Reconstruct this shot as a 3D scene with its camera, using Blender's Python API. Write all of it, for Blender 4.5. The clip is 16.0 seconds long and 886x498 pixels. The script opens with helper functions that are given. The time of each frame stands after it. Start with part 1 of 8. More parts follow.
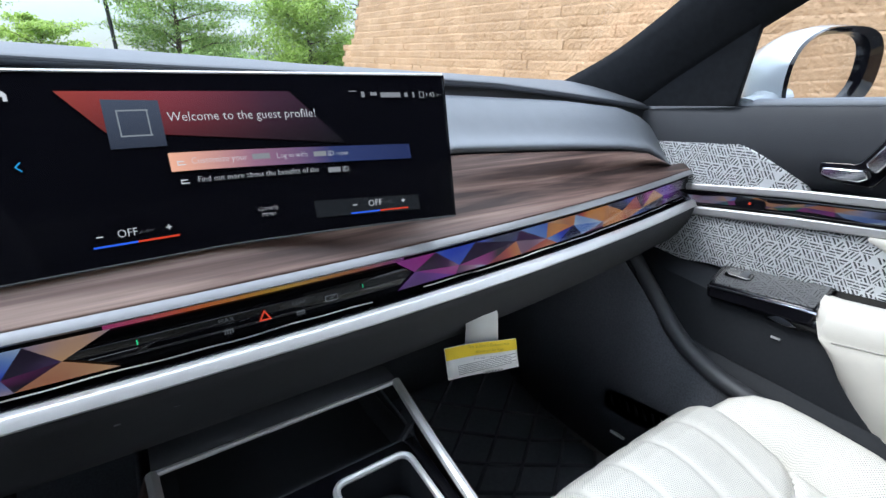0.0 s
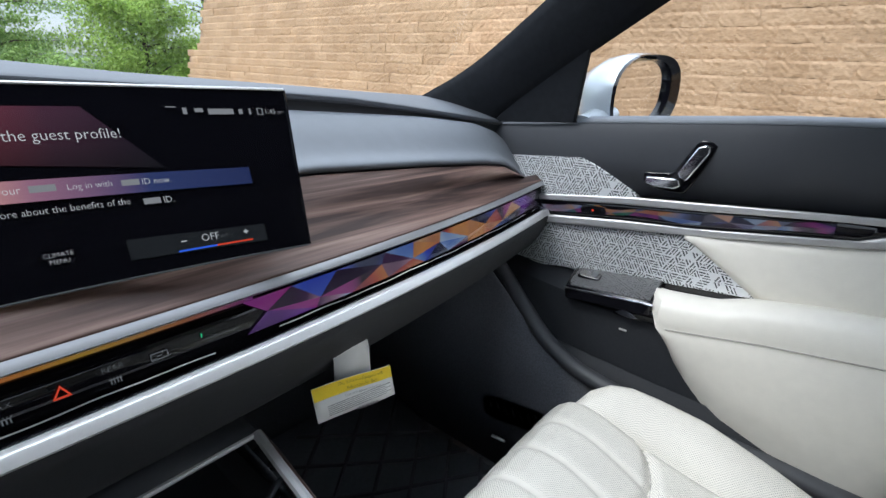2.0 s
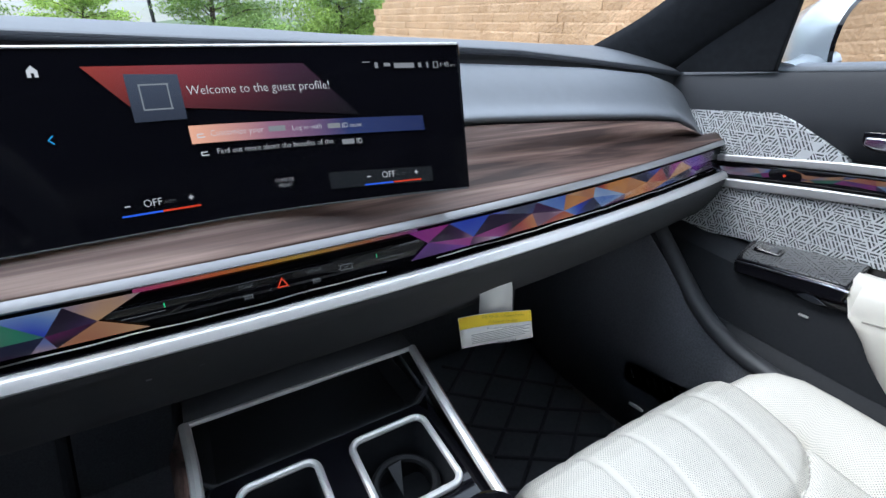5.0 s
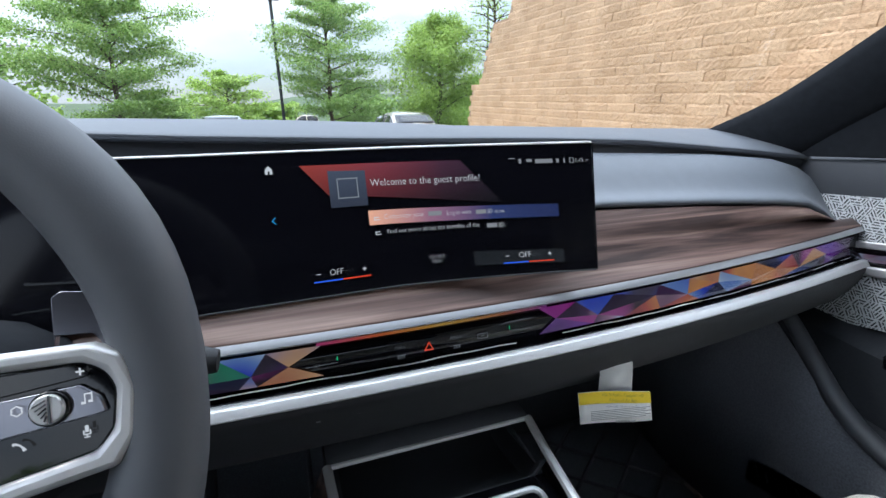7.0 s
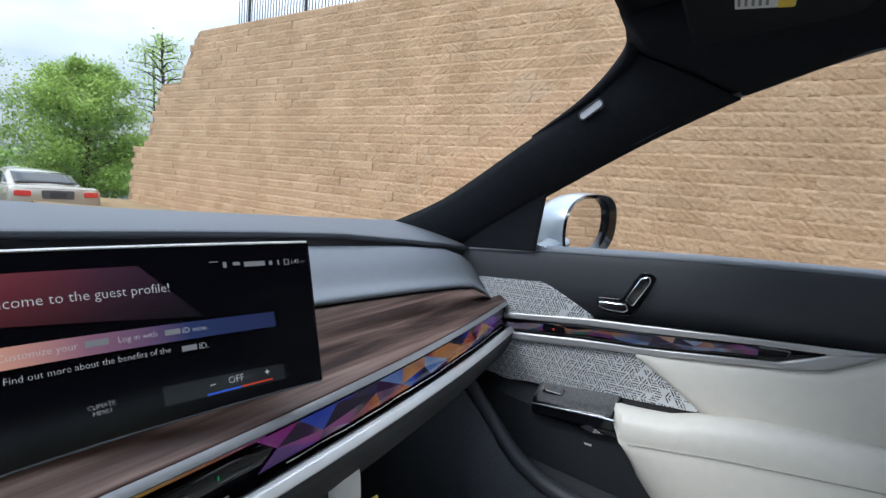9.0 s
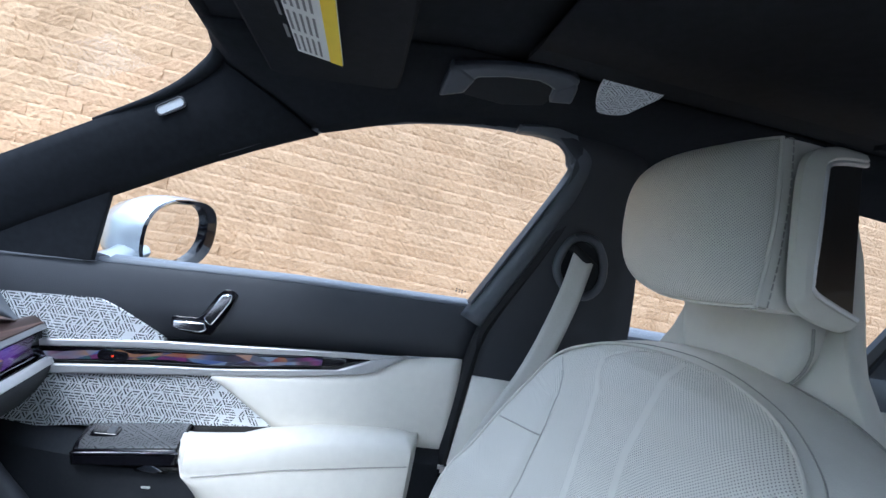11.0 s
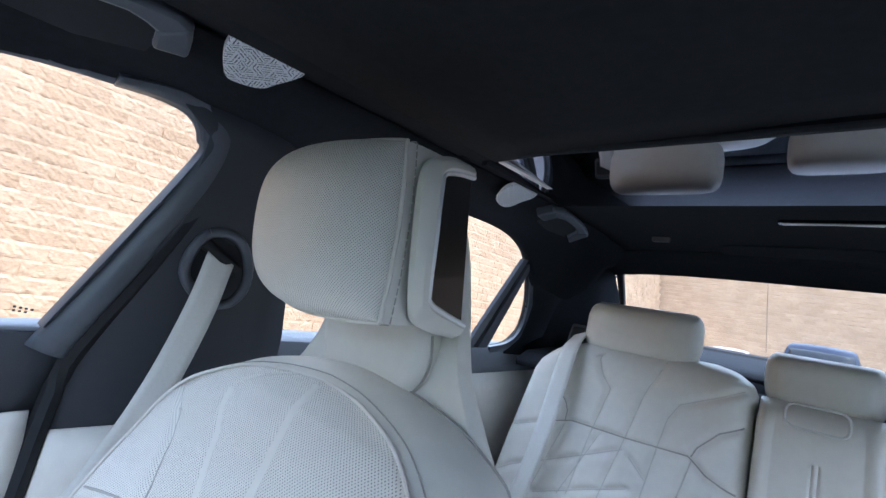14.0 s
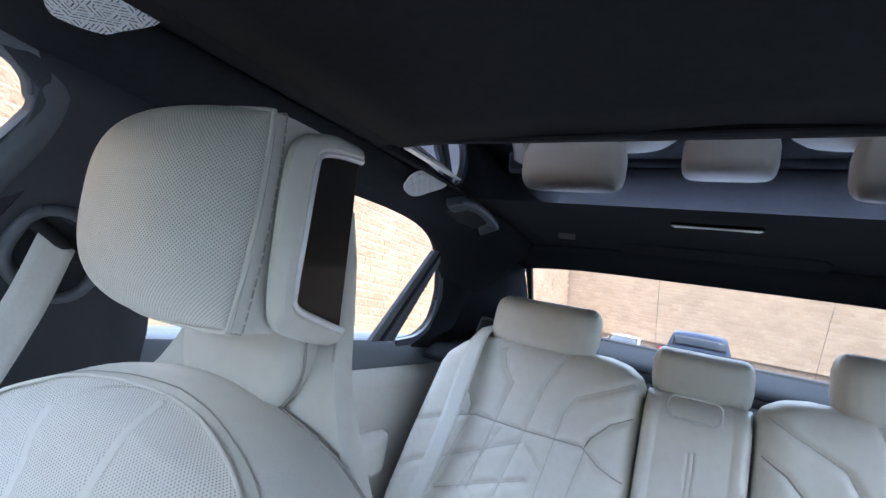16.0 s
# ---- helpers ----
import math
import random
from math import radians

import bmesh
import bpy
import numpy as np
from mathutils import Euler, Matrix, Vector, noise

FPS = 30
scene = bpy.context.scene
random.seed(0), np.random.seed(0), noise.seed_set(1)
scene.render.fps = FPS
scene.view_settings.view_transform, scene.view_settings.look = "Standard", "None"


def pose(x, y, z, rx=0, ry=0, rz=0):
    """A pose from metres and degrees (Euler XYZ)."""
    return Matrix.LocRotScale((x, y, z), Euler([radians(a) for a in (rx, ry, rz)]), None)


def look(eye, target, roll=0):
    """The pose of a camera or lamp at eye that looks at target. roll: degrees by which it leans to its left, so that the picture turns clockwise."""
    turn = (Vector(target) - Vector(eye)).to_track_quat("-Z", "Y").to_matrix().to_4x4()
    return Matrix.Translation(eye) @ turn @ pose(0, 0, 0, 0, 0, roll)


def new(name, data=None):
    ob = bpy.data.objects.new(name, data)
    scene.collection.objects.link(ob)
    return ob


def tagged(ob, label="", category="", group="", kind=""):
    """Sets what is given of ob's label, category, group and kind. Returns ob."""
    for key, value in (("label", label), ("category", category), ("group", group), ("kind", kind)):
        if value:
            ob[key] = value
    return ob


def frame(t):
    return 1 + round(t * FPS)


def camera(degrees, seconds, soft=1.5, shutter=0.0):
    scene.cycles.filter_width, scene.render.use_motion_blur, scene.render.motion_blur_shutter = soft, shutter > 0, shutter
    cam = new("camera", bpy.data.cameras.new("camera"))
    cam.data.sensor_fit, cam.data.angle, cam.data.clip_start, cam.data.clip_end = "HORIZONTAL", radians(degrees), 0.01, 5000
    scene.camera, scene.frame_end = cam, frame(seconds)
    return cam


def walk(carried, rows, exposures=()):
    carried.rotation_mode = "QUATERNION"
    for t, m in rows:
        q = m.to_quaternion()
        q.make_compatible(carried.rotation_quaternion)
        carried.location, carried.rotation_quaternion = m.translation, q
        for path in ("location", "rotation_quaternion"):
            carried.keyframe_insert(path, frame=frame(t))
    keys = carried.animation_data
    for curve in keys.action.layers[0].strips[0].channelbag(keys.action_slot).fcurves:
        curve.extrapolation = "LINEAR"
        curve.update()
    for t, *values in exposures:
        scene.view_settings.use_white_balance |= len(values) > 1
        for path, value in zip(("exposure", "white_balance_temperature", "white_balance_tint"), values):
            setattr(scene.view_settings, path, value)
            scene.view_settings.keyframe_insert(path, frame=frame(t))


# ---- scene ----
cam = camera(88.5, 16.0)
PATH = [
    (0, (-0.07, 0.233, 1.094), (0.991, 1.78, 0.399), 0.6),
    (0.5, (-0.067, 0.232, 1.096), (1.054, 1.747, 0.425), 0.8),
    (1, (-0.059, 0.236, 1.098), (1.19, 1.661, 0.458), 1.1),
    (1.5, (-0.047, 0.245, 1.099), (1.329, 1.551, 0.466), 1.5),
    (2, (-0.038, 0.248, 1.099), (1.43, 1.446, 0.458), 1.8),
    (2.5, (-0.028, 0.248, 1.099), (1.486, 1.376, 0.436), 2.1),
    (3, (-0.025, 0.246, 1.098), (1.463, 1.361, 0.361), 2.8),
    (3.5, (-0.025, 0.237, 1.09), (1.374, 1.409, 0.273), 3.1),
    (4, (-0.031, 0.229, 1.091), (1.227, 1.531, 0.24), 2.0),
    (4.5, (-0.047, 0.222, 1.101), (1.039, 1.672, 0.255), 0.7),
    (5, (-0.058, 0.219, 1.098), (0.865, 1.794, 0.28), -0.2),
    (5.2, (-0.064, 0.215, 1.098), (0.798, 1.836, 0.304), -0.4),
    (7.3, (-0.13, 0.204, 1.133), (0.506, 2.024, 0.602), -0.9),
    (7.5, (-0.133, 0.205, 1.135), (0.575, 2.004, 0.624), -0.1),
    (8, (-0.137, 0.238, 1.138), (0.919, 1.874, 0.682), 1.6),
    (8.5, (-0.121, 0.255, 1.135), (1.295, 1.629, 0.81), 2.6),
    (9, (-0.114, 0.265, 1.151), (1.562, 1.337, 0.937), 3.6),
    (9.5, (-0.109, 0.259, 1.161), (1.727, 1.029, 0.97), 5.7),
    (10, (-0.092, 0.24, 1.171), (1.866, 0.625, 1.038), 8.3),
    (10.2, (-0.09, 0.227, 1.172), (1.895, 0.453, 1.071), 9.1),
    (12.3, (-0.027, 0.146, 1.199), (1.671, -0.908, 1.274), 9.4),
    (12.5, (-0.023, 0.139, 1.203), (1.625, -0.992, 1.286), 9.4),
    (13, (-0.012, 0.117, 1.206), (1.519, -1.164, 1.324), 9.2),
    (13.5, (-0.005, 0.099, 1.21), (1.421, -1.295, 1.363), 9.0),
    (14, (-0.001, 0.084, 1.214), (1.329, -1.4, 1.379), 8.9),
    (14.5, (0.005, 0.061, 1.221), (1.256, -1.492, 1.374), 8.9),
    (15, (0.008, 0.05, 1.224), (1.187, -1.558, 1.376), 9.4),
    (15.5, (0.007, 0.042, 1.228), (1.113, -1.617, 1.391), 9.8),
    (16, (0.006, 0.026, 1.231), (1.056, -1.668, 1.398), 10.0),
]
EXPOSURES = [(0, 1.98, 6000, 8), (1, 1.90, 6050, 8), (2, 1.68, 6150, 8), (3, 1.5, 6200, 8), (3.6, 1.65, 6000, 8), (5, 1.87, 5950, 8), (7.5, 1.7, 5950, 8), (8.5, 1.45, 6000, 8), (9.2, 1.33, 6000, 8), (9.7, 1.35, 5900, 8), (10.1, 1.75, 5700, 8), (12.5, 2.36, 5300, 10), (14, 2.70, 5300, 11), (16, 2.94, 5380, 11)]
walk(cam, [(t, look(eye, target, roll)) for t, eye, target, roll in PATH], exposures=EXPOSURES)

# ---- world, sun, exposure ----
world = bpy.data.worlds.new("overcast_sky")
scene.world = world
world.use_nodes = True
wn, wl = world.node_tree.nodes, world.node_tree.links
wn.clear()
w_out, w_bg, w_sky = wn.new("ShaderNodeOutputWorld"), wn.new("ShaderNodeBackground"), wn.new("ShaderNodeTexSky")
w_sky.sky_type, w_sky.sun_disc = "NISHITA", False
w_sky.sun_elevation, w_sky.sun_rotation = radians(51), radians(300)
w_co, w_map, w_noise, w_ramp, w_mix = (wn.new(k) for k in ("ShaderNodeTexCoord", "ShaderNodeMapping", "ShaderNodeTexNoise", "ShaderNodeValToRGB", "ShaderNodeMix"))
w_map.inputs["Scale"].default_value = (1.6, 1.6, 4.5)
w_noise.inputs["Scale"].default_value, w_noise.inputs["Detail"].default_value = 1.7, 6
w_ramp.color_ramp.elements[0].position, w_ramp.color_ramp.elements[1].position = 0.36, 0.60
w_ramp.color_ramp.elements[0].color, w_ramp.color_ramp.elements[1].color = (0.38, 0.38, 0.38, 1), (0.95, 0.95, 0.95, 1)
w_mix.data_type = "RGBA"
w_mix.inputs["B"].default_value = (7.6, 7.9, 8.3, 1)
wl.new(w_co.outputs["Generated"], w_map.inputs["Vector"])
wl.new(w_map.outputs["Vector"], w_noise.inputs["Vector"])
wl.new(w_noise.outputs["Fac"], w_ramp.inputs["Fac"])
wl.new(w_ramp.outputs["Color"], w_mix.inputs["Factor"])
wl.new(w_sky.outputs["Color"], w_mix.inputs["A"])
# an overcast sky is darker towards the horizon
w_sep, w_rise, w_dim = wn.new("ShaderNodeSeparateXYZ"), wn.new("ShaderNodeMapRange"), wn.new("ShaderNodeVectorMath")
w_rise.inputs["From Min"].default_value, w_rise.inputs["From Max"].default_value = 0.0, 0.9
w_rise.inputs["To Min"].default_value, w_rise.inputs["To Max"].default_value = 0.20, 1.46
w_dim.operation = "SCALE"
wl.new(w_co.outputs["Generated"], w_sep.inputs[0])
wl.new(w_sep.outputs["Z"], w_rise.inputs["Value"])
wl.new(w_mix.outputs["Result"], w_dim.inputs[0])
wl.new(w_rise.outputs["Result"], w_dim.inputs["Scale"])
wl.new(w_dim.outputs["Vector"], w_bg.inputs["Color"])
wl.new(w_bg.outputs["Background"], w_out.inputs["Surface"])
w_bg.inputs["Strength"].default_value = 0.13
sun_data = bpy.data.lights.new("sun", "SUN")
sun_data.energy, sun_data.angle, sun_data.color = 0.6, radians(20), (1, 0.96, 0.91)
sun = new("sun", sun_data)
sun.matrix_world = look((-14, 8, 20), (0, 0, 0))

# ---- materials ----


def material(name, color, rough=0.5, metal=0.0, spec=0.5, var=0.12, scale=30.0, bump=0.1, bump_scale=None, coat=0.0, big=3.0, bdist=0.001):
    """A surface with fine grain and broad variation in its colour, a varied gloss and a fine relief."""
    m = bpy.data.materials.new(name)
    m.use_nodes = True
    n, l = m.node_tree.nodes, m.node_tree.links
    b = n["Principled BSDF"]
    co, fine, broad = n.new("ShaderNodeTexCoord"), n.new("ShaderNodeTexNoise"), n.new("ShaderNodeTexNoise")
    fine.inputs["Scale"].default_value, fine.inputs["Detail"].default_value = scale, 5
    broad.inputs["Scale"].default_value, broad.inputs["Detail"].default_value = big, 3
    add, rmp = n.new("ShaderNodeMath"), n.new("ShaderNodeMapRange")
    add.operation = "ADD"
    rmp.inputs["From Min"].default_value, rmp.inputs["From Max"].default_value = 0.6, 1.4
    rmp.inputs["To Min"].default_value, rmp.inputs["To Max"].default_value = 1 - var, 1 + var
    hsv = n.new("ShaderNodeHueSaturation")
    hsv.inputs["Color"].default_value = (*color, 1)
    for tex in (fine, broad):
        l.new(co.outputs["Object"], tex.inputs["Vector"])
    l.new(fine.outputs["Fac"], add.inputs[0])
    l.new(broad.outputs["Fac"], add.inputs[1])
    l.new(add.outputs[0], rmp.inputs["Value"])
    l.new(rmp.outputs["Result"], hsv.inputs["Value"])
    l.new(hsv.outputs["Color"], b.inputs["Base Color"])
    rr = n.new("ShaderNodeMapRange")
    rr.inputs["To Min"].default_value, rr.inputs["To Max"].default_value = max(0.0, rough - min(0.08, 0.4 * rough)), min(1, rough + min(0.08, 0.4 * rough))
    l.new(broad.outputs["Fac"], rr.inputs["Value"])
    l.new(rr.outputs["Result"], b.inputs["Roughness"])
    b.inputs["Metallic"].default_value = metal
    b.inputs["Specular IOR Level"].default_value = spec
    b.inputs["Coat Weight"].default_value = coat
    b.inputs["Coat Roughness"].default_value = 0.06
    if bump:
        bt, bn = n.new("ShaderNodeTexNoise"), n.new("ShaderNodeBump")
        bt.inputs["Scale"].default_value, bt.inputs["Detail"].default_value = bump_scale or scale * 6, 4
        bn.inputs["Strength"].default_value, bn.inputs["Distance"].default_value = bump, bdist
        l.new(co.outputs["Object"], bt.inputs["Vector"])
        l.new(bt.outputs["Fac"], bn.inputs["Height"])
        l.new(bn.outputs["Normal"], b.inputs["Normal"])
    return m


def leather(name, color, rough=0.45, var=0.05, grain=700.0, bump=0.25):
    """Hide: a small cell grain in relief under broad tonal drift."""
    m = material(name, color, rough, var=var, scale=60, bump=0, big=6)
    n, l = m.node_tree.nodes, m.node_tree.links
    b = n["Principled BSDF"]
    co, v, bn = n.new("ShaderNodeTexCoord"), n.new("ShaderNodeTexVoronoi"), n.new("ShaderNodeBump")
    v.inputs["Scale"].default_value = grain
    bn.inputs["Strength"].default_value, bn.inputs["Distance"].default_value = bump, 0.0004
    l.new(co.outputs["Object"], v.inputs["Vector"])
    l.new(v.outputs["Distance"], bn.inputs["Height"])
    l.new(bn.outputs["Normal"], b.inputs["Normal"])
    return m


def perforated(name, color, axes, pitch=0.0020, hole=0.24, dark=0.40, skew=0.0, out="Object"):
    """Leather punched with small holes in staggered rows, laid out over two of the object's axes."""
    m = leather(name, color, 0.5)
    n, l = m.node_tree.nodes, m.node_tree.links
    b = n["Principled BSDF"]
    co, sep = n.new("ShaderNodeTexCoord"), n.new("ShaderNodeSeparateXYZ")
    l.new(co.outputs[out], sep.inputs[0])

    def op(kind, a, c=None):
        k = n.new("ShaderNodeMath")
        k.operation = kind
        for i, s in enumerate((a, c)):
            if s is None:
                continue
            if isinstance(s, (int, float)):
                k.inputs[i].default_value = s
            else:
                l.new(s, k.inputs[i])
        return k.outputs[0]

    first = op("ADD", sep.outputs[axes[0]], op("MULTIPLY", sep.outputs[1], skew)) if skew else sep.outputs[axes[0]]
    u, v = (op("DIVIDE", k, pitch) for k in (first, sep.outputs[axes[1]]))
    s, d = op("ADD", u, v), op("SUBTRACT", u, v)
    fs, fd = (op("SUBTRACT", op("FRACT", op("MULTIPLY", k, 0.5)), 0.5) for k in (s, d))
    r = op("SQRT", op("ADD", op("MULTIPLY", fs, fs), op("MULTIPLY", fd, fd)))
    inside = op("LESS_THAN", r, hole)
    mix = n.new("ShaderNodeMix")
    mix.data_type = "RGBA"
    src = b.inputs["Base Color"].links[0].from_socket
    l.new(inside, mix.inputs["Factor"])
    l.new(src, mix.inputs["A"])
    mix.inputs["B"].default_value = (color[0] * dark, color[1] * dark, color[2] * dark, 1)
    l.new(mix.outputs["Result"], b.inputs["Base Color"])
    return m


def lattice(name, light, dark, axes, cell=0.0165, metal=0.7, density=0.50, fade=None):
    """A laser-cut triangle lattice: each triangle hatched one of three ways, on a brushed sheet."""
    m = material(name, light, 0.35, metal=metal, var=0.06, scale=80, bump=0.05)
    n, l = m.node_tree.nodes, m.node_tree.links
    b = n["Principled BSDF"]
    co, sep = n.new("ShaderNodeTexCoord"), n.new("ShaderNodeSeparateXYZ")
    l.new(co.outputs["Object"], sep.inputs[0])

    def op(kind, a, c=None):
        k = n.new("ShaderNodeMath")
        k.operation = kind
        for i, s in enumerate((a, c)):
            if s is None:
                continue
            if isinstance(s, (int, float)):
                k.inputs[i].default_value = s
            else:
                l.new(s, k.inputs[i])
        return k.outputs[0]

    u, v = (op("DIVIDE", sep.outputs[a], cell) for a in axes)
    v2 = op("MULTIPLY", v, 1.1547)
    a = op("SUBTRACT", u, op("MULTIPLY", v2, 0.5))
    c = op("ADD", u, op("MULTIPLY", v2, 0.5))
    families = (a, v2, c)
    noise_v = n.new("ShaderNodeTexWhiteNoise")
    noise_v.noise_dimensions = "3D"
    comb = n.new("ShaderNodeCombineXYZ")
    for i, k in enumerate(families):
        l.new(op("FLOOR", k), comb.inputs[i])
    l.new(comb.outputs[0], noise_v.inputs["Vector"])
    chance = noise_v.outputs["Value"]
    split = op("FRACT", op("MULTIPLY", chance, 7.31))
    # the strokes stop short of the triangle's edges
    inside = 1.0
    for k in families:
        inside = op("MULTIPLY", op("GREATER_THAN", op("PINGPONG", k, 0.5), 0.055), inside)
    cut = 0.0
    for i, k in enumerate(families):
        stroke = op("LESS_THAN", op("FRACT", op("MULTIPLY", k, 3.0)), density)
        mine = op("MULTIPLY", op("GREATER_THAN", split, i / 3), op("LESS_THAN", split, (i + 1) / 3))
        cut = op("ADD", cut, op("MULTIPLY", stroke, mine))
    cut = op("MULTIPLY", cut, inside)
    if fade:
        axis, lo, hi = fade
        k = n.new("ShaderNodeMapRange")
        k.inputs["From Min"].default_value, k.inputs["From Max"].default_value = lo, hi
        l.new(sep.outputs[axis], k.inputs["Value"])
        cut = op("MULTIPLY", cut, op("LESS_THAN", chance, k.outputs["Result"]))
    mix = n.new("ShaderNodeMix")
    mix.data_type = "RGBA"
    src = b.inputs["Base Color"].links[0].from_socket
    l.new(cut, mix.inputs["Factor"])
    l.new(src, mix.inputs["A"])
    mix.inputs["B"].default_value = (*dark, 1)
    l.new(mix.outputs["Result"], b.inputs["Base Color"])
    bn = n.new("ShaderNodeBump")
    bn.inputs["Strength"].default_value, bn.inputs["Distance"].default_value, bn.invert = 0.5, 0.0006, True
    l.new(cut, bn.inputs["Height"])
    l.new(bn.outputs["Normal"], b.inputs["Normal"])
    return m


def wood_veneer(name):
    m = material(name, (0.16, 0.09, 0.07), 0.46, spec=0.22, var=0.1, scale=90, bump=0.06, coat=0.06)
    n, l = m.node_tree.nodes, m.node_tree.links
    b = n["Principled BSDF"]
    co, mp, nz, ramp = n.new("ShaderNodeTexCoord"), n.new("ShaderNodeMapping"), n.new("ShaderNodeTexNoise"), n.new("ShaderNodeValToRGB")
    mp.inputs["Scale"].default_value = (2.2, 40, 55)
    mp.inputs["Rotation"].default_value = (0, radians(-5), 0)
    nz.inputs["Scale"].default_value, nz.inputs["Detail"].default_value, nz.inputs["Distortion"].default_value = 1.0, 7, 0.6
    e = ramp.color_ramp.elements
    e[0].position, e[0].color = 0.36, (0.050, 0.029, 0.025, 1)
    e[1].position, e[1].color = 0.66, (0.34, 0.235, 0.195, 1)
    k = e.new(0.5)
    k.color = (0.17, 0.105, 0.088, 1)
    fine = n.new("ShaderNodeTexNoise")
    fm = n.new("ShaderNodeMapping")
    fm.inputs["Scale"].default_value = (9, 420, 420)
    fine.inputs["Scale"].default_value = 1.0
    mx = n.new("ShaderNodeMix")
    mx.data_type, mx.blend_type = "RGBA", "MULTIPLY"
    mx.inputs["Factor"].default_value = 0.60
    l.new(co.outputs["Object"], mp.inputs["Vector"])
    l.new(mp.outputs["Vector"], nz.inputs["Vector"])
    l.new(co.outputs["Object"], fm.inputs["Vector"])
    l.new(fm.outputs["Vector"], fine.inputs["Vector"])
    l.new(nz.outputs["Fac"], ramp.inputs["Fac"])
    l.new(ramp.outputs["Color"], mx.inputs["A"])
    l.new(fine.outputs["Fac"], mx.inputs["B"])
    gain = n.new("ShaderNodeHueSaturation")
    gain.inputs["Value"].default_value = 1.15
    l.new(mx.outputs["Result"], gain.inputs["Color"])
    l.new(gain.outputs["Color"], b.inputs["Base Color"])
    return m


def glow(name, color, strength=1.0):
    m = bpy.data.materials.new(name)
    m.use_nodes = True
    b = m.node_tree.nodes["Principled BSDF"]
    b.inputs["Base Color"].default_value = (0.01, 0.01, 0.01, 1)
    b.inputs["Roughness"].default_value = 0.15
    b.inputs["Emission Color"].default_value = (*color, 1)
    b.inputs["Emission Strength"].default_value = strength
    return m


def glow_gradient(name, stops, axis, lo, hi, strength=1.0, fade=None):
    """A lit stretch of the display, whose colour runs along one of its axes."""
    m = glow(name, (1, 1, 1), strength)
    n, l = m.node_tree.nodes, m.node_tree.links
    co, sep, mr, ramp = n.new("ShaderNodeTexCoord"), n.new("ShaderNodeSeparateXYZ"), n.new("ShaderNodeMapRange"), n.new("ShaderNodeValToRGB")
    l.new(co.outputs["Object"], sep.inputs[0])
    l.new(sep.outputs[axis], mr.inputs["Value"])
    mr.inputs["From Min"].default_value, mr.inputs["From Max"].default_value = lo, hi
    l.new(mr.outputs["Result"], ramp.inputs["Fac"])
    e = ramp.color_ramp.elements
    e[0].position, e[0].color = stops[0][0], (*stops[0][1], 1)
    e[1].position, e[1].color = stops[-1][0], (*stops[-1][1], 1)
    for p, c in stops[1:-1]:
        e.new(p).color = (*c, 1)
    l.new(ramp.outputs["Color"], n["Principled BSDF"].inputs["Emission Color"])
    if fade:
        dim = n.new("ShaderNodeMapRange")
        dim.inputs["From Min"].default_value, dim.inputs["From Max"].default_value, dim.inputs["To Max"].default_value = fade[1], fade[2], strength
        l.new(sep.outputs[fade[0]], dim.inputs["Value"])
        l.new(dim.outputs["Result"], n["Principled BSDF"].inputs["Emission Strength"])
    return m


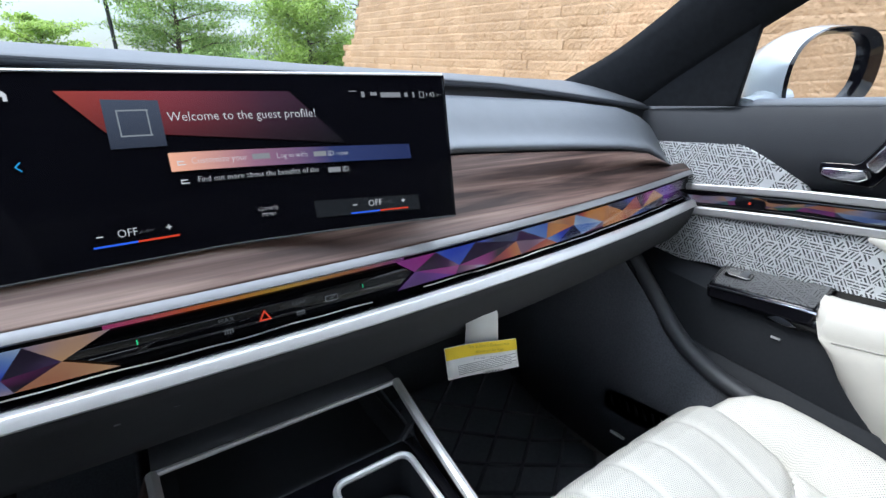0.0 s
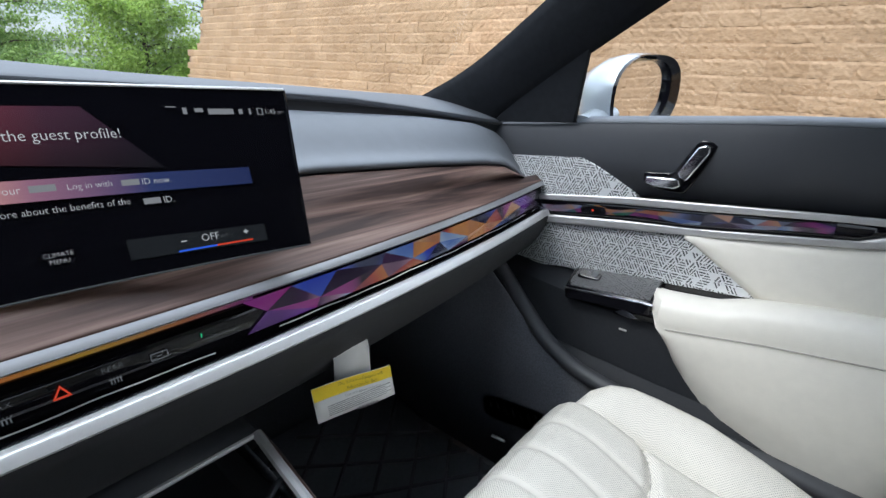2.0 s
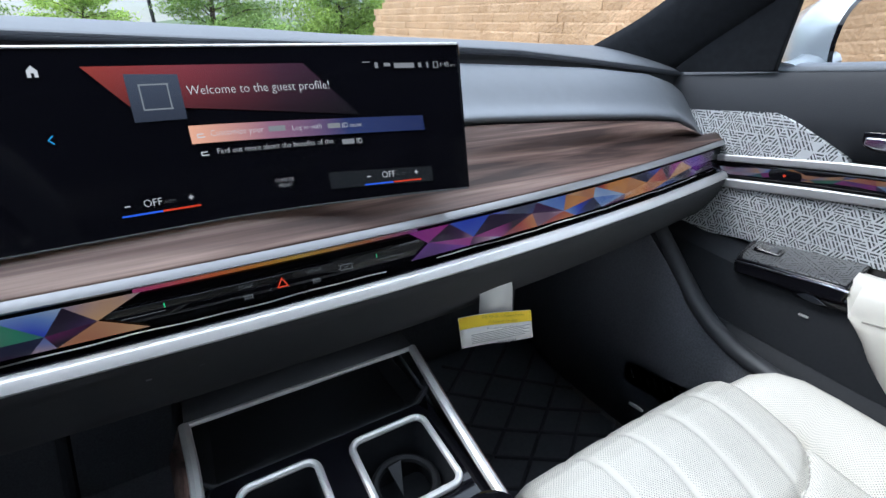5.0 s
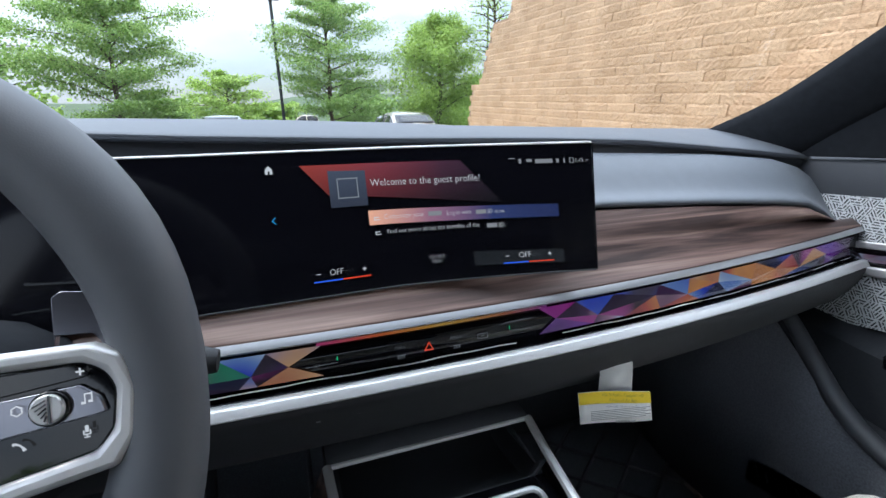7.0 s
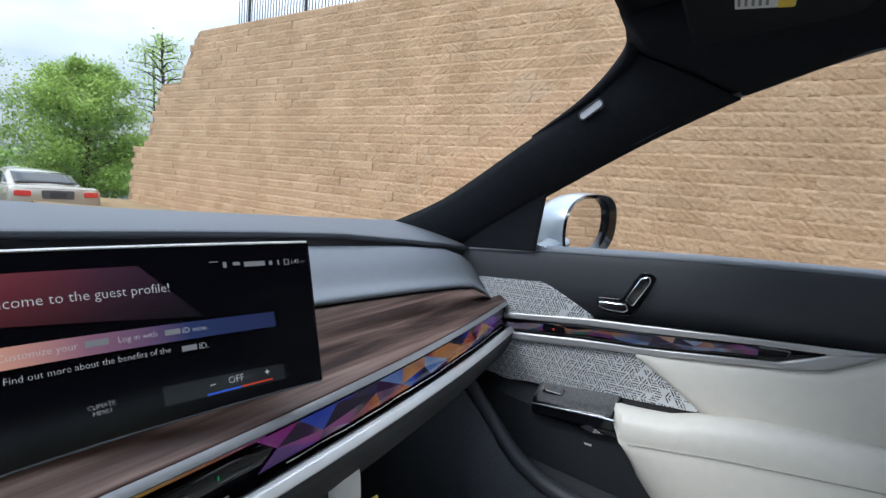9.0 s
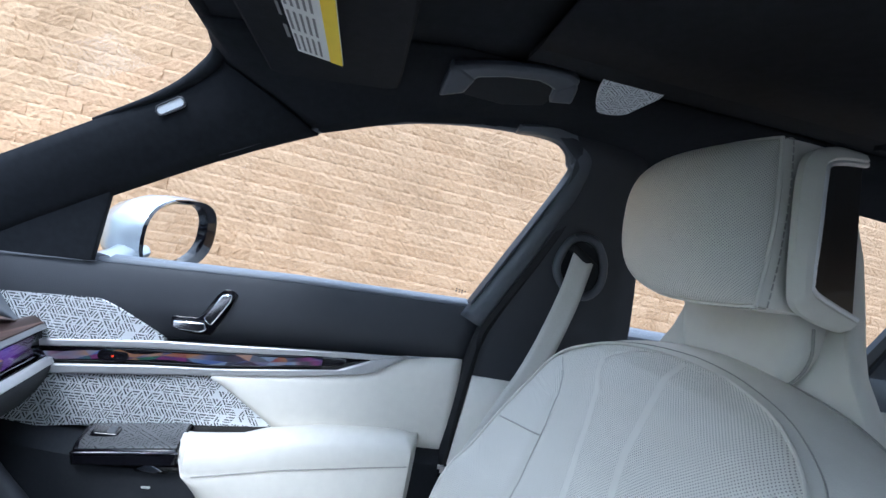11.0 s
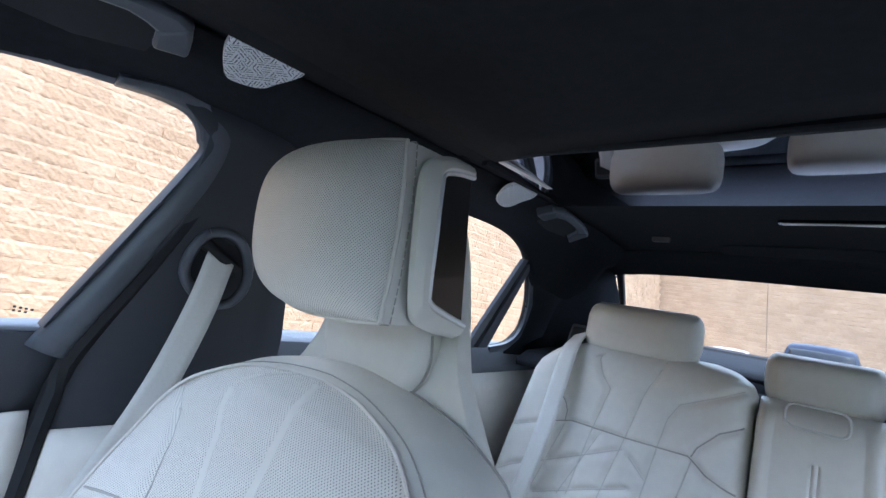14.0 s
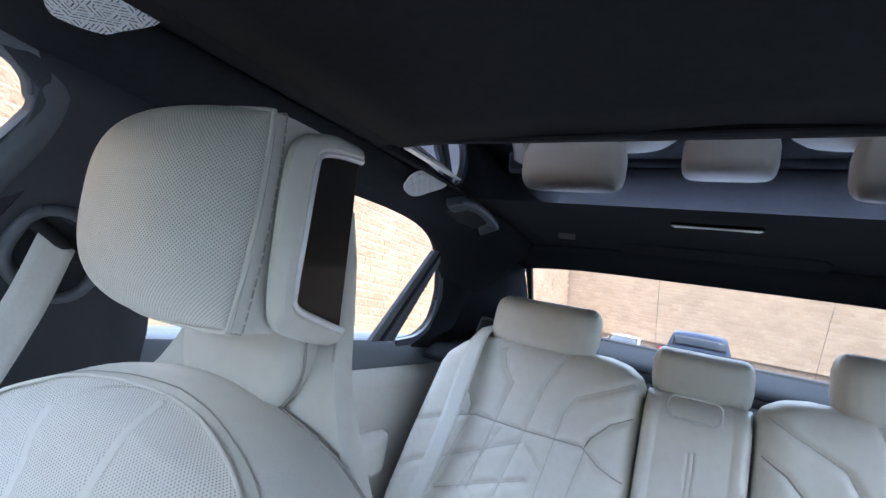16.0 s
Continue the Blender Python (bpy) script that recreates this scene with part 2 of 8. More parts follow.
def crystal(name, emit=0.25):
    """Cut-glass facets over a coloured light strip: hues drift along the bar and jump from facet to facet, much of it near black."""
    m = bpy.data.materials.new(name)
    m.use_nodes = True
    n, l = m.node_tree.nodes, m.node_tree.links
    b = n["Principled BSDF"]
    info, ramp = n.new("ShaderNodeObjectInfo"), n.new("ShaderNodeValToRGB")
    co, nz, add = n.new("ShaderNodeTexCoord"), n.new("ShaderNodeTexNoise"), n.new("ShaderNodeMath")
    nz.inputs["Scale"].default_value, nz.inputs["Detail"].default_value = 4.2, 2.0
    add.operation = "MULTIPLY_ADD"
    add.inputs[1].default_value, add.inputs[2].default_value = 0.9, -0.3
    shift, away = n.new("ShaderNodeVectorMath"), n.new("ShaderNodeVectorMath")
    shift.operation, away.operation = "SCALE", "ADD"
    shift.inputs[0].default_value = (0.03, 0.35, 0.3)
    l.new(info.outputs["Random"], shift.inputs["Scale"])
    l.new(co.outputs["Object"], away.inputs[0])
    l.new(shift.outputs[0], away.inputs[1])
    jump, s = n.new("ShaderNodeMath"), n.new("ShaderNodeMath")
    jump.operation, s.operation = "MULTIPLY", "ADD"
    jump.inputs[1].default_value = 0.85
    l.new(away.outputs[0], nz.inputs["Vector"])
    l.new(nz.outputs["Fac"], add.inputs[0])
    l.new(info.outputs["Random"], jump.inputs[0])
    l.new(add.outputs[0], s.inputs[0])
    l.new(jump.outputs[0], s.inputs[1])
    fr = n.new("ShaderNodeMath")
    fr.operation = "FRACT"
    l.new(s.outputs[0], fr.inputs[0])
    l.new(fr.outputs[0], ramp.inputs["Fac"])
    e = ramp.color_ramp.elements
    e[0].position, e[0].color = 0.0, (0.006, 0.006, 0.012, 1)
    e[1].position, e[1].color = 1.0, (0.006, 0.006, 0.010, 1)
    for p, c in ((0.05, (0.006, 0.006, 0.014)), (0.10, (0.03, 0.03, 0.30)), (0.15, (0.12, 0.03, 0.24)), (0.20, (0.010, 0.006, 0.014)), (0.27, (0.02, 0.010, 0.03)), (0.31, (0.30, 0.05, 0.04)), (0.35, (0.46, 0.20, 0.06)), (0.39, (0.32, 0.13, 0.07)), (0.43, (0.42, 0.24, 0.12)), (0.47, (0.10, 0.13, 0.30)), (0.51, (0.008, 0.008, 0.018)), (0.57, (0.012, 0.014, 0.05)),
                 (0.61, (0.02, 0.04, 0.36)), (0.65, (0.10, 0.18, 0.42)), (0.69, (0.30, 0.38, 0.50)), (0.72, (0.26, 0.15, 0.22)), (0.76, (0.04, 0.012, 0.05)), (0.82, (0.008, 0.006, 0.010)), (0.87, (0.24, 0.02, 0.18)), (0.91, (0.05, 0.02, 0.16)), (0.95, (0.02, 0.16, 0.09))):
        e.new(p).color = (*c, 1)
    b.inputs["Base Color"].default_value = (0.02, 0.02, 0.025, 1)
    l.new(ramp.outputs["Color"], b.inputs["Emission Color"])
    b.inputs["Emission Strength"].default_value = emit
    b.inputs["Roughness"].default_value = 0.10
    b.inputs["Metallic"].default_value = 0.0
    b.inputs["Specular IOR Level"].default_value = 0.25
    b.inputs["Coat Weight"].default_value = 0.15
    b.inputs["Coat Roughness"].default_value = 0.02
    return m


def pane(name, tint=(0.80, 0.82, 0.83), gloss=0.5):
    """Thin window glass: see-through, with a weak mirror image that grows at a slant."""
    m = bpy.data.materials.new(name)
    m.use_nodes = True
    n, l = m.node_tree.nodes, m.node_tree.links
    n.remove(n["Principled BSDF"])
    tr, gl, mix, fr, k = (n.new(x) for x in ("ShaderNodeBsdfTransparent", "ShaderNodeBsdfGlossy", "ShaderNodeMixShader", "ShaderNodeFresnel", "ShaderNodeMath"))
    tr.inputs["Color"].default_value = (*tint, 1)
    gl.inputs["Roughness"].default_value = 0.0
    fr.inputs["IOR"].default_value = 1.35
    k.operation = "MULTIPLY"
    k.inputs[1].default_value = gloss
    l.new(fr.outputs[0], k.inputs[0])
    l.new(k.outputs[0], mix.inputs["Fac"])
    l.new(tr.outputs[0], mix.inputs[1])
    l.new(gl.outputs[0], mix.inputs[2])
    l.new(mix.outputs[0], n["Material Output"].inputs["Surface"])
    return m


def stone_block(name):
    """Split-face concrete block: a tan that differs block by block, with grains, stains and chips."""
    m = bpy.data.materials.new(name)
    m.use_nodes = True
    n, l = m.node_tree.nodes, m.node_tree.links
    b = n["Principled BSDF"]
    info, co = n.new("ShaderNodeObjectInfo"), n.new("ShaderNodeTexCoord")
    geo = n.new("ShaderNodeNewGeometry")
    addr = n.new("ShaderNodeMath")
    addr.operation = "ADD"
    l.new(info.outputs["Random"], addr.inputs[0])
    l.new(geo.outputs["Random Per Island"], addr.inputs[1])
    fr = n.new("ShaderNodeMath")
    fr.operation = "FRACT"
    l.new(addr.outputs[0], fr.inputs[0])
    ramp = n.new("ShaderNodeValToRGB")
    e = ramp.color_ramp.elements
    e[0].color, e[1].color = (0.405, 0.268, 0.160, 1), (0.47, 0.322, 0.200, 1)
    e.new(0.5).color = (0.435, 0.294, 0.180, 1)
    l.new(fr.outputs[0], ramp.inputs["Fac"])
    n1, n2 = n.new("ShaderNodeTexNoise"), n.new("ShaderNodeTexNoise")
    gpos = geo.outputs["Position"]
    n1.inputs["Scale"].default_value, n1.inputs["Detail"].default_value, n1.inputs["Roughness"].default_value = 22, 10, 0.7
    n2.inputs["Scale"].default_value, n2.inputs["Detail"].default_value = 0.9, 4
    flat = n.new("ShaderNodeMapping")
    flat.inputs["Scale"].default_value = (1, 0.85, 1.15)
    l.new(gpos, flat.inputs["Vector"])
    l.new(flat.outputs["Vector"], n1.inputs["Vector"])
    l.new(gpos, n2.inputs["Vector"])
    r1 = n.new("ShaderNodeMapRange")
    r1.inputs["From Min"].default_value, r1.inputs["From Max"].default_value = 0.25, 0.75
    r1.inputs["To Min"].default_value, r1.inputs["To Max"].default_value = 0.80, 1.20
    l.new(n1.outputs["Fac"], r1.inputs["Value"])
    r2 = n.new("ShaderNodeMapRange")
    r2.inputs["From Min"].default_value, r2.inputs["From Max"].default_value = 0.3, 0.7
    r2.inputs["To Min"].default_value, r2.inputs["To Max"].default_value = 0.9, 1.1
    l.new(n2.outputs["Fac"], r2.inputs["Value"])
    pits, r3, both = n.new("ShaderNodeTexNoise"), n.new("ShaderNodeMapRange"), n.new("ShaderNodeMath")
    pits.inputs["Scale"].default_value, pits.inputs["Detail"].default_value, pits.inputs["Roughness"].default_value = 46, 8, 0.8
    r3.inputs["From Min"].default_value, r3.inputs["From Max"].default_value = 0.28, 0.48
    r3.inputs["To Min"].default_value, r3.inputs["To Max"].default_value = 0.36, 1.03
    both.operation = "MULTIPLY"
    streak = n.new("ShaderNodeMapping")
    streak.inputs["Scale"].default_value = (0.4, 0.28, 1.3)
    l.new(gpos, streak.inputs["Vector"])
    l.new(streak.outputs["Vector"], pits.inputs["Vector"])
    l.new(pits.outputs["Fac"], r3.inputs["Value"])
    l.new(r1.outputs["Result"], both.inputs[0])
    l.new(r3.outputs["Result"], both.inputs[1])
    mu = n.new("ShaderNodeMath")
    mu.operation = "MULTIPLY"
    l.new(both.outputs[0], mu.inputs[0])
    l.new(r2.outputs["Result"], mu.inputs[1])
    hsv = n.new("ShaderNodeHueSaturation")
    l.new(ramp.outputs["Color"], hsv.inputs["Color"])
    l.new(mu.outputs[0], hsv.inputs["Value"])
    l.new(hsv.outputs["Color"], b.inputs["Base Color"])
    b.inputs["Roughness"].default_value = 0.92
    b.inputs["Specular IOR Level"].default_value = 0.2
    bn = n.new("ShaderNodeBump")
    bn.inputs["Strength"].default_value, bn.inputs["Distance"].default_value = 0.9, 0.014
    l.new(n1.outputs["Fac"], bn.inputs["Height"])
    l.new(bn.outputs["Normal"], b.inputs["Normal"])
    return m


def leaf_material(name, a, c):
    """Thin leaves that let some light through."""
    m = bpy.data.materials.new(name)
    m.use_nodes = True
    n, l = m.node_tree.nodes, m.node_tree.links
    b = n["Principled BSDF"]
    geo, ramp = n.new("ShaderNodeNewGeometry"), n.new("ShaderNodeValToRGB")
    ramp.color_ramp.elements[0].color, ramp.color_ramp.elements[1].color = (*a, 1), (*c, 1)
    l.new(geo.outputs["Random Per Island"], ramp.inputs["Fac"])
    l.new(ramp.outputs["Color"], b.inputs["Base Color"])
    b.inputs["Roughness"].default_value = 0.6
    tr, mix = n.new("ShaderNodeBsdfTranslucent"), n.new("ShaderNodeMixShader")
    mix.inputs["Fac"].default_value = 0.4
    l.new(ramp.outputs["Color"], tr.inputs["Color"])
    l.new(b.outputs[0], mix.inputs[1])
    l.new(tr.outputs[0], mix.inputs[2])
    l.new(mix.outputs[0], n["Material Output"].inputs["Surface"])
    return m


CREAM = (0.67, 0.645, 0.585)
M_CREAM = leather("cream_leather", CREAM)
M_CREAM_PERF_XY = perforated("cream_leather_perforated_seat", CREAM, (0, 1), pitch=0.0019, hole=0.22, dark=0.34, out="UV")
M_CREAM_PERF_XZ = perforated("cream_leather_perforated_back", CREAM, (0, 1), pitch=0.0019, hole=0.22, dark=0.34, out="UV")
M_CREAM_PERF_HEAD = perforated("cream_leather_perforated_headrest", CREAM, (0, 1), pitch=0.0015, hole=0.23, dark=0.36, out="UV")
M_SEAM = material("cream_thread", (0.36, 0.345, 0.31), 0.7, var=0.1, scale=400, bump=0.3)
M_SEAM_PALE = material("pale_thread", (0.52, 0.50, 0.46), 0.7, var=0.1, scale=400, bump=0.3)
M_GREY_LEATHER = leather("slate_leather", (0.16, 0.174, 0.198), 0.62)
M_NAVY = leather("black_blue_leather", (0.030, 0.033, 0.040), 0.65)
M_DASH_TOP = leather("dark_dash_leather", (0.085, 0.093, 0.108), 0.62)
M_BLACK = material("black_grained_plastic", (0.022, 0.024, 0.028), 0.65, spec=0.18, var=0.15, scale=200, bump=0.2)
M_LOWER = material("charcoal_soft_plastic", (0.038, 0.040, 0.044), 0.65, spec=0.3, var=0.1, scale=200, bump=0.2)
M_GLOSS = material("piano_black", (0.005, 0.005, 0.007), 0.035, spec=0.3, var=0.05, scale=40, bump=0, coat=0.3)
M_MAT = material("floor_mat_rubber", (0.12, 0.128, 0.145), 0.6, var=0.2, scale=120, bump=0.2)
M_RIDGE = material("mat_ridge_rubber", (0.06, 0.064, 0.072), 0.6, var=0.2, scale=120, bump=0.2)
M_CARPET = material("black_carpet", (0.12, 0.127, 0.145), 0.95, var=0.4, scale=300, bump=0.8, bump_scale=900)
# rubber parts, and the black that stands for shade in gaps
M_RUBBER_GAP = material("black_rubber", (0.012, 0.013, 0.015), 0.65, spec=0.3, var=0.2, scale=120, bump=0.2)
M_ALCANTARA = material("black_suede_cloth", (0.017, 0.0185, 0.022), 0.95, spec=0.1, var=0.25, scale=90, bump=0.4, bump_scale=1200)
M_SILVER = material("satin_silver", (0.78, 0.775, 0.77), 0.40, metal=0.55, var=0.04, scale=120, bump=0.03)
M_TRIM = material("satin_grey_metal", (0.27, 0.27, 0.28), 0.36, metal=0.6, var=0.04, scale=120, bump=0.03)
M_TRIM_DOOR = material("satin_silver_door_trim", (0.46, 0.46, 0.47), 0.36, metal=0.6, var=0.04, scale=120, bump=0.03)
M_CHROME = material("polished_chrome", (0.80, 0.80, 0.82), 0.08, metal=1.0, var=0.03, scale=60, bump=0)
M_PLATE = material("polished_grey_plate", (0.22, 0.22, 0.25), 0.16, metal=0.7, var=0.03, scale=60, bump=0)
M_SATIN_DARK = material("satin_grey_plastic", (0.055, 0.058, 0.065), 0.5, var=0.08, scale=100, bump=0.1)
M_WHEEL = leather("black_wheel_leather", (0.125, 0.132, 0.145), 0.5, grain=900, bump=0.06)
M_WOOD = wood_veneer("walnut_veneer")
M_CRYSTAL = crystal("cut_crystal", 0.17)
M_CRYSTAL_DOOR = crystal("cut_crystal_door", 0.10)
M_LATTICE = lattice("silver_lattice", (0.68, 0.70, 0.72), (0.05, 0.056, 0.062), (1, 2), cell=0.0155, metal=0.45, density=0.50, fade=(1, 0.40, 0.54))
M_LATTICE_FADE = lattice("silver_lattice_fading", (0.68, 0.70, 0.72), (0.05, 0.056, 0.062), (1, 2), cell=0.0155, metal=0.45, density=0.50, fade=(1, 0.16, 0.40))
M_LATTICE_DARK = lattice("black_lattice", (0.075, 0.077, 0.082), (0.006, 0.006, 0.007), (0, 1), cell=0.015, metal=0.3, density=0.35)
M_SPEAKER = lattice("bright_lattice", (0.75, 0.76, 0.78), (0.10, 0.11, 0.12), (0, 1), cell=0.012, metal=0.2, density=0.36)
M_PAPER = material("white_card", (0.78, 0.78, 0.76), 0.7, var=0.04, scale=60, bump=0.05)
M_YELLOW = material("yellow_card", (0.85, 0.62, 0.02), 0.6, var=0.04, scale=60, bump=0.05)
M_INK = material("grey_ink", (0.22, 0.22, 0.22), 0.7, var=0.1, scale=60, bump=0)
M_INK_YELLOW = material("brown_ink", (0.35, 0.26, 0.03), 0.7, var=0.1, scale=60, bump=0)
M_BELT = material("cream_webbing", (0.60, 0.59, 0.55), 0.75, var=0.06, scale=300, bump=0.4, bump_scale=900)
M_SCREEN = material("display_glass", (0.004, 0.004, 0.006), 0.10, var=0.05, scale=20, bump=0, spec=0.22)
M_WHITE_TEXT = glow("display_white", (0.85, 0.87, 0.9), 0.19)
M_BAR_TEXT = glow("display_dim_white", (0.6, 0.62, 0.66), 0.10)
M_FAINT_TEXT = glow("button_grey", (0.5, 0.55, 0.6), 0.05)
M_GREY_TEXT = glow("display_grey", (0.5, 0.55, 0.6), 0.12)
M_RED_GLOW = glow("display_red", (1.0, 0.08, 0.03), 0.16)
M_GREEN_GLOW = glow("display_green", (0.05, 0.8, 0.3), 0.2)
M_BLUE_GLOW = glow("display_blue", (0.05, 0.45, 0.9), 0.18)
M_PANE = pane("window_glass")
M_PANE_FRONT = pane("windscreen_glass", (0.95, 0.97, 0.96), 0.04)
M_PANE_DARK = pane("tinted_rear_glass", (0.92, 0.97, 1.0), 0.3)
M_MIRROR = material("mirror_glass", (0.9, 0.9, 0.9), 0.02, metal=1.0, var=0.0, scale=10, bump=0)
M_PAINT = material("pale_silver_car_paint", (0.44, 0.49, 0.54), 0.3, metal=0.3, var=0.03, scale=200, bump=0, coat=1.0)
M_LENS = material("frosted_lens", (0.62, 0.64, 0.68), 0.35, var=0.05, scale=200, bump=0.1)
M_ROOFGLASS = material("roof_glass", (0.44, 0.43, 0.48), 0.015, metal=1.0, var=0.0, scale=10, bump=0)
M_FRAME = material("satin_slate_frame", (0.075, 0.083, 0.098), 0.35, var=0.08, scale=100, bump=0.05)
M_DARKGLASS = material("smoked_gloss", (0.014, 0.013, 0.013), 0.4, spec=0.12, var=0.05, scale=30, bump=0, coat=0.1)
M_STONE = stone_block("split_face_block")
M_MORTAR = material("wall_joint", (0.26, 0.175, 0.11), 0.95, var=0.3, scale=20, bump=0.3)
M_ASPHALT = material("asphalt", (0.055, 0.055, 0.058), 0.9, var=0.3, scale=60, bump=0.6, big=0.4, bdist=0.01)
M_GRASS = material("grass", (0.06, 0.10, 0.025), 0.9, var=0.5, scale=40, bump=0.8, big=1.5, bdist=0.02)
M_MULCH = material("dry_bank", (0.30, 0.21, 0.11), 0.95, var=0.4, scale=25, bump=0.8, big=1.2, bdist=0.02)
M_BARK = material("bark", (0.09, 0.065, 0.045), 0.9, var=0.4, scale=20, bump=0.8, bdist=0.02)
M_LEAF = leaf_material("leaf_green", (0.13, 0.24, 0.04), (0.33, 0.47, 0.12))
M_LEAF_LIGHT = leaf_material("leaf_light_green", (0.19, 0.31, 0.04), (0.42, 0.56, 0.12))
M_IRON = material("black_iron", (0.012, 0.012, 0.014), 0.5, var=0.2, scale=50, bump=0.1)
M_HILL = material("distant_woods", (0.055, 0.085, 0.035), 1.0, var=0.5, scale=1.2, bump=0.0, big=0.1)

# ---- building helpers ----


def thing(name, base, label, category, group="", kind=""):
    """An Empty at a thing's base, which parents its parts."""
    e = new(name)
    e.location = base
    e.empty_display_size = 0.05
    return tagged(e, label, category, group, kind)


def settle(ob, parent):
    """Hangs a part, whose vertices are in world metres, under its thing or part."""
    if parent:
        ob.parent = parent
        off = Vector(parent.location)
        if parent.parent:
            off = Vector((0, 0, 0)) if parent.type == "MESH" else off + Vector(parent.parent.location)
        ob.location = -off
    return ob


def mesh(name, verts, faces, mat, parent=None, label="", smooth=True, solid=0.0, bevel=0.0, offset=0.0, sub=0):
    me = bpy.data.meshes.new(name)
    me.from_pydata([tuple(v) for v in verts], [], [tuple(f) for f in faces])
    bm = bmesh.new()
    bm.from_mesh(me)
    bmesh.ops.recalc_face_normals(bm, faces=bm.faces)
    bm.to_mesh(me)
    bm.free()
    if smooth:
        me.polygons.foreach_set("use_smooth", [True] * len(me.polygons))
        me.set_sharp_from_angle(angle=radians(38))
    me.materials.append(mat)
    ob = settle(new(name, me), parent)
    if label:
        ob["label"] = label
    if solid:
        k = ob.modifiers.new("thickness", "SOLIDIFY")
        k.thickness, k.offset = solid, offset
    if bevel:
        k = ob.modifiers.new("edge", "BEVEL")
        k.width, k.segments, k.limit_method = bevel, 2, "ANGLE"
    if sub:
        k = ob.modifiers.new("round", "SUBSURF")
        k.levels = k.render_levels = sub
    return ob


def merge(*pieces):
    """Several (verts, faces) as one."""
    verts, faces = [], []
    for v, f in pieces:
        o = len(verts)
        verts += [tuple(p) for p in v]
        faces += [tuple(i + o for i in q) for q in f]
    return verts, faces


def loft(rows, close=False, cap=False):
    """A skin over rows of equally many points."""
    n = len(rows[0])
    verts = [p for r in rows for p in r]
    faces = []
    for i in range(len(rows) - 1):
        for j in range(n if close else n - 1):
            a, b = i * n + j, i * n + (j + 1) % n
            faces.append((a, b, b + n, a + n))
    if cap:
        faces += [tuple(range(n))[::-1], tuple(range(len(verts) - n, len(verts)))]
    return verts, faces


def smoothed(points, steps=8, closed=False):
    """A Catmull-Rom curve through the points."""
    p = [Vector(q) for q in points]
    n, out = len(p), []
    for i in range(n if closed else n - 1):
        a, b = p[i], p[(i + 1) % n]
        z0 = p[(i - 1) % n] if closed or i > 0 else a * 2 - b
        z1 = p[(i + 2) % n] if closed or i + 2 < n else b * 2 - a
        for k in range(steps):
            t = k / steps
            out.append(0.5 * ((2 * a) + (b - z0) * t + (2 * z0 - 5 * a + 4 * b - z1) * t * t + (3 * a - z0 - 3 * b + z1) * t ** 3))
    if not closed:
        out.append(p[-1])
    return out


def tube(points, r, sides=10, flat=1.0, up=(0, 0, 1)):
    """A round or flattened bar along points; r may be a number or one for each point."""
    p = [Vector(q) for q in points]
    rows = []
    for i, q in enumerate(p):
        d = (p[min(i + 1, len(p) - 1)] - p[max(i - 1, 0)]).normalized()
        s = d.cross(Vector(up))
        s = s.normalized() if s.length > 1e-4 else d.orthogonal().normalized()
        u = s.cross(d)
        k = r[i] if isinstance(r, (list, tuple)) else r
        rows.append([q + k * (math.cos(a) * s + flat * math.sin(a) * u) for a in (2 * math.pi * j / sides for j in range(sides))])
    return loft(rows, close=True, cap=True)


def box(c, s, m=None):
    """A box round c of size s, turned by m."""
    v = [Vector((x * s[0] / 2, y * s[1] / 2, z * s[2] / 2)) for x in (-1, 1) for y in (-1, 1) for z in (-1, 1)]
    v = [(m @ q if m else q) + Vector(c) for q in v]
    return v, [(0, 1, 3, 2), (4, 6, 7, 5), (0, 4, 5, 1), (2, 3, 7, 6), (0, 2, 6, 4), (1, 5, 7, 3)]


def slab(outline, depth):
    """A plate: the outline (a ring of points) and the same ring moved by depth."""
    n, d = len(outline), Vector(depth)
    a = [Vector(p) for p in outline]
    return a + [p + d for p in a], [tuple(range(n))[::-1], tuple(range(n, 2 * n))] + [(i, (i + 1) % n, n + (i + 1) % n, n + i) for i in range(n)]


def rounded(w, h, r, n=5):
    """The ring of a rounded rectangle round 0, as (u, v)."""
    out = []
    for cx, cy, a0 in ((w / 2 - r, h / 2 - r, 0), (-w / 2 + r, h / 2 - r, 90), (-w / 2 + r, -h / 2 + r, 180), (w / 2 - r, -h / 2 + r, 270)):
        out += [(cx + r * math.cos(radians(a0 + 90 * k / n)), cy + r * math.sin(radians(a0 + 90 * k / n))) for k in range(n + 1)]
    return out


def smoothed_line(line, steps=4):
    """A rounded line through (a, b) pairs."""
    return [(p.y, p.z) for p in smoothed([(0, *q) for q in line], steps)]


def lerp(x, table):
    """The value at x of a line through (x, value) pairs."""
    xs = [a for a, _ in table]
    return float(np.interp(x, xs, [b for _, b in table]))


def text(name, body, size, m, mat, parent=None, align="LEFT"):
    """Flat lettering in the built-in font, turned into a mesh, at the pose m (its x runs along the line, its z faces out)."""
    c = bpy.data.curves.new(name, "FONT")
    c.body, c.size, c.align_x, c.align_y, c.extrude = body, size, align, "CENTER", 0.0001
    c.resolution_u = 2
    c.offset = -0.00012
    tmp = bpy.data.objects.new(name, c)
    scene.collection.objects.link(tmp)
    me = bpy.data.meshes.new_from_object(tmp.evaluated_get(bpy.context.evaluated_depsgraph_get()))
    bpy.data.objects.remove(tmp)
    me.transform(m)
    me.materials.clear()
    me.materials.append(mat)
    me.name = name
    return settle(new(name, me), parent)


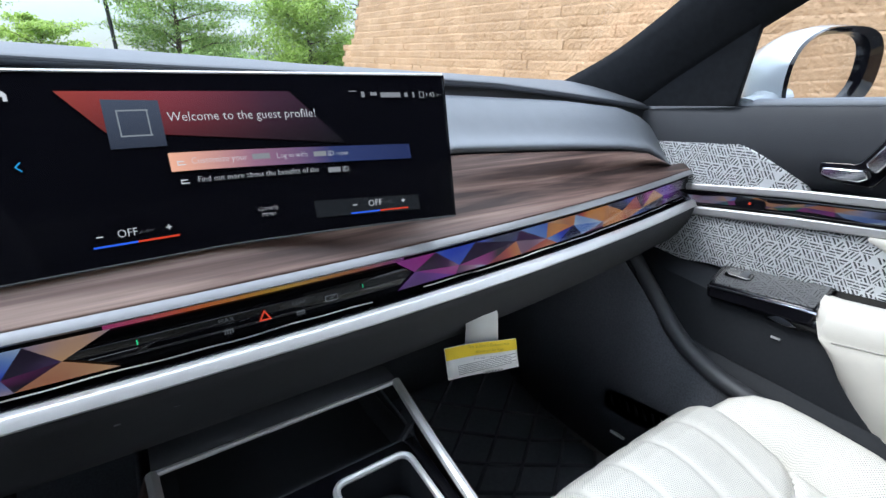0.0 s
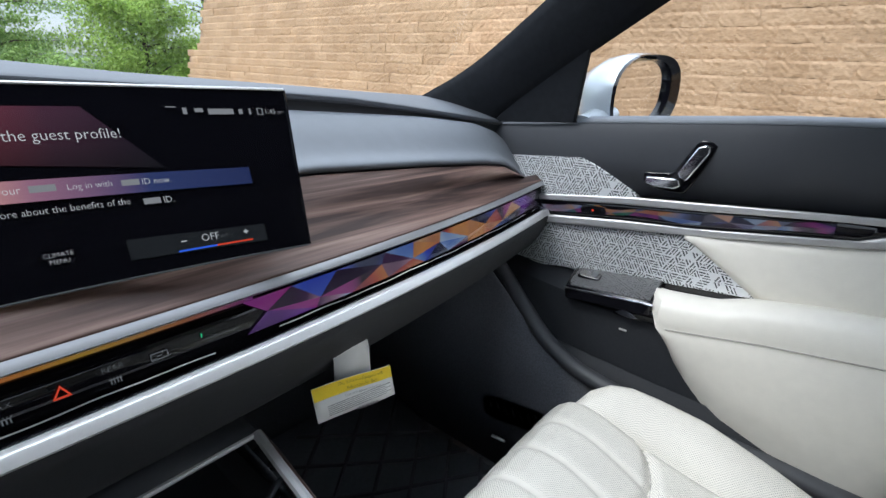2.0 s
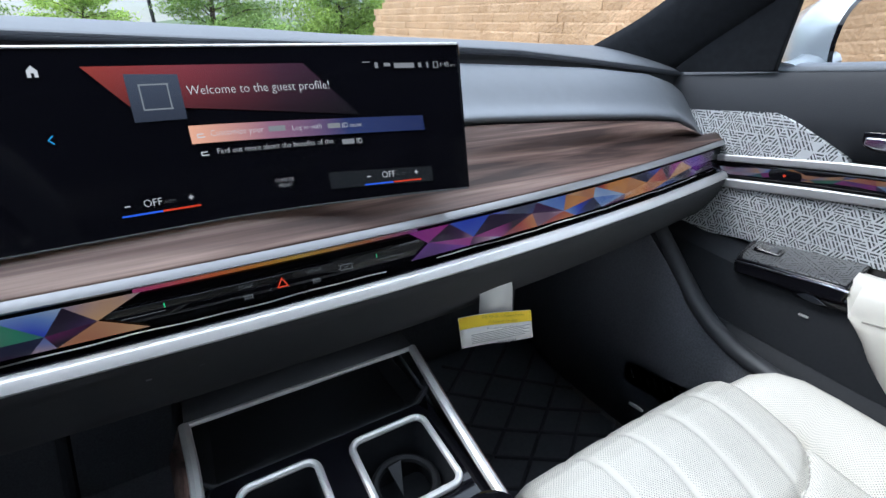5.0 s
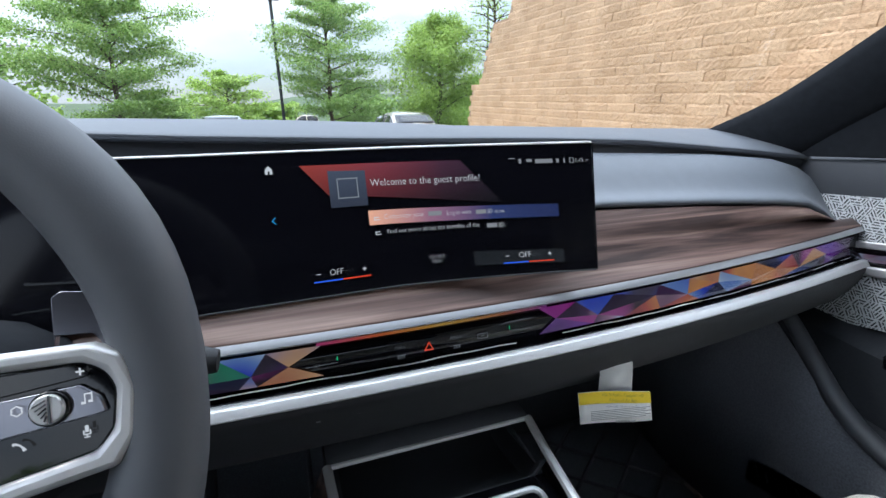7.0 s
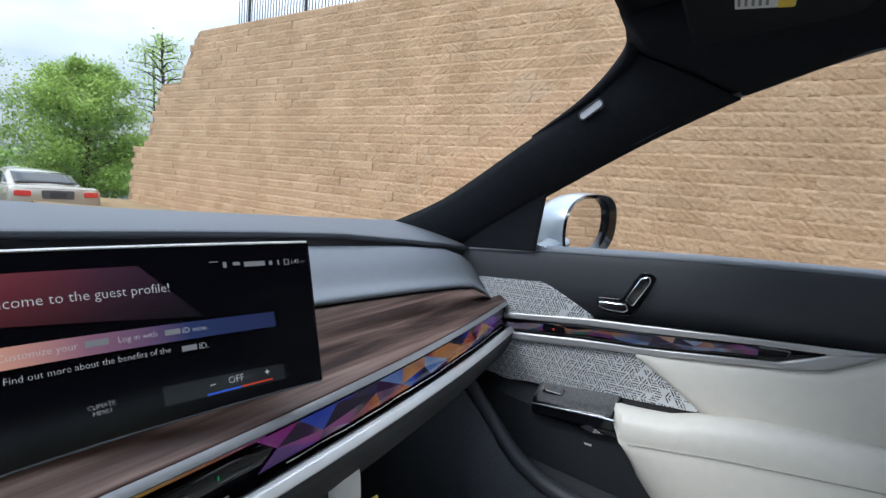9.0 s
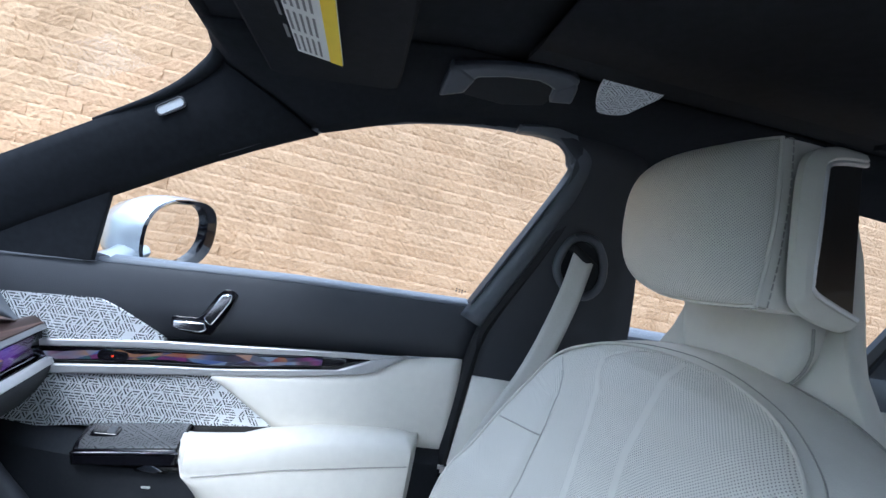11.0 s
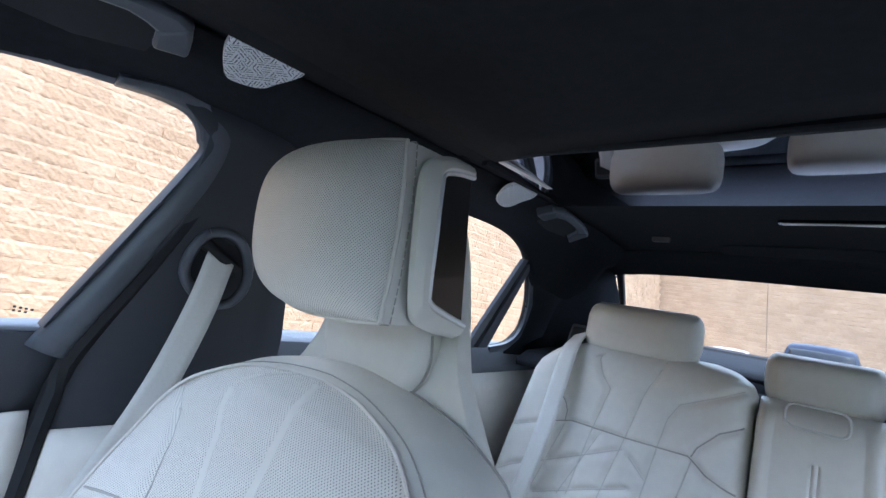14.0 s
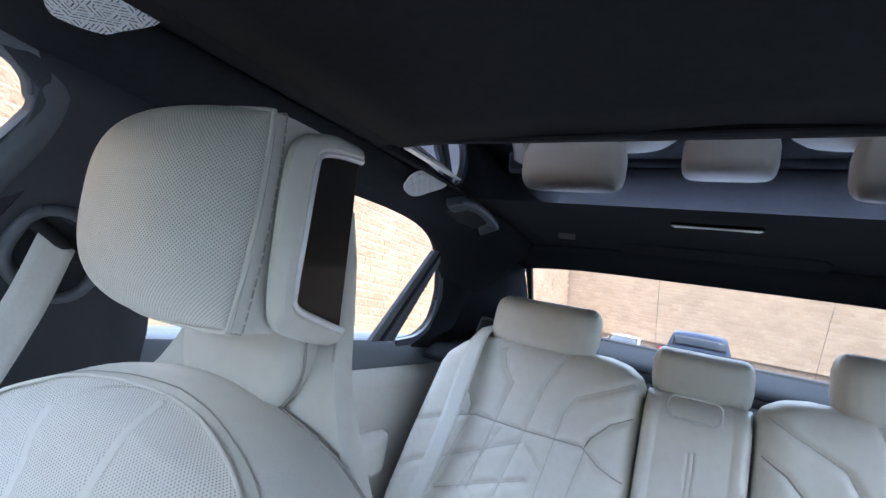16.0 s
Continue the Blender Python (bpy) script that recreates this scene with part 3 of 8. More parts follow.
def bars(name, m, sizes, mat, parent):
    """Unreadable or private writing: plain bars (x, y, w, h) in the plane of m."""
    pieces = []
    for x, y, w, h in sizes:
        ring = [m @ Vector((x + a * w, y + b * h, 0)) for a, b in ((0, -0.5), (1, -0.5), (1, 0.5), (0, 0.5))]
        pieces.append(slab(ring, m.to_3x3() @ Vector((0, 0, 0.0002))))
    return mesh(name, *merge(*pieces), mat, parent, smooth=False)


def pillow(width, height, front, back, n=44, m=44, edge=0.35, place=None, ru=8.0, rv=14.0):
    """An upholstered block. width(v) and height give its outline for v in 0..1; front(u, v) and back(u, v) its depth for u in -1..1; the rim is rounded."""
    rows = []
    for side in (1, -1):
        for j in range(m + 1):
            v = j / m if side > 0 else 1 - j / m
            row = []
            for i in range(n + 1):
                u = -1 + 2 * i / n
                us = math.sin(u * math.pi / 2)
                rim = (max(0.0, 1 - abs(us) ** ru) ** edge) * (max(0.0, 1 - abs(2 * v - 1) ** rv) ** edge)
                l, r = width(v)
                x = l + (r - l) * (us + 1) / 2
                d = (front(us, v) if side > 0 else -back(us, v)) * rim
                row.append(place(x, d, height * v) if place else Vector((x, d, height * v)))
            rows.append(row)
    return loft(rows)


def grid_part(name, verts, cols, mat, parent, label="", keep=None):
    """Part of a woven grid of points (cols to a row) as one mesh, with its hide laid out flat in metres for the perforation."""
    rows = len(verts) // cols
    v = np.array([tuple(p) for p in verts]).reshape(rows, cols, 3)
    across = np.concatenate([np.zeros((rows, 1)), np.cumsum(np.linalg.norm(np.diff(v, axis=1), axis=2), axis=1)], axis=1)
    across -= across[:, cols // 2:cols // 2 + 1]
    along = np.concatenate([[0], np.cumsum(np.linalg.norm(np.diff(v[:, cols // 2], axis=0), axis=1))])
    cells = [(i, j) for i in range(rows - 1) for j in range(cols - 1) if keep is None or keep(i, j)]
    used, index = [], {}
    faces = []
    for i, j in cells:
        f = []
        for k in ((i, j), (i, j + 1), (i + 1, j + 1), (i + 1, j)):
            if k not in index:
                index[k] = len(used)
                used.append(k)
            f.append(index[k])
        faces.append(tuple(f))
    ob = mesh(name, [v[k] for k in used], faces, mat, parent, label)
    layer = ob.data.uv_layers.new(name="hide")
    for loop in ob.data.loops:
        i, j = used[loop.vertex_index]
        layer.data[loop.index].uv = (across[i, j], along[i])
    return ob


def groove(x, c, w):
    return math.exp(-((x - c) / w) ** 2)


# ---- car shell: floor, sills, headliner, pillars ----
floor = mesh("floor", *box((0, -0.2, 0.27), (1.56, 2.9, 0.05)), M_CARPET, smooth=False)
tagged(floor, "black carpeted car floor", "floor", kind="structure")
firewall = mesh("wall_front", *loft([[(x, 1.12, 0.24), (x, 1.10, 0.6), (x, 1.06, 1.05)] for x in (-0.85, 0.85)]), M_CARPET, solid=0.03)
tagged(firewall, "black carpeted bulkhead under the dashboard", "bulkhead", kind="structure")
rearwall = mesh("wall_rear", *loft([[(x, -1.72, 0.24), (x, -1.72, 1.09)] for x in (-0.85, 0.85)]), M_CARPET, solid=0.03)
tagged(rearwall, "black carpeted panel behind the rear bench", "bulkhead", kind="structure")


def wx(z):
    """Where the side glass stands at height z."""
    return 0.755 - 0.3 * (z - 1.06)


def mirrored(v, side):
    return [(p[0] * side, p[1], p[2]) for p in v]


# windscreen edge (outer line of the view ahead) and the door window's edge, each from below upwards, as (y, z)
SCREEN_EDGE = [(0.932, 1.096), (0.785, 1.156), (0.618, 1.252), (0.471, 1.342), (0.430, 1.385), (0.432, 1.392)]
WINDOW_TOP = [(0.60, 1.158), (0.555, 1.183), (0.422, 1.256), (0.281, 1.326), (0.15, 1.368), (0.05, 1.386), (-0.02, 1.392), (-0.085, 1.393), (-0.119, 1.384), (-0.135, 1.360), (-0.132, 1.325), (-0.025, 1.090)]
REAR_TOP = [(-0.36, 1.075), (-0.33, 1.20), (-0.30, 1.31), (-0.33, 1.362), (-0.40, 1.378), (-0.647, 1.385), (-0.792, 1.384), (-0.90, 1.374), (-0.980, 1.350), (-1.04, 1.308), (-1.085, 1.258), (-1.125, 1.195), (-1.138, 1.125), (-1.10, 1.084), (-1.014, 1.069)]


def strip(a, b, n=60, push=(0.0, 0.0), bulge=0.0, side=1, rows=6):
    """A trim strip between two lines (y, z) that stand push inwards of the side glass; bulge swells it inwards."""
    pa, pb = ([Vector((0, *p)) for p in k] for k in (a, b))
    pa, pb = (smoothed(k, 10) for k in (pa, pb))

    def at(line, t):
        i = t * (len(line) - 1)
        k = min(int(i), len(line) - 2)
        return line[k].lerp(line[k + 1], i - k)

    out = []
    for i in range(n + 1):
        q, r = at(pa, i / n), at(pb, i / n)
        row = []
        for j in range(rows + 1):
            p = q.lerp(r, j / rows)
            d = push[0] + (push[1] - push[0]) * j / rows + bulge * math.sin(math.pi * j / rows)
            row.append((side * (wx(p.z) - d), p.y, p.z))
        out.append(row)
    return loft(out)


RAIL_LOW = [(-1.5, 1.20), (-1.085, 1.263), (-1.05, 1.304), (-0.986, 1.348), (-0.9, 1.376), (-0.8, 1.388), (-0.65, 1.389), (-0.4, 1.382), (-0.3, 1.382), (-0.13, 1.394), (-0.084, 1.400), (0.023, 1.394), (0.15, 1.372), (0.281, 1.326), (0.43, 1.385)]


def offset_line(line, d):
    """A line (y, z) moved d outwards of the opening that it bounds."""
    out = []
    for k, (y, z) in enumerate(line):
        (a, b), (c, e) = line[max(k - 1, 0)], line[min(k + 1, len(line) - 1)]
        n = math.hypot(c - a, e - b)
        out.append((y + d * (e - b) / n, z - d * (c - a) / n))
    return out


def roof_z(x, y):
    return lerp(y, [(-1.5, 1.385), (-1.1, 1.425), (-0.75, 1.435), (0.1, 1.435), (0.32, 1.405), (0.43, 1.392)]) + 0.012 * (1 - (x / 0.52) ** 2)


for side in (1, -1):
    pillar = mesh("pillar", *strip([(0.785, 1.046), (0.66, 1.122), (0.555, 1.183), (0.422, 1.256), (0.34, 1.296), (0.281, 1.323)], SCREEN_EDGE, push=(0.0, 0.03), bulge=0.012, side=side), M_ALCANTARA, solid=0.012)
    tagged(pillar, "black suede-covered windscreen pillar with a small lamp", "pillar", kind="structure")
    if side > 0:
        axis, across = Vector((0.009, 0.038, -0.024)).normalized(), Vector((-0.24, 0.53, 0.81)).normalized()
        centre = Vector((wx(1.3095) - 0.042, 0.482, 1.3095))
        ring = [centre + axis * u + across * v for u, v in rounded(0.043, 0.013, 0.0064)]
        mesh("pillar_lamp", *slab(ring, (0.012, 0, 0)), M_LENS, pillar, "frosted oval lamp lens in a silver ring", bevel=0.001)
        mesh("lamp_ring", *tube(ring + ring[:1], 0.0014, 6), M_SATIN_DARK, pillar)
    # roof rail above the door openings, from the pillar to the rear
    rail = []
    for y in np.linspace(-1.40, 0.395, 60):
        zl, zr = lerp(y, RAIL_LOW), roof_z(0.5, y)
        rail.append([(side * (wx(zl) - 0.002), y, zl), (side * (wx(zl) - 0.022), y, zl + 0.010), (side * 0.60, y, max(zl + 0.012, zr - 0.036)), (side * 0.55, y, max(zl + 0.014, zr - 0.017)), (side * 0.50, y, zr)])
    rail.append([(side * 0.645, 0.455, 1.360), (side * 0.632, 0.440, 1.379), (side * 0.605, 0.427, 1.397), (side * 0.56, 0.420, 1.403), (side * 0.50, 0.416, 1.403)])
    tagged(mesh("roof_rail", *loft(rail), M_ALCANTARA, solid=0.01), "black suede headlining over the doors", "headlining", kind="structure")
    # window seals: black frames round the glass
    seal = [(wx(z) + 0.004, y, z) for _, y, z in smoothed([(0, *p) for p in offset_line([(0.66, 1.118)] + WINDOW_TOP, 0.009)], 5)]
    tagged(mesh("trim", *tube(mirrored(seal, side), 0.009, 8), M_RUBBER_GAP), "black rubber door window seal", "seal", kind="structure")
    # pillar between the doors
    post = [[(side * (wx(max(z, 1.0)) - 0.006 - 0.016 * math.sin(math.pi * k)), (1 - k) * lerp(z, [(0.3, 0.03), (0.76, -0.03), (0.96, -0.035), (1.09, -0.065), (1.174, -0.096), (1.315, -0.145), (1.369, -0.145), (1.40, -0.11), (1.41, -0.09)])
              + k * lerp(z, [(0.3, -0.38), (0.95, -0.365), (1.08, -0.35), (1.2, -0.32), (1.31, -0.285), (1.41, -0.26)]), z) for k in (0, 0.12, 0.3, 0.5, 0.75, 1)]
            for z in (0.3, 0.5, 0.76, 0.95, 1.02, 1.09, 1.16, 1.24, 1.30, 1.34, 1.37, 1.41)]
    pil = mesh("pillar", *loft(post), M_NAVY, solid=0.02, offset=0)
    tagged(pil, "dark leather-clad pillar between the front and rear doors", "pillar", kind="structure")
    low = [[(side * (wx(0.98) - 0.03), lerp(z, [(0.3, 0.02), (0.95, -0.058)]) * (1 - k) + -0.36 * k, z) for k in (0, 0.33, 0.66, 1)] for z in (0.3, 0.6, 0.9, 0.955)]
    mesh("pillar_cover", *loft(low), M_CREAM, pil, "cream lower pillar cover", solid=0.02)
    # rear quarter pillar
    quarter = [[(side * (wx(z) - 0.004), (1 - k) * a + k * -1.62, z * (1 - 0.03 * k)) for k in (0, 0.3, 0.6, 1)] for a, z in
               ((-1.09, 1.05), (-1.150, 1.10), (-1.152, 1.16), (-1.142, 1.205), (-1.10, 1.265), (-1.055, 1.315), (-0.99, 1.358), (-0.91, 1.388), (-0.80, 1.40))]
    tagged(mesh("pillar", *loft(quarter), M_ALCANTARA, solid=0.02, offset=0), "black suede rear quarter pillar", "pillar", kind="structure")
    lower = [[(side * 0.775, y, z) for z in (0.26, 0.5, 0.8, 1.05)] for y in (-1.72, -1.3, -1.0)]
    tagged(mesh("wall_side", *loft(lower), M_NAVY, solid=0.02), "dark inner rear side panel", "side panel", kind="structure")
    sill_pts = smoothed([(side * 0.73, 0.90, 0.90), (side * 0.722, 0.75, 0.80), (side * 0.710, 0.643, 0.702), (side * 0.704, 0.600, 0.664), (side * 0.70, 0.555, 0.636), (side * 0.70, 0.491, 0.612), (side * 0.70, 0.35, 0.595), (side * 0.70, 0.0, 0.58)], 8)
    tagged(mesh("trim", *tube(sill_pts, 0.016, 10), M_SATIN_DARK), "grey rubber door opening seal", "seal", kind="structure")
    sill_z = lambda y: lerp(y, [(0.0, 0.575), (0.35, 0.59), (0.491, 0.605), (0.555, 0.63), (0.643, 0.697), (0.75, 0.795), (0.9, 0.89)])
    sill_y = (-0.4, 0, 0.35, 0.5, 0.584, 0.652, 0.75, 0.9, 1.1)
    sill = tagged(mesh("wall_sill", *loft([[(side * 0.70, y, sill_z(y)), (side * 0.79, y, sill_z(y))] for y in sill_y]), M_BLACK, solid=0.012), "black plastic sill over carpeted footwell trim", "sill trim", kind="structure")
    mesh("footwell_side", *loft([[(side * 0.70, y, 0.30), (side * 0.70, y, sill_z(y) - 0.004)] for y in sill_y]), M_CARPET, sill, "dark carpeted footwell side", solid=0.012)

# headliner with the roof opening
GX, GY0, GY1 = 0.41, 0.02, -0.75


liner = merge(loft([[(x, y, roof_z(x, y)) for x in np.linspace(-0.52, 0.52, 15)] for y in np.linspace(0.02, 0.415, 10)]),
              loft([[(x, y, roof_z(x, y)) for x in np.linspace(-0.52, 0.52, 15)] for y in np.linspace(-1.42, -0.75, 14)]),
              *[loft([[(s * x, y, roof_z(x, y)) for x in np.linspace(0.418, 0.52, 6)] for y in np.linspace(-0.475, 0.02, 12)]) for s in (1, -1)], *[loft([[(s * x, y, roof_z(x, y)) for x in np.linspace(0.444, 0.52, 5)] for y in np.linspace(-0.75, -0.475, 8)]) for s in (1, -1)])
ceiling = tagged(mesh("ceiling", *liner, M_ALCANTARA, solid=0.03, offset=1), "black suede headlining round a glass roof", "ceiling", kind="structure")
header = tagged(mesh("trim", *tube(smoothed([(-0.655, 0.586, 1.272), (-0.642, 0.508, 1.316), (-0.632, 0.461, 1.350), (-0.617, 0.428, 1.383), (-0.585, 0.415, 1.403), (-0.52, 0.407, 1.404), (-0.40, 0.408, 1.402), (0, 0.420, 1.408), (0.40, 0.408, 1.402), (0.52, 0.407, 1.404), (0.585, 0.415, 1.403), (0.617, 0.428, 1.383), (0.632, 0.461, 1.350), (0.642, 0.508, 1.316), (0.658, 0.586, 1.272)], 8), [0.002] + [0.002 + 0.008 * min(1, k / 20) for k in range(56)] + [0.002 + 0.008 * min(1, k / 20) for k in range(55, -1, -1)], 10), M_ALCANTARA), "black windscreen header trim", "header trim", kind="structure")
roof_skin = mesh("roof", *loft([[(x, y, lerp(y, [(-1.75, 1.30), (-1.5, 1.465), (-1.1, 1.495), (-0.6, 1.505), (0.1, 1.50), (0.39, 1.46)]) - 0.11 * abs(x / 0.72) ** 3) for x in np.linspace(-0.66, 0.66, 19)] for y in np.linspace(-1.45, 0.39, 24)]), M_PAINT, solid=0.01)
tagged(roof_skin, "pale silver painted car roof skin", "roof", kind="structure")

glass_roof = thing("panoramic_roof", (0, -0.4, 1.42), "dark panoramic glass roof with its blind drawn halfway", "glass roof")
mesh("glass", *loft([[(x, y, 1.430 + 0.045 * (y + 0.47)) for x in np.linspace(-0.45, 0.45, 5)] for y in (-0.76, -0.60, -0.45)]), M_ROOFGLASS, glass_roof, "dark reflective glass pane")
mesh("blind", *loft([[(x, y, 1.4225 + 0.010 * (1 - (x / GX) ** 2)) for x in np.linspace(-GX - 0.012, GX + 0.012, 13)] for y in np.linspace(-0.478, 0.03, 8)]), M_ALCANTARA, glass_roof, "black cloth sun blind", solid=0.004)
mesh("blind_bar", *tube([(x, -0.474 + 0.004 * (x / GX) ** 2, 1.426) for x in np.linspace(-GX, GX, 12)], 0.005, 8), M_BLACK, glass_roof)
for s in (1, -1):
    mesh("side_rail", *merge(box((s * 0.448, -0.62, 1.424), (0.010, 0.27, 0.010)), box((s * 0.430, -0.22, 1.424), (0.052, 0.50, 0.006))), M_ALCANTARA, glass_roof, smooth=False)
# bright reflection along the glass edge, put in as silver strips
for s in (1, -1):
    mesh("edge_strip", *box((s * 0.416, -0.612, 1.4240), (0.012, 0.25, 0.004)), M_SILVER, glass_roof, "pale strip along the edge of the glass", smooth=False)
# added board over the opening, which stops light leaking past the glass
mesh("cassette", *box((0, -0.37, 1.4535), (0.96, 0.84, 0.006)), M_BLACK, glass_roof, "black roof cassette above the glass", smooth=False)
mesh("rear_edge", *box((0, -0.752, 1.424), (0.80, 0.006, 0.012)), M_GLOSS, glass_roof, smooth=False)

# glass panes
front_glass = [[(x, 0.415 + (0.97 - 0.415) * k + 0.16 * (1 - (x / 0.74) ** 2) * k + 0.03 * (1 - (x / 0.7) ** 2), 1.412 - 0.317 * k + 0.02 * math.sin(math.pi * k)) for x in np.linspace(-0.64 - 0.1 * k, 0.64 + 0.1 * k, 15)] for k in np.linspace(0, 1, 8)]
w1 = mesh("window_1", *loft(front_glass), M_PANE_FRONT)
tagged(w1, "clear curved windscreen glass", "windscreen", kind="structure")
w1.visible_shadow = False
back_glass = [[(x, -1.42 - 0.34 * k, 1.40 - 0.25 * k) for x in np.linspace(-0.55 - 0.07 * k, 0.55 + 0.07 * k, 9)] for k in (0, 0.5, 1)]
w2 = mesh("window_2", *loft(back_glass), M_PANE_DARK)
tagged(w2, "rear window glass with fine heater wires", "rear window", kind="structure")
w2.visible_shadow = False
for i in range(2):
    mesh("heater_wire", *tube([(0.16 - 0.4 * i, -1.425, 1.398), (0.18 - 0.44 * i, -1.755, 1.15)], 0.0005, 5), M_LOWER, w2)
frame_pts = [(-0.56, -1.42, 1.395), (-0.57, -1.45, 1.37), (-0.635, -1.77, 1.14), (0, -1.79, 1.135), (0.635, -1.77, 1.14), (0.57, -1.45, 1.37), (0.56, -1.42, 1.395)]
mesh("seal", *tube(frame_pts, 0.014, 8), M_RUBBER_GAP, w2)
mesh("rear_header", *loft([[(x, y, z - 0.022 * abs(x / 0.6) ** 5) for x in np.linspace(-0.60, 0.60, 25)] for y, z in ((-1.28, 1.414), (-1.34, 1.402), (-1.40, 1.386), (-1.435, 1.371), (-1.442, 1.365), (-1.455, 1.372))]), M_ALCANTARA, w2, "black suede header over the rear window", solid=0.006)
for s in (1, -1):
    mesh("quarter_cover", *loft([[(s * 0.690, -1.17, 1.335), (s * 0.655, -1.25, 1.365), (s * 0.615, -1.37, 1.372), (s * 0.585, -1.443, 1.348)], [(s * 0.705, -1.18, 1.26), (s * 0.68, -1.26, 1.28), (s * 0.645, -1.40, 1.28), (s * 0.585, -1.50, 1.29)], [(s * 0.742, -1.18, 1.06), (s * 0.735, -1.3, 1.06), (s * 0.70, -1.5, 1.07), (s * 0.62, -1.72, 1.10)]]), M_ALCANTARA, w2, "black suede cover of the rear pillar", solid=0.008)
    mesh("corner_cover", *loft([[(s * 0.50, -1.36, 1.412), (s * 0.57, -1.34, 1.398), (s * 0.645, -1.30, 1.372), (s * 0.69, -1.22, 1.34)], [(s * 0.50, -1.44, 1.395), (s * 0.565, -1.435, 1.385), (s * 0.62, -1.42, 1.355), (s * 0.69, -1.40, 1.30)]]), M_ALCANTARA, w2, solid=0.012)
    mesh("side_cover", *loft([[(s * 0.57, -1.40, 1.40), (s * 0.60, -1.44, 1.36), (s * 0.66, -1.74, 1.13)], [(s * 0.655, -1.30, 1.37), (s * 0.67, -1.36, 1.33), (s * 0.74, -1.74, 1.08)]]), M_ALCANTARA, w2, solid=0.01)
shelf = mesh("parcel_shelf", *loft([[(x, y, z) for x in np.linspace(-0.72, 0.72, 9)] for y, z in ((-1.36, 1.090), (-1.5, 1.10), (-1.76, 1.13))]), M_ALCANTARA, solid=0.02)
mesh("shelf_recess", *loft([[(x, y, z) for x in np.linspace(-0.72, 0.72, 9)] for y, z in ((-1.12, 1.03), (-1.18, 1.055), (-1.34, 1.066), (-1.36, 1.089))]), M_ALCANTARA, shelf, "matt black recess behind the bench", solid=0.02)
tagged(shelf, "black parcel shelf under the rear window", "parcel shelf", kind="structure")

# ---- dashboard ----
dash = thing("dashboard", (0, 0.8, 0.3), "dark leather dashboard with walnut veneer and a cut-crystal light bar", "dashboard")


def yb(x):
    """How far ahead the face of the light bar stands."""
    return 0.60 + 0.045 * min(1, abs(x) / 0.74) ** 2.2


def bz(x):
    return 0.899 + 0.006 * (abs(x) / 0.5) ** 2


def wood_top(x):
    return lerp(abs(x), [(0, 1.012), (0.274, 1.008), (0.447, 0.999), (0.60, 0.988), (0.66, 0.980), (0.70, 0.964), (0.735, 0.942), (0.77, 0.928)])


def hide_top(x):
    return lerp(abs(x), [(0, 1.082), (0.30, 1.074), (0.52, 1.064), (0.66, 1.051), (0.72, 1.036), (0.77, 1.012)])


def lip_z(x):
    """Height of the front edge of the dashboard's top."""
    return lerp(x, [(-0.77, 1.085), (-0.55, 1.112), (-0.40, 1.118), (-0.32, 1.117), (-0.21, 1.111), (-0.13, 1.108), (0, 1.103), (0.16, 1.099), (0.25, 1.096), (0.38, 1.090), (0.50, 1.079), (0.62, 1.067), (0.72, 1.056), (0.77, 1.050)])


def pad_top(x):
    return lerp(x, [(-0.77, 1.100), (-0.58, 1.127), (-0.44, 1.131), (-0.30, 1.129), (-0.13, 1.125), (0.05, 1.118), (0.15, 1.112), (0.30, 1.107), (0.44, 1.103), (0.55, 1.099), (0.77, 1.094)])


XS = [*np.linspace(-0.765, 0.62, 60), *np.linspace(0.63, 0.765, 14)]


def sweep(profile, xs=XS):
    return loft([[(x, y, z) for y, z in profile(x)] for x in xs])


def curve2(points, n=6):
    return [(p.y, p.z) for p in smoothed([(0, *q) for q in points], n)]


mesh("lower_panel", *sweep(lambda x: curve2([(yb(x) - 0.010, bz(x) - 0.0245), (yb(x) - 0.007, bz(x) - 0.040), (yb(x) + 0.022, bz(x) - 0.09), (yb(x) + 0.07, bz(x) - 0.125), (yb(x) + 0.17, bz(x) - 0.16), (yb(x) + 0.36, bz(x) - 0.17)], 4)), M_LOWER, dash, "charcoal lower dashboard panel", solid=0.01, offset=0)
mesh("lip_shelf", *sweep(lambda x: [(yb(x) + 0.006, bz(x) - 0.0164), (yb(x) - 0.0052, bz(x) - 0.0168)]), M_GLOSS, dash, "gloss black ledge under the crystal", solid=0.002)
mesh("lip", *sweep(lambda x: [(yb(x) - 0.0050, bz(x) - 0.0180), (yb(x) - 0.0050, bz(x) - 0.0158), (yb(x) - 0.0095, bz(x) - 0.0164), (yb(x) - 0.0108, bz(x) - 0.0172), (yb(x) - 0.0148, bz(x) - 0.0236), (yb(x) - 0.0142, bz(x) - 0.0250), (yb(x) - 0.010, bz(x) - 0.0255), (yb(x) + 0.01, bz(x) - 0.0260)]), M_SILVER, dash, "satin silver lower trim bar", solid=0.002)
mesh("bar_back", *sweep(lambda x: [(yb(x) + 0.003, bz(x) - 0.017), (yb(x) + 0.007, bz(x) - 0.015), (yb(x) + 0.014, bz(x) + 0.0285), (yb(x) + 0.006, bz(x) + 0.0300)]), M_GLOSS, dash, "gloss black bar behind the crystal")
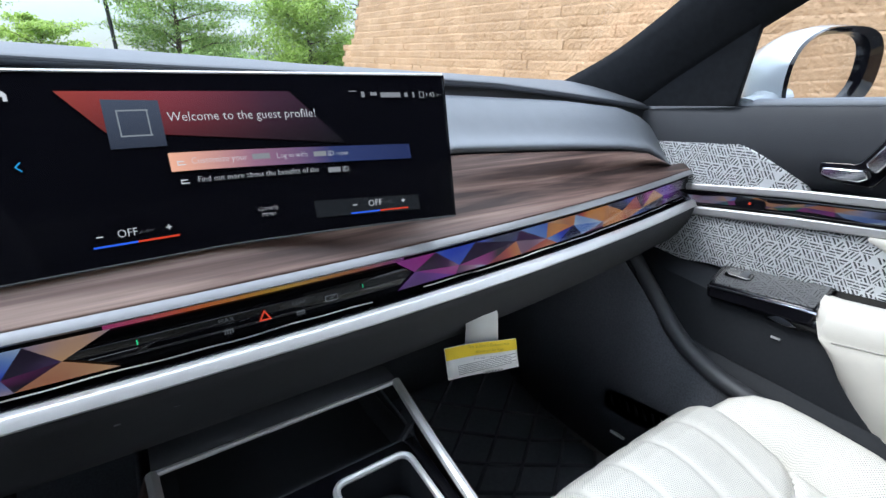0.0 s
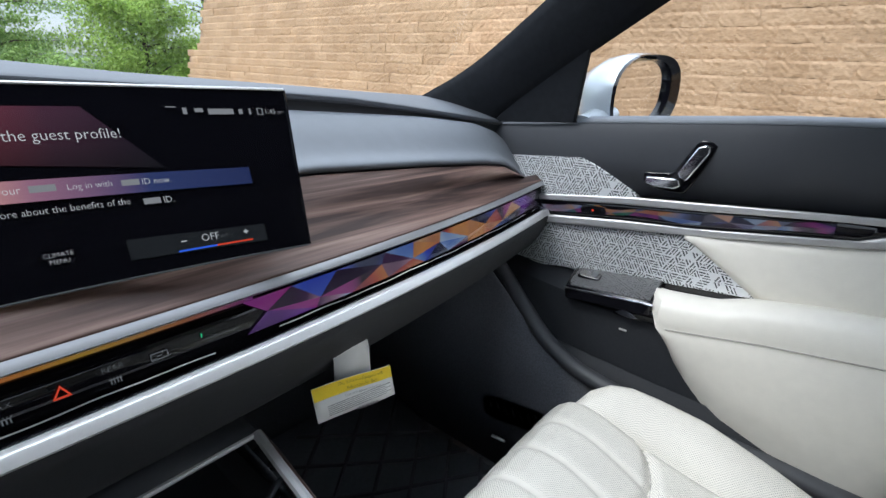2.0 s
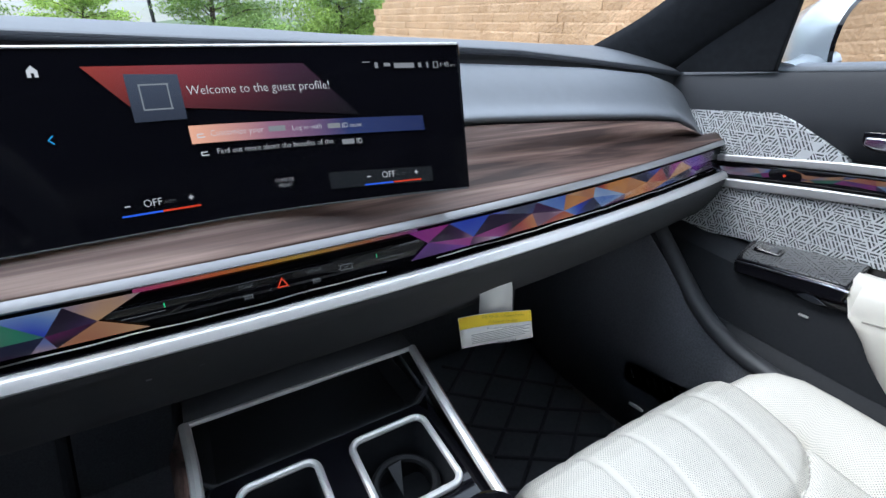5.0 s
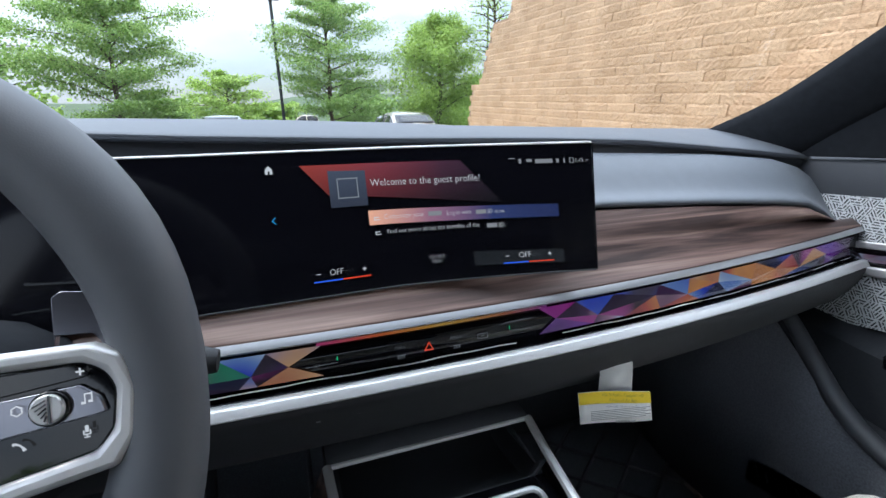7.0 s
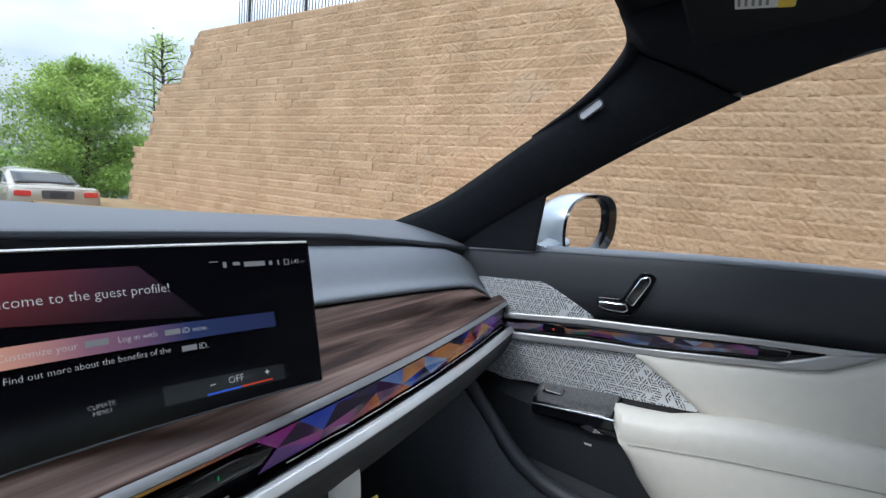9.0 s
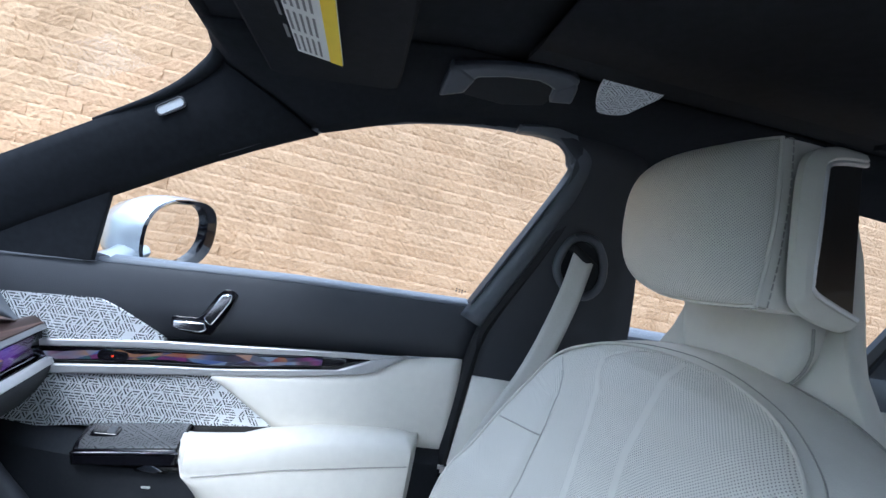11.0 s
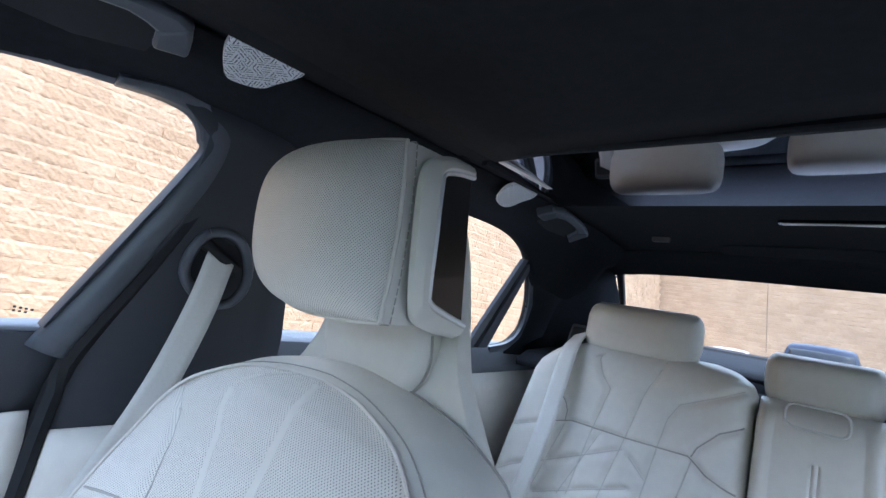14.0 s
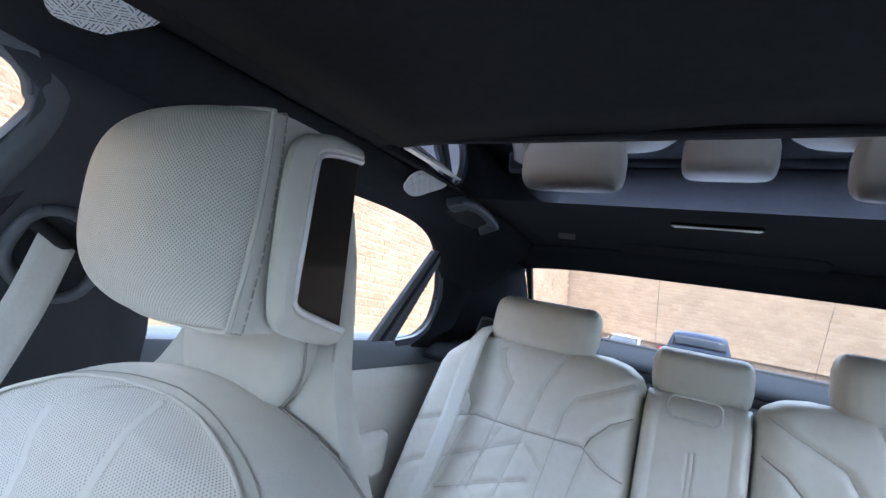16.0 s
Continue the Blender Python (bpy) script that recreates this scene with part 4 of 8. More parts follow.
mesh("upper_trim", *sweep(lambda x: [(yb(x) + 0.016, bz(x) + 0.0285), (yb(x) + 0.0045, bz(x) + 0.0288), (yb(x) + 0.0036, bz(x) + 0.0298), (yb(x) + 0.0085, bz(x) + 0.0350), (yb(x) + 0.0105, bz(x) + 0.0360), (yb(x) + 0.02, bz(x) + 0.0364)]), M_TRIM, dash, "satin silver upper trim line", solid=0.002)
mesh("veneer", *sweep(lambda x: curve2([(yb(x) + 0.0095, bz(x) + 0.0350), (yb(x) + 0.024, bz(x) + 0.0445), (yb(x) + 0.044 - 0.01 * (abs(x) > 0.7), bz(x) + 0.045 + 0.3 * (wood_top(x) - bz(x) - 0.045)), (0.668, bz(x) + 0.045 + 0.7 * (wood_top(x) - bz(x) - 0.045)), (0.683, wood_top(x))], 6)), M_WOOD, dash, "open-pore walnut veneer panel", solid=0.004)
mesh("shadow_gap", *sweep(lambda x: [(0.683, wood_top(x) - 0.001), (0.70, wood_top(x) - 0.002), (0.70, wood_top(x) + 0.008), (0.684, wood_top(x) + 0.008)]), M_BLACK, dash)
mesh("face_cover", *sweep(lambda x: curve2([(0.692, wood_top(x) + 0.0035), (0.6845, wood_top(x) + 0.0065), (0.6850, wood_top(x) + 0.011), (0.704, wood_top(x) * 0.68 + hide_top(x) * 0.32), (0.727, wood_top(x) * 0.32 + hide_top(x) * 0.68), (0.745, hide_top(x) - 0.006), (0.754, hide_top(x) - 0.0012), (0.766, hide_top(x))], 5)), M_GREY_LEATHER, dash, "slate-grey leather dashboard face", solid=0.004)
mesh("face_band", *sweep(lambda x: curve2([(0.764, hide_top(x) - 0.004), (0.7655, hide_top(x) * 0.5 + lip_z(x) * 0.5), (0.764, lip_z(x) - 0.003), (0.775, lip_z(x) - 0.001)], 4)), M_NAVY, dash, "dark band under the dashboard top", solid=0.003)
mesh("top_pad", *sweep(lambda x: curve2([(0.775, lip_z(x) - 0.0045), (0.7605, lip_z(x) - 0.0040), (0.7585, lip_z(x) - 0.0012), (0.7620, lip_z(x) + 0.0016), (0.80, lip_z(x) * 0.72 + pad_top(x) * 0.28 + 0.003), (0.87, lip_z(x) * 0.28 + pad_top(x) * 0.72 + 0.002), (0.95, pad_top(x)), (1.04, pad_top(x) - 0.010), (1.14, pad_top(x) - 0.035)], 5)), M_DASH_TOP, dash, "dark slate stitched leather dashboard top", solid=0.004)
for k in range(96):
    x = -0.72 + k * 0.0093
    y = 0.774
    z = lip_z(x) * 0.94 + pad_top(x) * 0.06 + 0.0032
    if k == 0:
        stitch = mesh("stitch", *tube([(-0.0028, -0.0006, 0), (0, 0, 0.0008), (0.0028, 0.0006, 0)], 0.0006, 5), M_SATIN_DARK)
        stitch_me = stitch.data
        bpy.data.objects.remove(stitch)
    ob = new("stitch", stitch_me)
    ob.parent = dash
    ob.location = Vector((x, y, z)) - Vector(dash.location)

# crystal facets along the bar: irregular cut triangles and quads
rng = random.Random(4)


def facet_row(x0, x1, place, parent, mat, step=0.03, name="facet", low=0.16, high=0.86):
    """Cut facets over a stretch of a bar: a broken ridge line, with facets leaning up and down from it."""
    n = max(3, round((x1 - x0) / step))
    jit = lambda k: 0 if k in (0, n) else step * rng.uniform(-0.34, 0.34)
    top = [(x0 + (x1 - x0) * k / n + jit(k), high, 0.0) for k in range(n + 1)]
    mid = [(x0 + (x1 - x0) * (k + 0.5) / n + step * rng.uniform(-0.3, 0.3), rng.uniform(0.36, 0.68), rng.uniform(0.0015, 0.0045)) for k in range(n)]
    bot = [(x0 + (x1 - x0) * k / n + jit(k), low, 0.0) for k in range(n + 1)]
    tris = []
    for k in range(n):
        tris += [(top[k], top[k + 1], mid[k]), (bot[k + 1], bot[k], mid[k])]
        tris += [(top[k + 1], mid[k + 1], mid[k]), (mid[k], mid[k + 1], bot[k + 1])] if k + 1 < n else []
    for tri3 in tris:
        mesh(name, [place(*p) for p in tri3], [(0, 1, 2)], mat, parent, smooth=False)


def bar_point(x, v, d):
    return (x, yb(x) + 0.0035 + 0.006 * v - d, bz(x) - 0.0140 + 0.0425 * v)


crystal_bar = mesh("crystal_bar", *sweep(lambda x: [(yb(x) + 0.0045, bz(x) - 0.0152), (yb(x) + 0.0114, bz(x) + 0.0290)]), M_GLOSS, dash, "cut-crystal light bar in many colours", solid=0.002)
facet_row(0.13, 0.73, bar_point, dash, M_CRYSTAL, 0.058)
facet_row(-0.42, -0.105, bar_point, dash, M_CRYSTAL, 0.046)
# highlight streaks under the crystal, laid on as thin wavy chrome strips
for x0, x1 in ((-0.60, 0.10), (0.16, 0.73)):
    mesh("bar_highlight", *loft([[bar_point(x, v + 0.012 * math.sin(40 * x) + 0.008 * math.sin(97 * x), 0.0018) for v in (0.080, 0.086, 0.100, 0.106)] for x in np.linspace(x0, x1, 90)]), M_CHROME, dash, "thin bright bevel under the crystal")
# the edge light over the middle buttons
edge = mesh("edge_light", *loft([[bar_point(x, 0.87, 0.0012), bar_point(x, 0.93, 0.0014), bar_point(x, 0.985, 0.0012)] for x in np.linspace(-0.11, 0.14, 20)]), glow_gradient("edge_light_colours", [(0.0, (0.40, 0.03, 0.16)), (0.22, (0.55, 0.10, 0.03)), (0.5, (0.45, 0.26, 0.03)), (0.78, (0.32, 0.10, 0.04)), (1.0, (0.16, 0.02, 0.18))], 0, -0.11, 0.14, 0.13), dash, "thin coloured edge light")


def bar_pose(x, v):
    a, b = Vector(bar_point(x, 0, 0.0015)), Vector(bar_point(x, 1, 0.0015))
    up = (b - a).normalized()
    right = Vector((1, 0, 0))
    out = right.cross(up).normalized()
    m = Matrix((right, out.cross(right), out)).transposed().to_4x4()
    return Matrix.Translation(Vector(bar_point(x, v, 0.0016))) @ m


tri = [bar_pose(0, 0.42) @ Vector(p) for p in ((-0.0054, -0.0040, 0), (0.0054, -0.0040, 0), (0, 0.0054, 0))]
inner = [bar_pose(0, 0.42) @ Vector((p[0] * 0.62, p[1] * 0.62 - 0.0002, 0)) for p in ((-0.0054, -0.0040), (0.0054, -0.0040), (0, 0.0054))]
mesh("hazard_button", tri + inner, [(0, 1, 4, 3), (1, 2, 5, 4), (2, 0, 3, 5)], M_RED_GLOW, dash, "red warning triangle button", smooth=False)
for x, body in ((-0.030, "MAX"), (0.030, "REAR")):
    text("button_letters", body, 0.0058, bar_pose(x, 0.52), M_FAINT_TEXT, dash, "CENTER")
    bars("button_symbol", bar_pose(x, 0.30), [(-0.004, 0.0012, 0.008, 0.0008)] + [(-0.003 + 0.002 * i, -0.0008, 0.0008, 0.003) for i in range(4)], M_FAINT_TEXT, dash)
bars("button_symbol", bar_pose(0.060, 0.44), [(-0.006, 0.0025, 0.012, 0.0008), (-0.006, -0.0025, 0.012, 0.0008), (-0.006, 0, 0.0008, 0.005), (0.0055, 0, 0.0008, 0.005), (-0.002, 0, 0.004, 0.0008)], M_FAINT_TEXT, dash)
for x, s in ((0.092, 1), (-0.092, -1)):
    bars("vent_slider", bar_pose(x, 0.45), [(0 if s > 0 else -0.03, -0.001, 0.030, 0.0005)], M_FAINT_TEXT, dash)
    bars("vent_light", bar_pose(x, 0.50), [(-0.0004, 0.001, 0.0009, 0.004)], M_GREEN_GLOW, dash)
for x, z in ((-0.096, 0.853), (0.131, 0.846)):
    y = yb(x) - 0.0065 + 0.58 * max(0, bz(x) - 0.040 - z)
    ring = [(x + u, y + 0.3 * -v, z + v) for u, v in rounded(0.046, 0.0105, 0.005)]
    button = mesh("vent_button", *slab(ring, (0, -0.004, 0.002)), M_LOWER, dash, "oval air vent slider", bevel=0.001)
    mesh("slider_ring", *tube([Vector(p) + Vector((0, -0.0035, 0.0018)) for p in ring + ring[:1]], 0.0007, 5), M_SATIN_DARK, button)
    for u in (-0.0195, 0.0195):
        mesh("slider_end", *box((x + u, y - 0.0055, z + 0.001), (0.004, 0.0016, 0.005)), M_TRIM, button)

# ---- curved display ----
display = thing("curved_display", (0, 0.66, 0.95), "wide curved black touch display showing a welcome screen", "display")


def disp(x, v, d=0.0):
    """A point on the display: x across the car, v from 0 below to 1 above, d metres in front of the glass."""
    z0, z1 = 0.9655 - 0.006 * min(1, max(0, (0.20 - x) / 0.41)), 1.0985 - 0.002 * min(1, max(0, (0.20 - x) / 0.41))
    z = z0 + (z1 - z0) * v
    s = min(1, max(0, (x + 0.03) / 0.24))
    y = 0.591 + 0.044 * (1 - s ** 1.4) + 0.305 * (z - 0.966)
    return Vector((x, y - 0.956 * d, z + 0.29 * d))


def disp_edge_x(v):
    return 0.192 + 0.009 * v


glass_rows = []
for i in range(60):
    row = []
    for j in range(5):
        v = j / 4
        x = -0.62 + (disp_edge_x(v) + 0.62) * i / 59
        row.append(disp(x, v))
    glass_rows.append(row)
body = mesh("glass_front", *loft(glass_rows), M_SCREEN, display, "glossy black display glass")
mesh("housing", *loft([[p + Vector((0, 0.002, 0)), *[p.lerp(q, k) + Vector((0, 0.012, 0)) for p, q, k in ((p, q, 0.03), (p, q, 0.97))], q + Vector((0, 0.002, 0))] for p, q in ((r[0], r[-1]) for r in glass_rows)]), M_GLOSS, display, "thin black display housing", solid=0.003)
mesh("edge_trim", *tube([r[-1] + Vector((0, 0, 0.001)) for r in glass_rows], 0.0013, 6), M_SILVER, display, "thin silver top edge")
mesh("lower_edge", *tube([r[0] + Vector((0, 0, -0.0005)) for r in glass_rows], 0.0009, 6), M_SATIN_DARK, display)
mesh("side_edge", *tube([Vector(p) + Vector((0.001, 0, 0)) for p in glass_rows[-1]], 0.0012, 6), M_GLOSS, display)
for x in (-0.1, 0.05):
    mesh("stay", *box((x, 0.70, 1.0), (0.08, 0.05, 0.06)), M_BLACK, display)


def on_screen(name, pts, mat, d=0.0008, label="", steps=1):
    """A lit patch with corners (x, v), lifted off the glass."""
    a, b, c, e = pts
    n = 12
    rows = []
    for i in range(n + 1):
        k = i / n
        lo, hi = (a[0] + (b[0] - a[0]) * k, a[1] + (b[1] - a[1]) * k), (e[0] + (c[0] - e[0]) * k, e[1] + (c[1] - e[1]) * k)
        rows.append([disp(*lo, d), disp(*hi, d)])
    return mesh(name, *loft(rows), mat, display, label)


def disp_pose(x, v):
    o, r, u = disp(x, v, 0.0014), disp(x + 0.01, v, 0.0014), disp(x, v + 0.05, 0.0014)
    right = (r - o).normalized()
    out = right.cross((u - o).normalized()).normalized()
    return Matrix.Translation(o) @ Matrix((right, out.cross(right), out)).transposed().to_4x4()


def screen_text(name, body, size, x, v, mat, align="LEFT"):
    """Lettering laid onto the curved glass."""
    ob = text(name, body, size, Matrix.Identity(4), mat, display, align)
    for vert in ob.data.vertices:
        vert.co = disp(x + 0.905 * vert.co.x, v + vert.co.y / 0.137, 0.0012)
    return ob


def screen_bars(name, x, v, sizes, mat):
    """Plain bars (x, y, w, h) laid onto the curved glass."""
    pieces = []
    for a, b, w, h in sizes:
        pieces.append(slab([disp(x + a + p * w, v + (b + q * h) / 0.137, 0.0012) for p, q in ((0, -0.5), (1, -0.5), (1, 0.5), (0, 0.5))], (0, -0.0002, 0)))
    return mesh(name, *merge(*pieces), mat, display, smooth=False)


M_BANNER = glow_gradient("banner_red", [(0.0, (0.26, 0.035, 0.02)), (0.40, (0.17, 0.03, 0.04)), (0.72, (0.045, 0.015, 0.03)), (1.0, (0.004, 0.005, 0.014))], 0, -0.13, 0.10, 0.34, fade=(2, 1.030, 1.085))
M_ROW = glow_gradient("row_light", [(0.0, (0.75, 0.38, 0.25)), (0.3, (0.25, 0.12, 0.18)), (0.62, (0.022, 0.034, 0.11)), (1.0, (0.012, 0.020, 0.075))], 0, -0.045, 0.165, 0.30)
M_TILE = glow_gradient("tile_light", [(0.0, (0.02, 0.025, 0.04)), (1.0, (0.06, 0.075, 0.11))], 2, 1.035, 1.09, 0.30)
M_BLUE_LINE = glow("display_blue_line", (0.04, 0.15, 0.9), 0.22)
M_DIM = glow("display_dim_panel", (0.02, 0.024, 0.03), 0.11)
on_screen("banner", ((-0.082, 0.69), (0.098, 0.56), (0.056, 0.895), (-0.107, 0.905)), M_BANNER, 0.0006, "dark red slanted banner")
on_screen("picture_tile", ((-0.081, 0.60), (-0.044, 0.60), (-0.044, 0.85), (-0.081, 0.86)), M_TILE, 0.0009, "blue-grey picture tile")
for a, b in (((-0.073, 0.66), (-0.052, 0.66)), ((-0.073, 0.795), (-0.052, 0.795))):
    on_screen("tile_line", (a, b, (b[0], b[1] + 0.008), (a[0], a[1] + 0.008)), M_GREY_TEXT, 0.0012)
for x in (-0.073, -0.0535):
    on_screen("tile_line", ((x, 0.66), (x + 0.001, 0.66), (x + 0.001, 0.80), (x, 0.80)), M_GREY_TEXT, 0.0012)
on_screen("login_band", ((-0.045, 0.455), (0.157, 0.43), (0.157, 0.53), (-0.045, 0.56)), M_ROW, 0.0009, "log-in row lit from orange to blue")
on_screen("climate_panel", ((0.060, 0.09), (0.158, 0.07), (0.158, 0.175), (0.060, 0.20)), M_DIM, 0.0006)
screen_text("welcome_letters", "Welcome to the guest profile!", 0.0104, -0.040, 0.755, M_WHITE_TEXT)
screen_text("login_letters", "Customize your", 0.0072, -0.030, 0.505, M_WHITE_TEXT)
screen_bars("brand_bar", 0.0165, 0.505, [(0, 0, 0.014, 0.0045)], M_BAR_TEXT)
screen_text("login_letters", "Log in with", 0.0064, 0.036, 0.50, M_WHITE_TEXT)
screen_bars("brand_bar", 0.0672, 0.497, [(0, 0, 0.011, 0.0042)], M_BAR_TEXT)
screen_text("login_letters", "ID now.", 0.0066, 0.0795, 0.494, M_WHITE_TEXT)
screen_text("benefit_letters", "Find out more about the benefits of the", 0.0067, -0.028, 0.398, M_WHITE_TEXT)
screen_bars("brand_bar", 0.0775, 0.389, [(0, 0, 0.011, 0.0044)], M_BAR_TEXT)
screen_text("benefit_letters", "ID.", 0.0070, 0.0900, 0.386, M_WHITE_TEXT)
for x, v in ((-0.037, 0.50), (-0.037, 0.395)):
    screen_bars("row_symbol", x, v, [(-0.003, 0.001, 0.005, 0.0008), (-0.003, -0.0015, 0.006, 0.0008), (-0.003, 0, 0.0008, 0.003)], M_WHITE_TEXT)
screen_text("climate_letters", "CLIMATE\nMENU", 0.0046, 0.021, 0.165, M_WHITE_TEXT, "CENTER")
for x0, xm, xp, xo, xl, xr, v in ((0, 0.096, 0.142, 0.118, 0.091, 0.146, 0.145), (0, -0.100, -0.055, -0.0795, -0.105, -0.049, 0.155)):
    screen_text("temperature_letters", "OFF", 0.0085, xo - 0.003, v, M_WHITE_TEXT, "CENTER")
    screen_text("auto_letters", "AUTO", 0.0035, xo + 0.009, v - 0.005, M_GREY_TEXT, "CENTER")
    screen_bars("minus_sign", xm, v, [(-0.002, 0, 0.004, 0.0007)], M_WHITE_TEXT)
    screen_bars("plus_sign", xp, v, [(-0.002, 0, 0.004, 0.0007), (-0.00035, 0, 0.0007, 0.004)], M_WHITE_TEXT)
    xc = (xl + xr) / 2
    on_screen("cool_line", ((xl, v - 0.058), (xc, v - 0.058), (xc, v - 0.048), (xl, v - 0.048)), M_BLUE_LINE, 0.001)
    on_screen("warm_line", ((xc, v - 0.058), (xr, v - 0.058), (xr, v - 0.048), (xc, v - 0.048)), M_RED_GLOW, 0.001)
screen_text("clock_letters", "1:45", 0.0062, 0.1805, 0.865, M_WHITE_TEXT)
screen_text("clock_letters", "pm", 0.0042, 0.1915, 0.863, M_WHITE_TEXT)
screen_bars("name_bar", 0.137, 0.866, [(0, 0, 0.019, 0.0045)], M_BAR_TEXT)
screen_bars("status_symbols", 0.115, 0.87, [(-0.007, 0.003, 0.007, 0.0008), (0.004, 0, 0.003, 0.005), (0.0125, 0.0005, 0.006, 0.003)], M_BAR_TEXT)
screen_bars("status_symbols", 0.160, 0.866, [(0, 0, 0.003, 0.004), (0.008, 0, 0.0016, 0.005), (0.0145, 0, 0.0008, 0.0055), (0.0185, 0, 0.0008, 0.0055), (0.0145, 0.0026, 0.0045, 0.0006), (0.0145, -0.0026, 0.0045, 0.0006)], M_BAR_TEXT)
house = [disp_pose(-0.135, 0.885) @ Vector((x, y, 0)) for x, y in ((-0.0032, -0.004), (-0.0009, -0.004), (-0.0009, -0.001), (0.0009, -0.001), (0.0009, -0.004), (0.0032, -0.004), (0.0032, 0.0008), (0, 0.0042), (-0.0032, 0.0008))]
mesh("home_symbol", *slab(house, (0, -0.0002, 0)), M_WHITE_TEXT, display, smooth=False)
arrow = [disp_pose(-0.135, 0.545) @ Vector((x, y, 0)) for x, y in ((-0.0022, 0), (0.0012, 0.0034), (0.0018, 0.0028), (-0.001, 0), (0.0018, -0.0028), (0.0012, -0.0034))]
mesh("back_symbol", *slab(arrow, (0, -0.0002, 0)), M_BLUE_GLOW, display, smooth=False)
# instrument side of the display
dial = [disp_pose(-0.375, 0.55) @ Vector((0.017 * math.cos(a), 0.017 * math.sin(a), 0)) for a in np.linspace(0, 2 * math.pi, 40)]
mesh("dial_ring", *tube(dial, 0.0007, 5), M_GREY_TEXT, display)
screen_text("range_letters", "018", 0.006, -0.352, 0.10, M_GREY_TEXT)
on_screen("dial_lines", ((-0.33, 0.30), (-0.26, 0.26), (-0.26, 0.275), (-0.33, 0.315)), M_DIM, 0.001)
on_screen("dial_lines", ((-0.34, 0.14), (-0.25, 0.17), (-0.25, 0.18), (-0.34, 0.15)), M_DIM, 0.001)

# ---- doors ----


def panel(name, ring, x, depth, mat, parent, label="", bevel=0.002, lean=0.0, curve=True, steps=4):
    """A plate on the door from its outline (y, z), its face at x and its thickness towards the outside."""
    pts = [(x + lean * (z - 0.95), y, z) for y, z in ring]
    return mesh(name, *slab(pts, (depth, 0, 0)), mat, parent, label, smooth=True, bevel=bevel)


def ring_curve(points, steps=5):
    return [(p.y, p.z) for p in smoothed([(0, *q) for q in points], steps)]


door = thing("door_1", (0.77, 0.35, 0.45), "closed front passenger door in black and cream leather with silver lattice", "car door", kind="structure")
DX0 = 0.762
belt = [(0.79, 1.045), (0.60, 1.058), (0.298, 1.073), (-0.033, 1.079)]
# rear frame of the window and the seal behind it
mesh("window_frame", *strip([(-0.03, 1.3915), (-0.085, 1.394), (-0.121, 1.385), (-0.137, 1.360), (-0.134, 1.325), (-0.086, 1.205), (-0.018, 1.064)], [(-0.03, 1.3955), (-0.090, 1.408), (-0.134, 1.411), (-0.166, 1.388), (-0.174, 1.341), (-0.124, 1.213), (-0.054, 1.050)], push=(0.0, 0.016), bulge=0.012), M_FRAME, door, "satin slate window frame", solid=0.008)
door_seal = [(wx(max(z, 1.03)) - 0.012, y, z) for _, y, z in smoothed([(0, *p) for p in ((0.02, 1.411), (-0.085, 1.416), (-0.136, 1.413), (-0.170, 1.391), (-0.182, 1.34), (-0.134, 1.209), (-0.068, 1.06), (-0.046, 0.95), (-0.026, 0.76), (-0.008, 0.60))], 6)]
mesh("door_seal", *tube(door_seal, 0.0125, 8), M_RUBBER_GAP, door, "black rubber door seal")
# upper leather with a rolled top edge
rows = []
for y in np.linspace(0.79, -0.033, 30):
    lean = 0.024 * min(1, max(0, (0.2 - y) / 0.233))
    zt = lerp(y, belt[::-1])
    zb = lerp(y, [(-0.033, 0.972), (0.07, 0.972), (0.474, 0.950), (0.80, 0.93)])
    rows.append([(DX0 + 0.03, y - lean, zt + 0.004), (DX0 + 0.012, y - lean, zt + 0.003), (DX0 - 0.002, y - lean, zt - 0.004), (DX0 - 0.006, y - lean, zt - 0.014), (DX0 - 0.004, y - 0.7 * lean, (zt + zb) / 2), (DX0 + 0.004, y - 0.4 * lean, zb)])
mesh("upper_cover", *loft(rows), M_NAVY, door, "black leather upper door cover", solid=0.012)
mesh("belt_top", *loft([[(DX0 - 0.003, y, lerp(y, belt[::-1]) + 0.001), (DX0 + 0.004, y, lerp(y, belt[::-1]) + 0.0075), (DX0 + 0.022, y, lerp(y, belt[::-1]) + 0.010), (DX0 + 0.04, y, lerp(y, belt[::-1]) + 0.006)] for y in np.linspace(0.60, -0.054, 24)]), M_GREY_LEATHER, door, "slate leather window ledge", solid=0.006)
mesh("upper_grille", *slab([(DX0 - 0.010, y, z) for y, z in ring_curve([(0.79, 1.020), (0.736, 1.018), (0.66, 1.015), (0.60, 1.007), (0.56, 0.994), (0.52, 0.974), (0.478, 0.951)], 4) + [(0.474, 0.944), (0.63, 0.926), (0.79, 0.915)]], (0.012, 0, 0)), M_LATTICE, door, "silver lattice loudspeaker cover", bevel=0.0012)
top_line = [(0.70, 0.919), (0.639, 0.927), (0.478, 0.946), (0.388, 0.952), (0.226, 0.964), (0.07, 0.974)]
bar_top = [(0.70, 0.909), (0.635, 0.917), (0.499, 0.931), (0.386, 0.940), (0.224, 0.955), (0.126, 0.961)]
bar_low = [(0.70, 0.880), (0.633, 0.888), (0.494, 0.903), (0.382, 0.911), (0.189, 0.934), (0.126, 0.961)]
low_line = [(0.70, 0.866), (0.619, 0.874), (0.38, 0.900), (0.187, 0.925), (0.126, 0.937), (0.07, 0.972)]


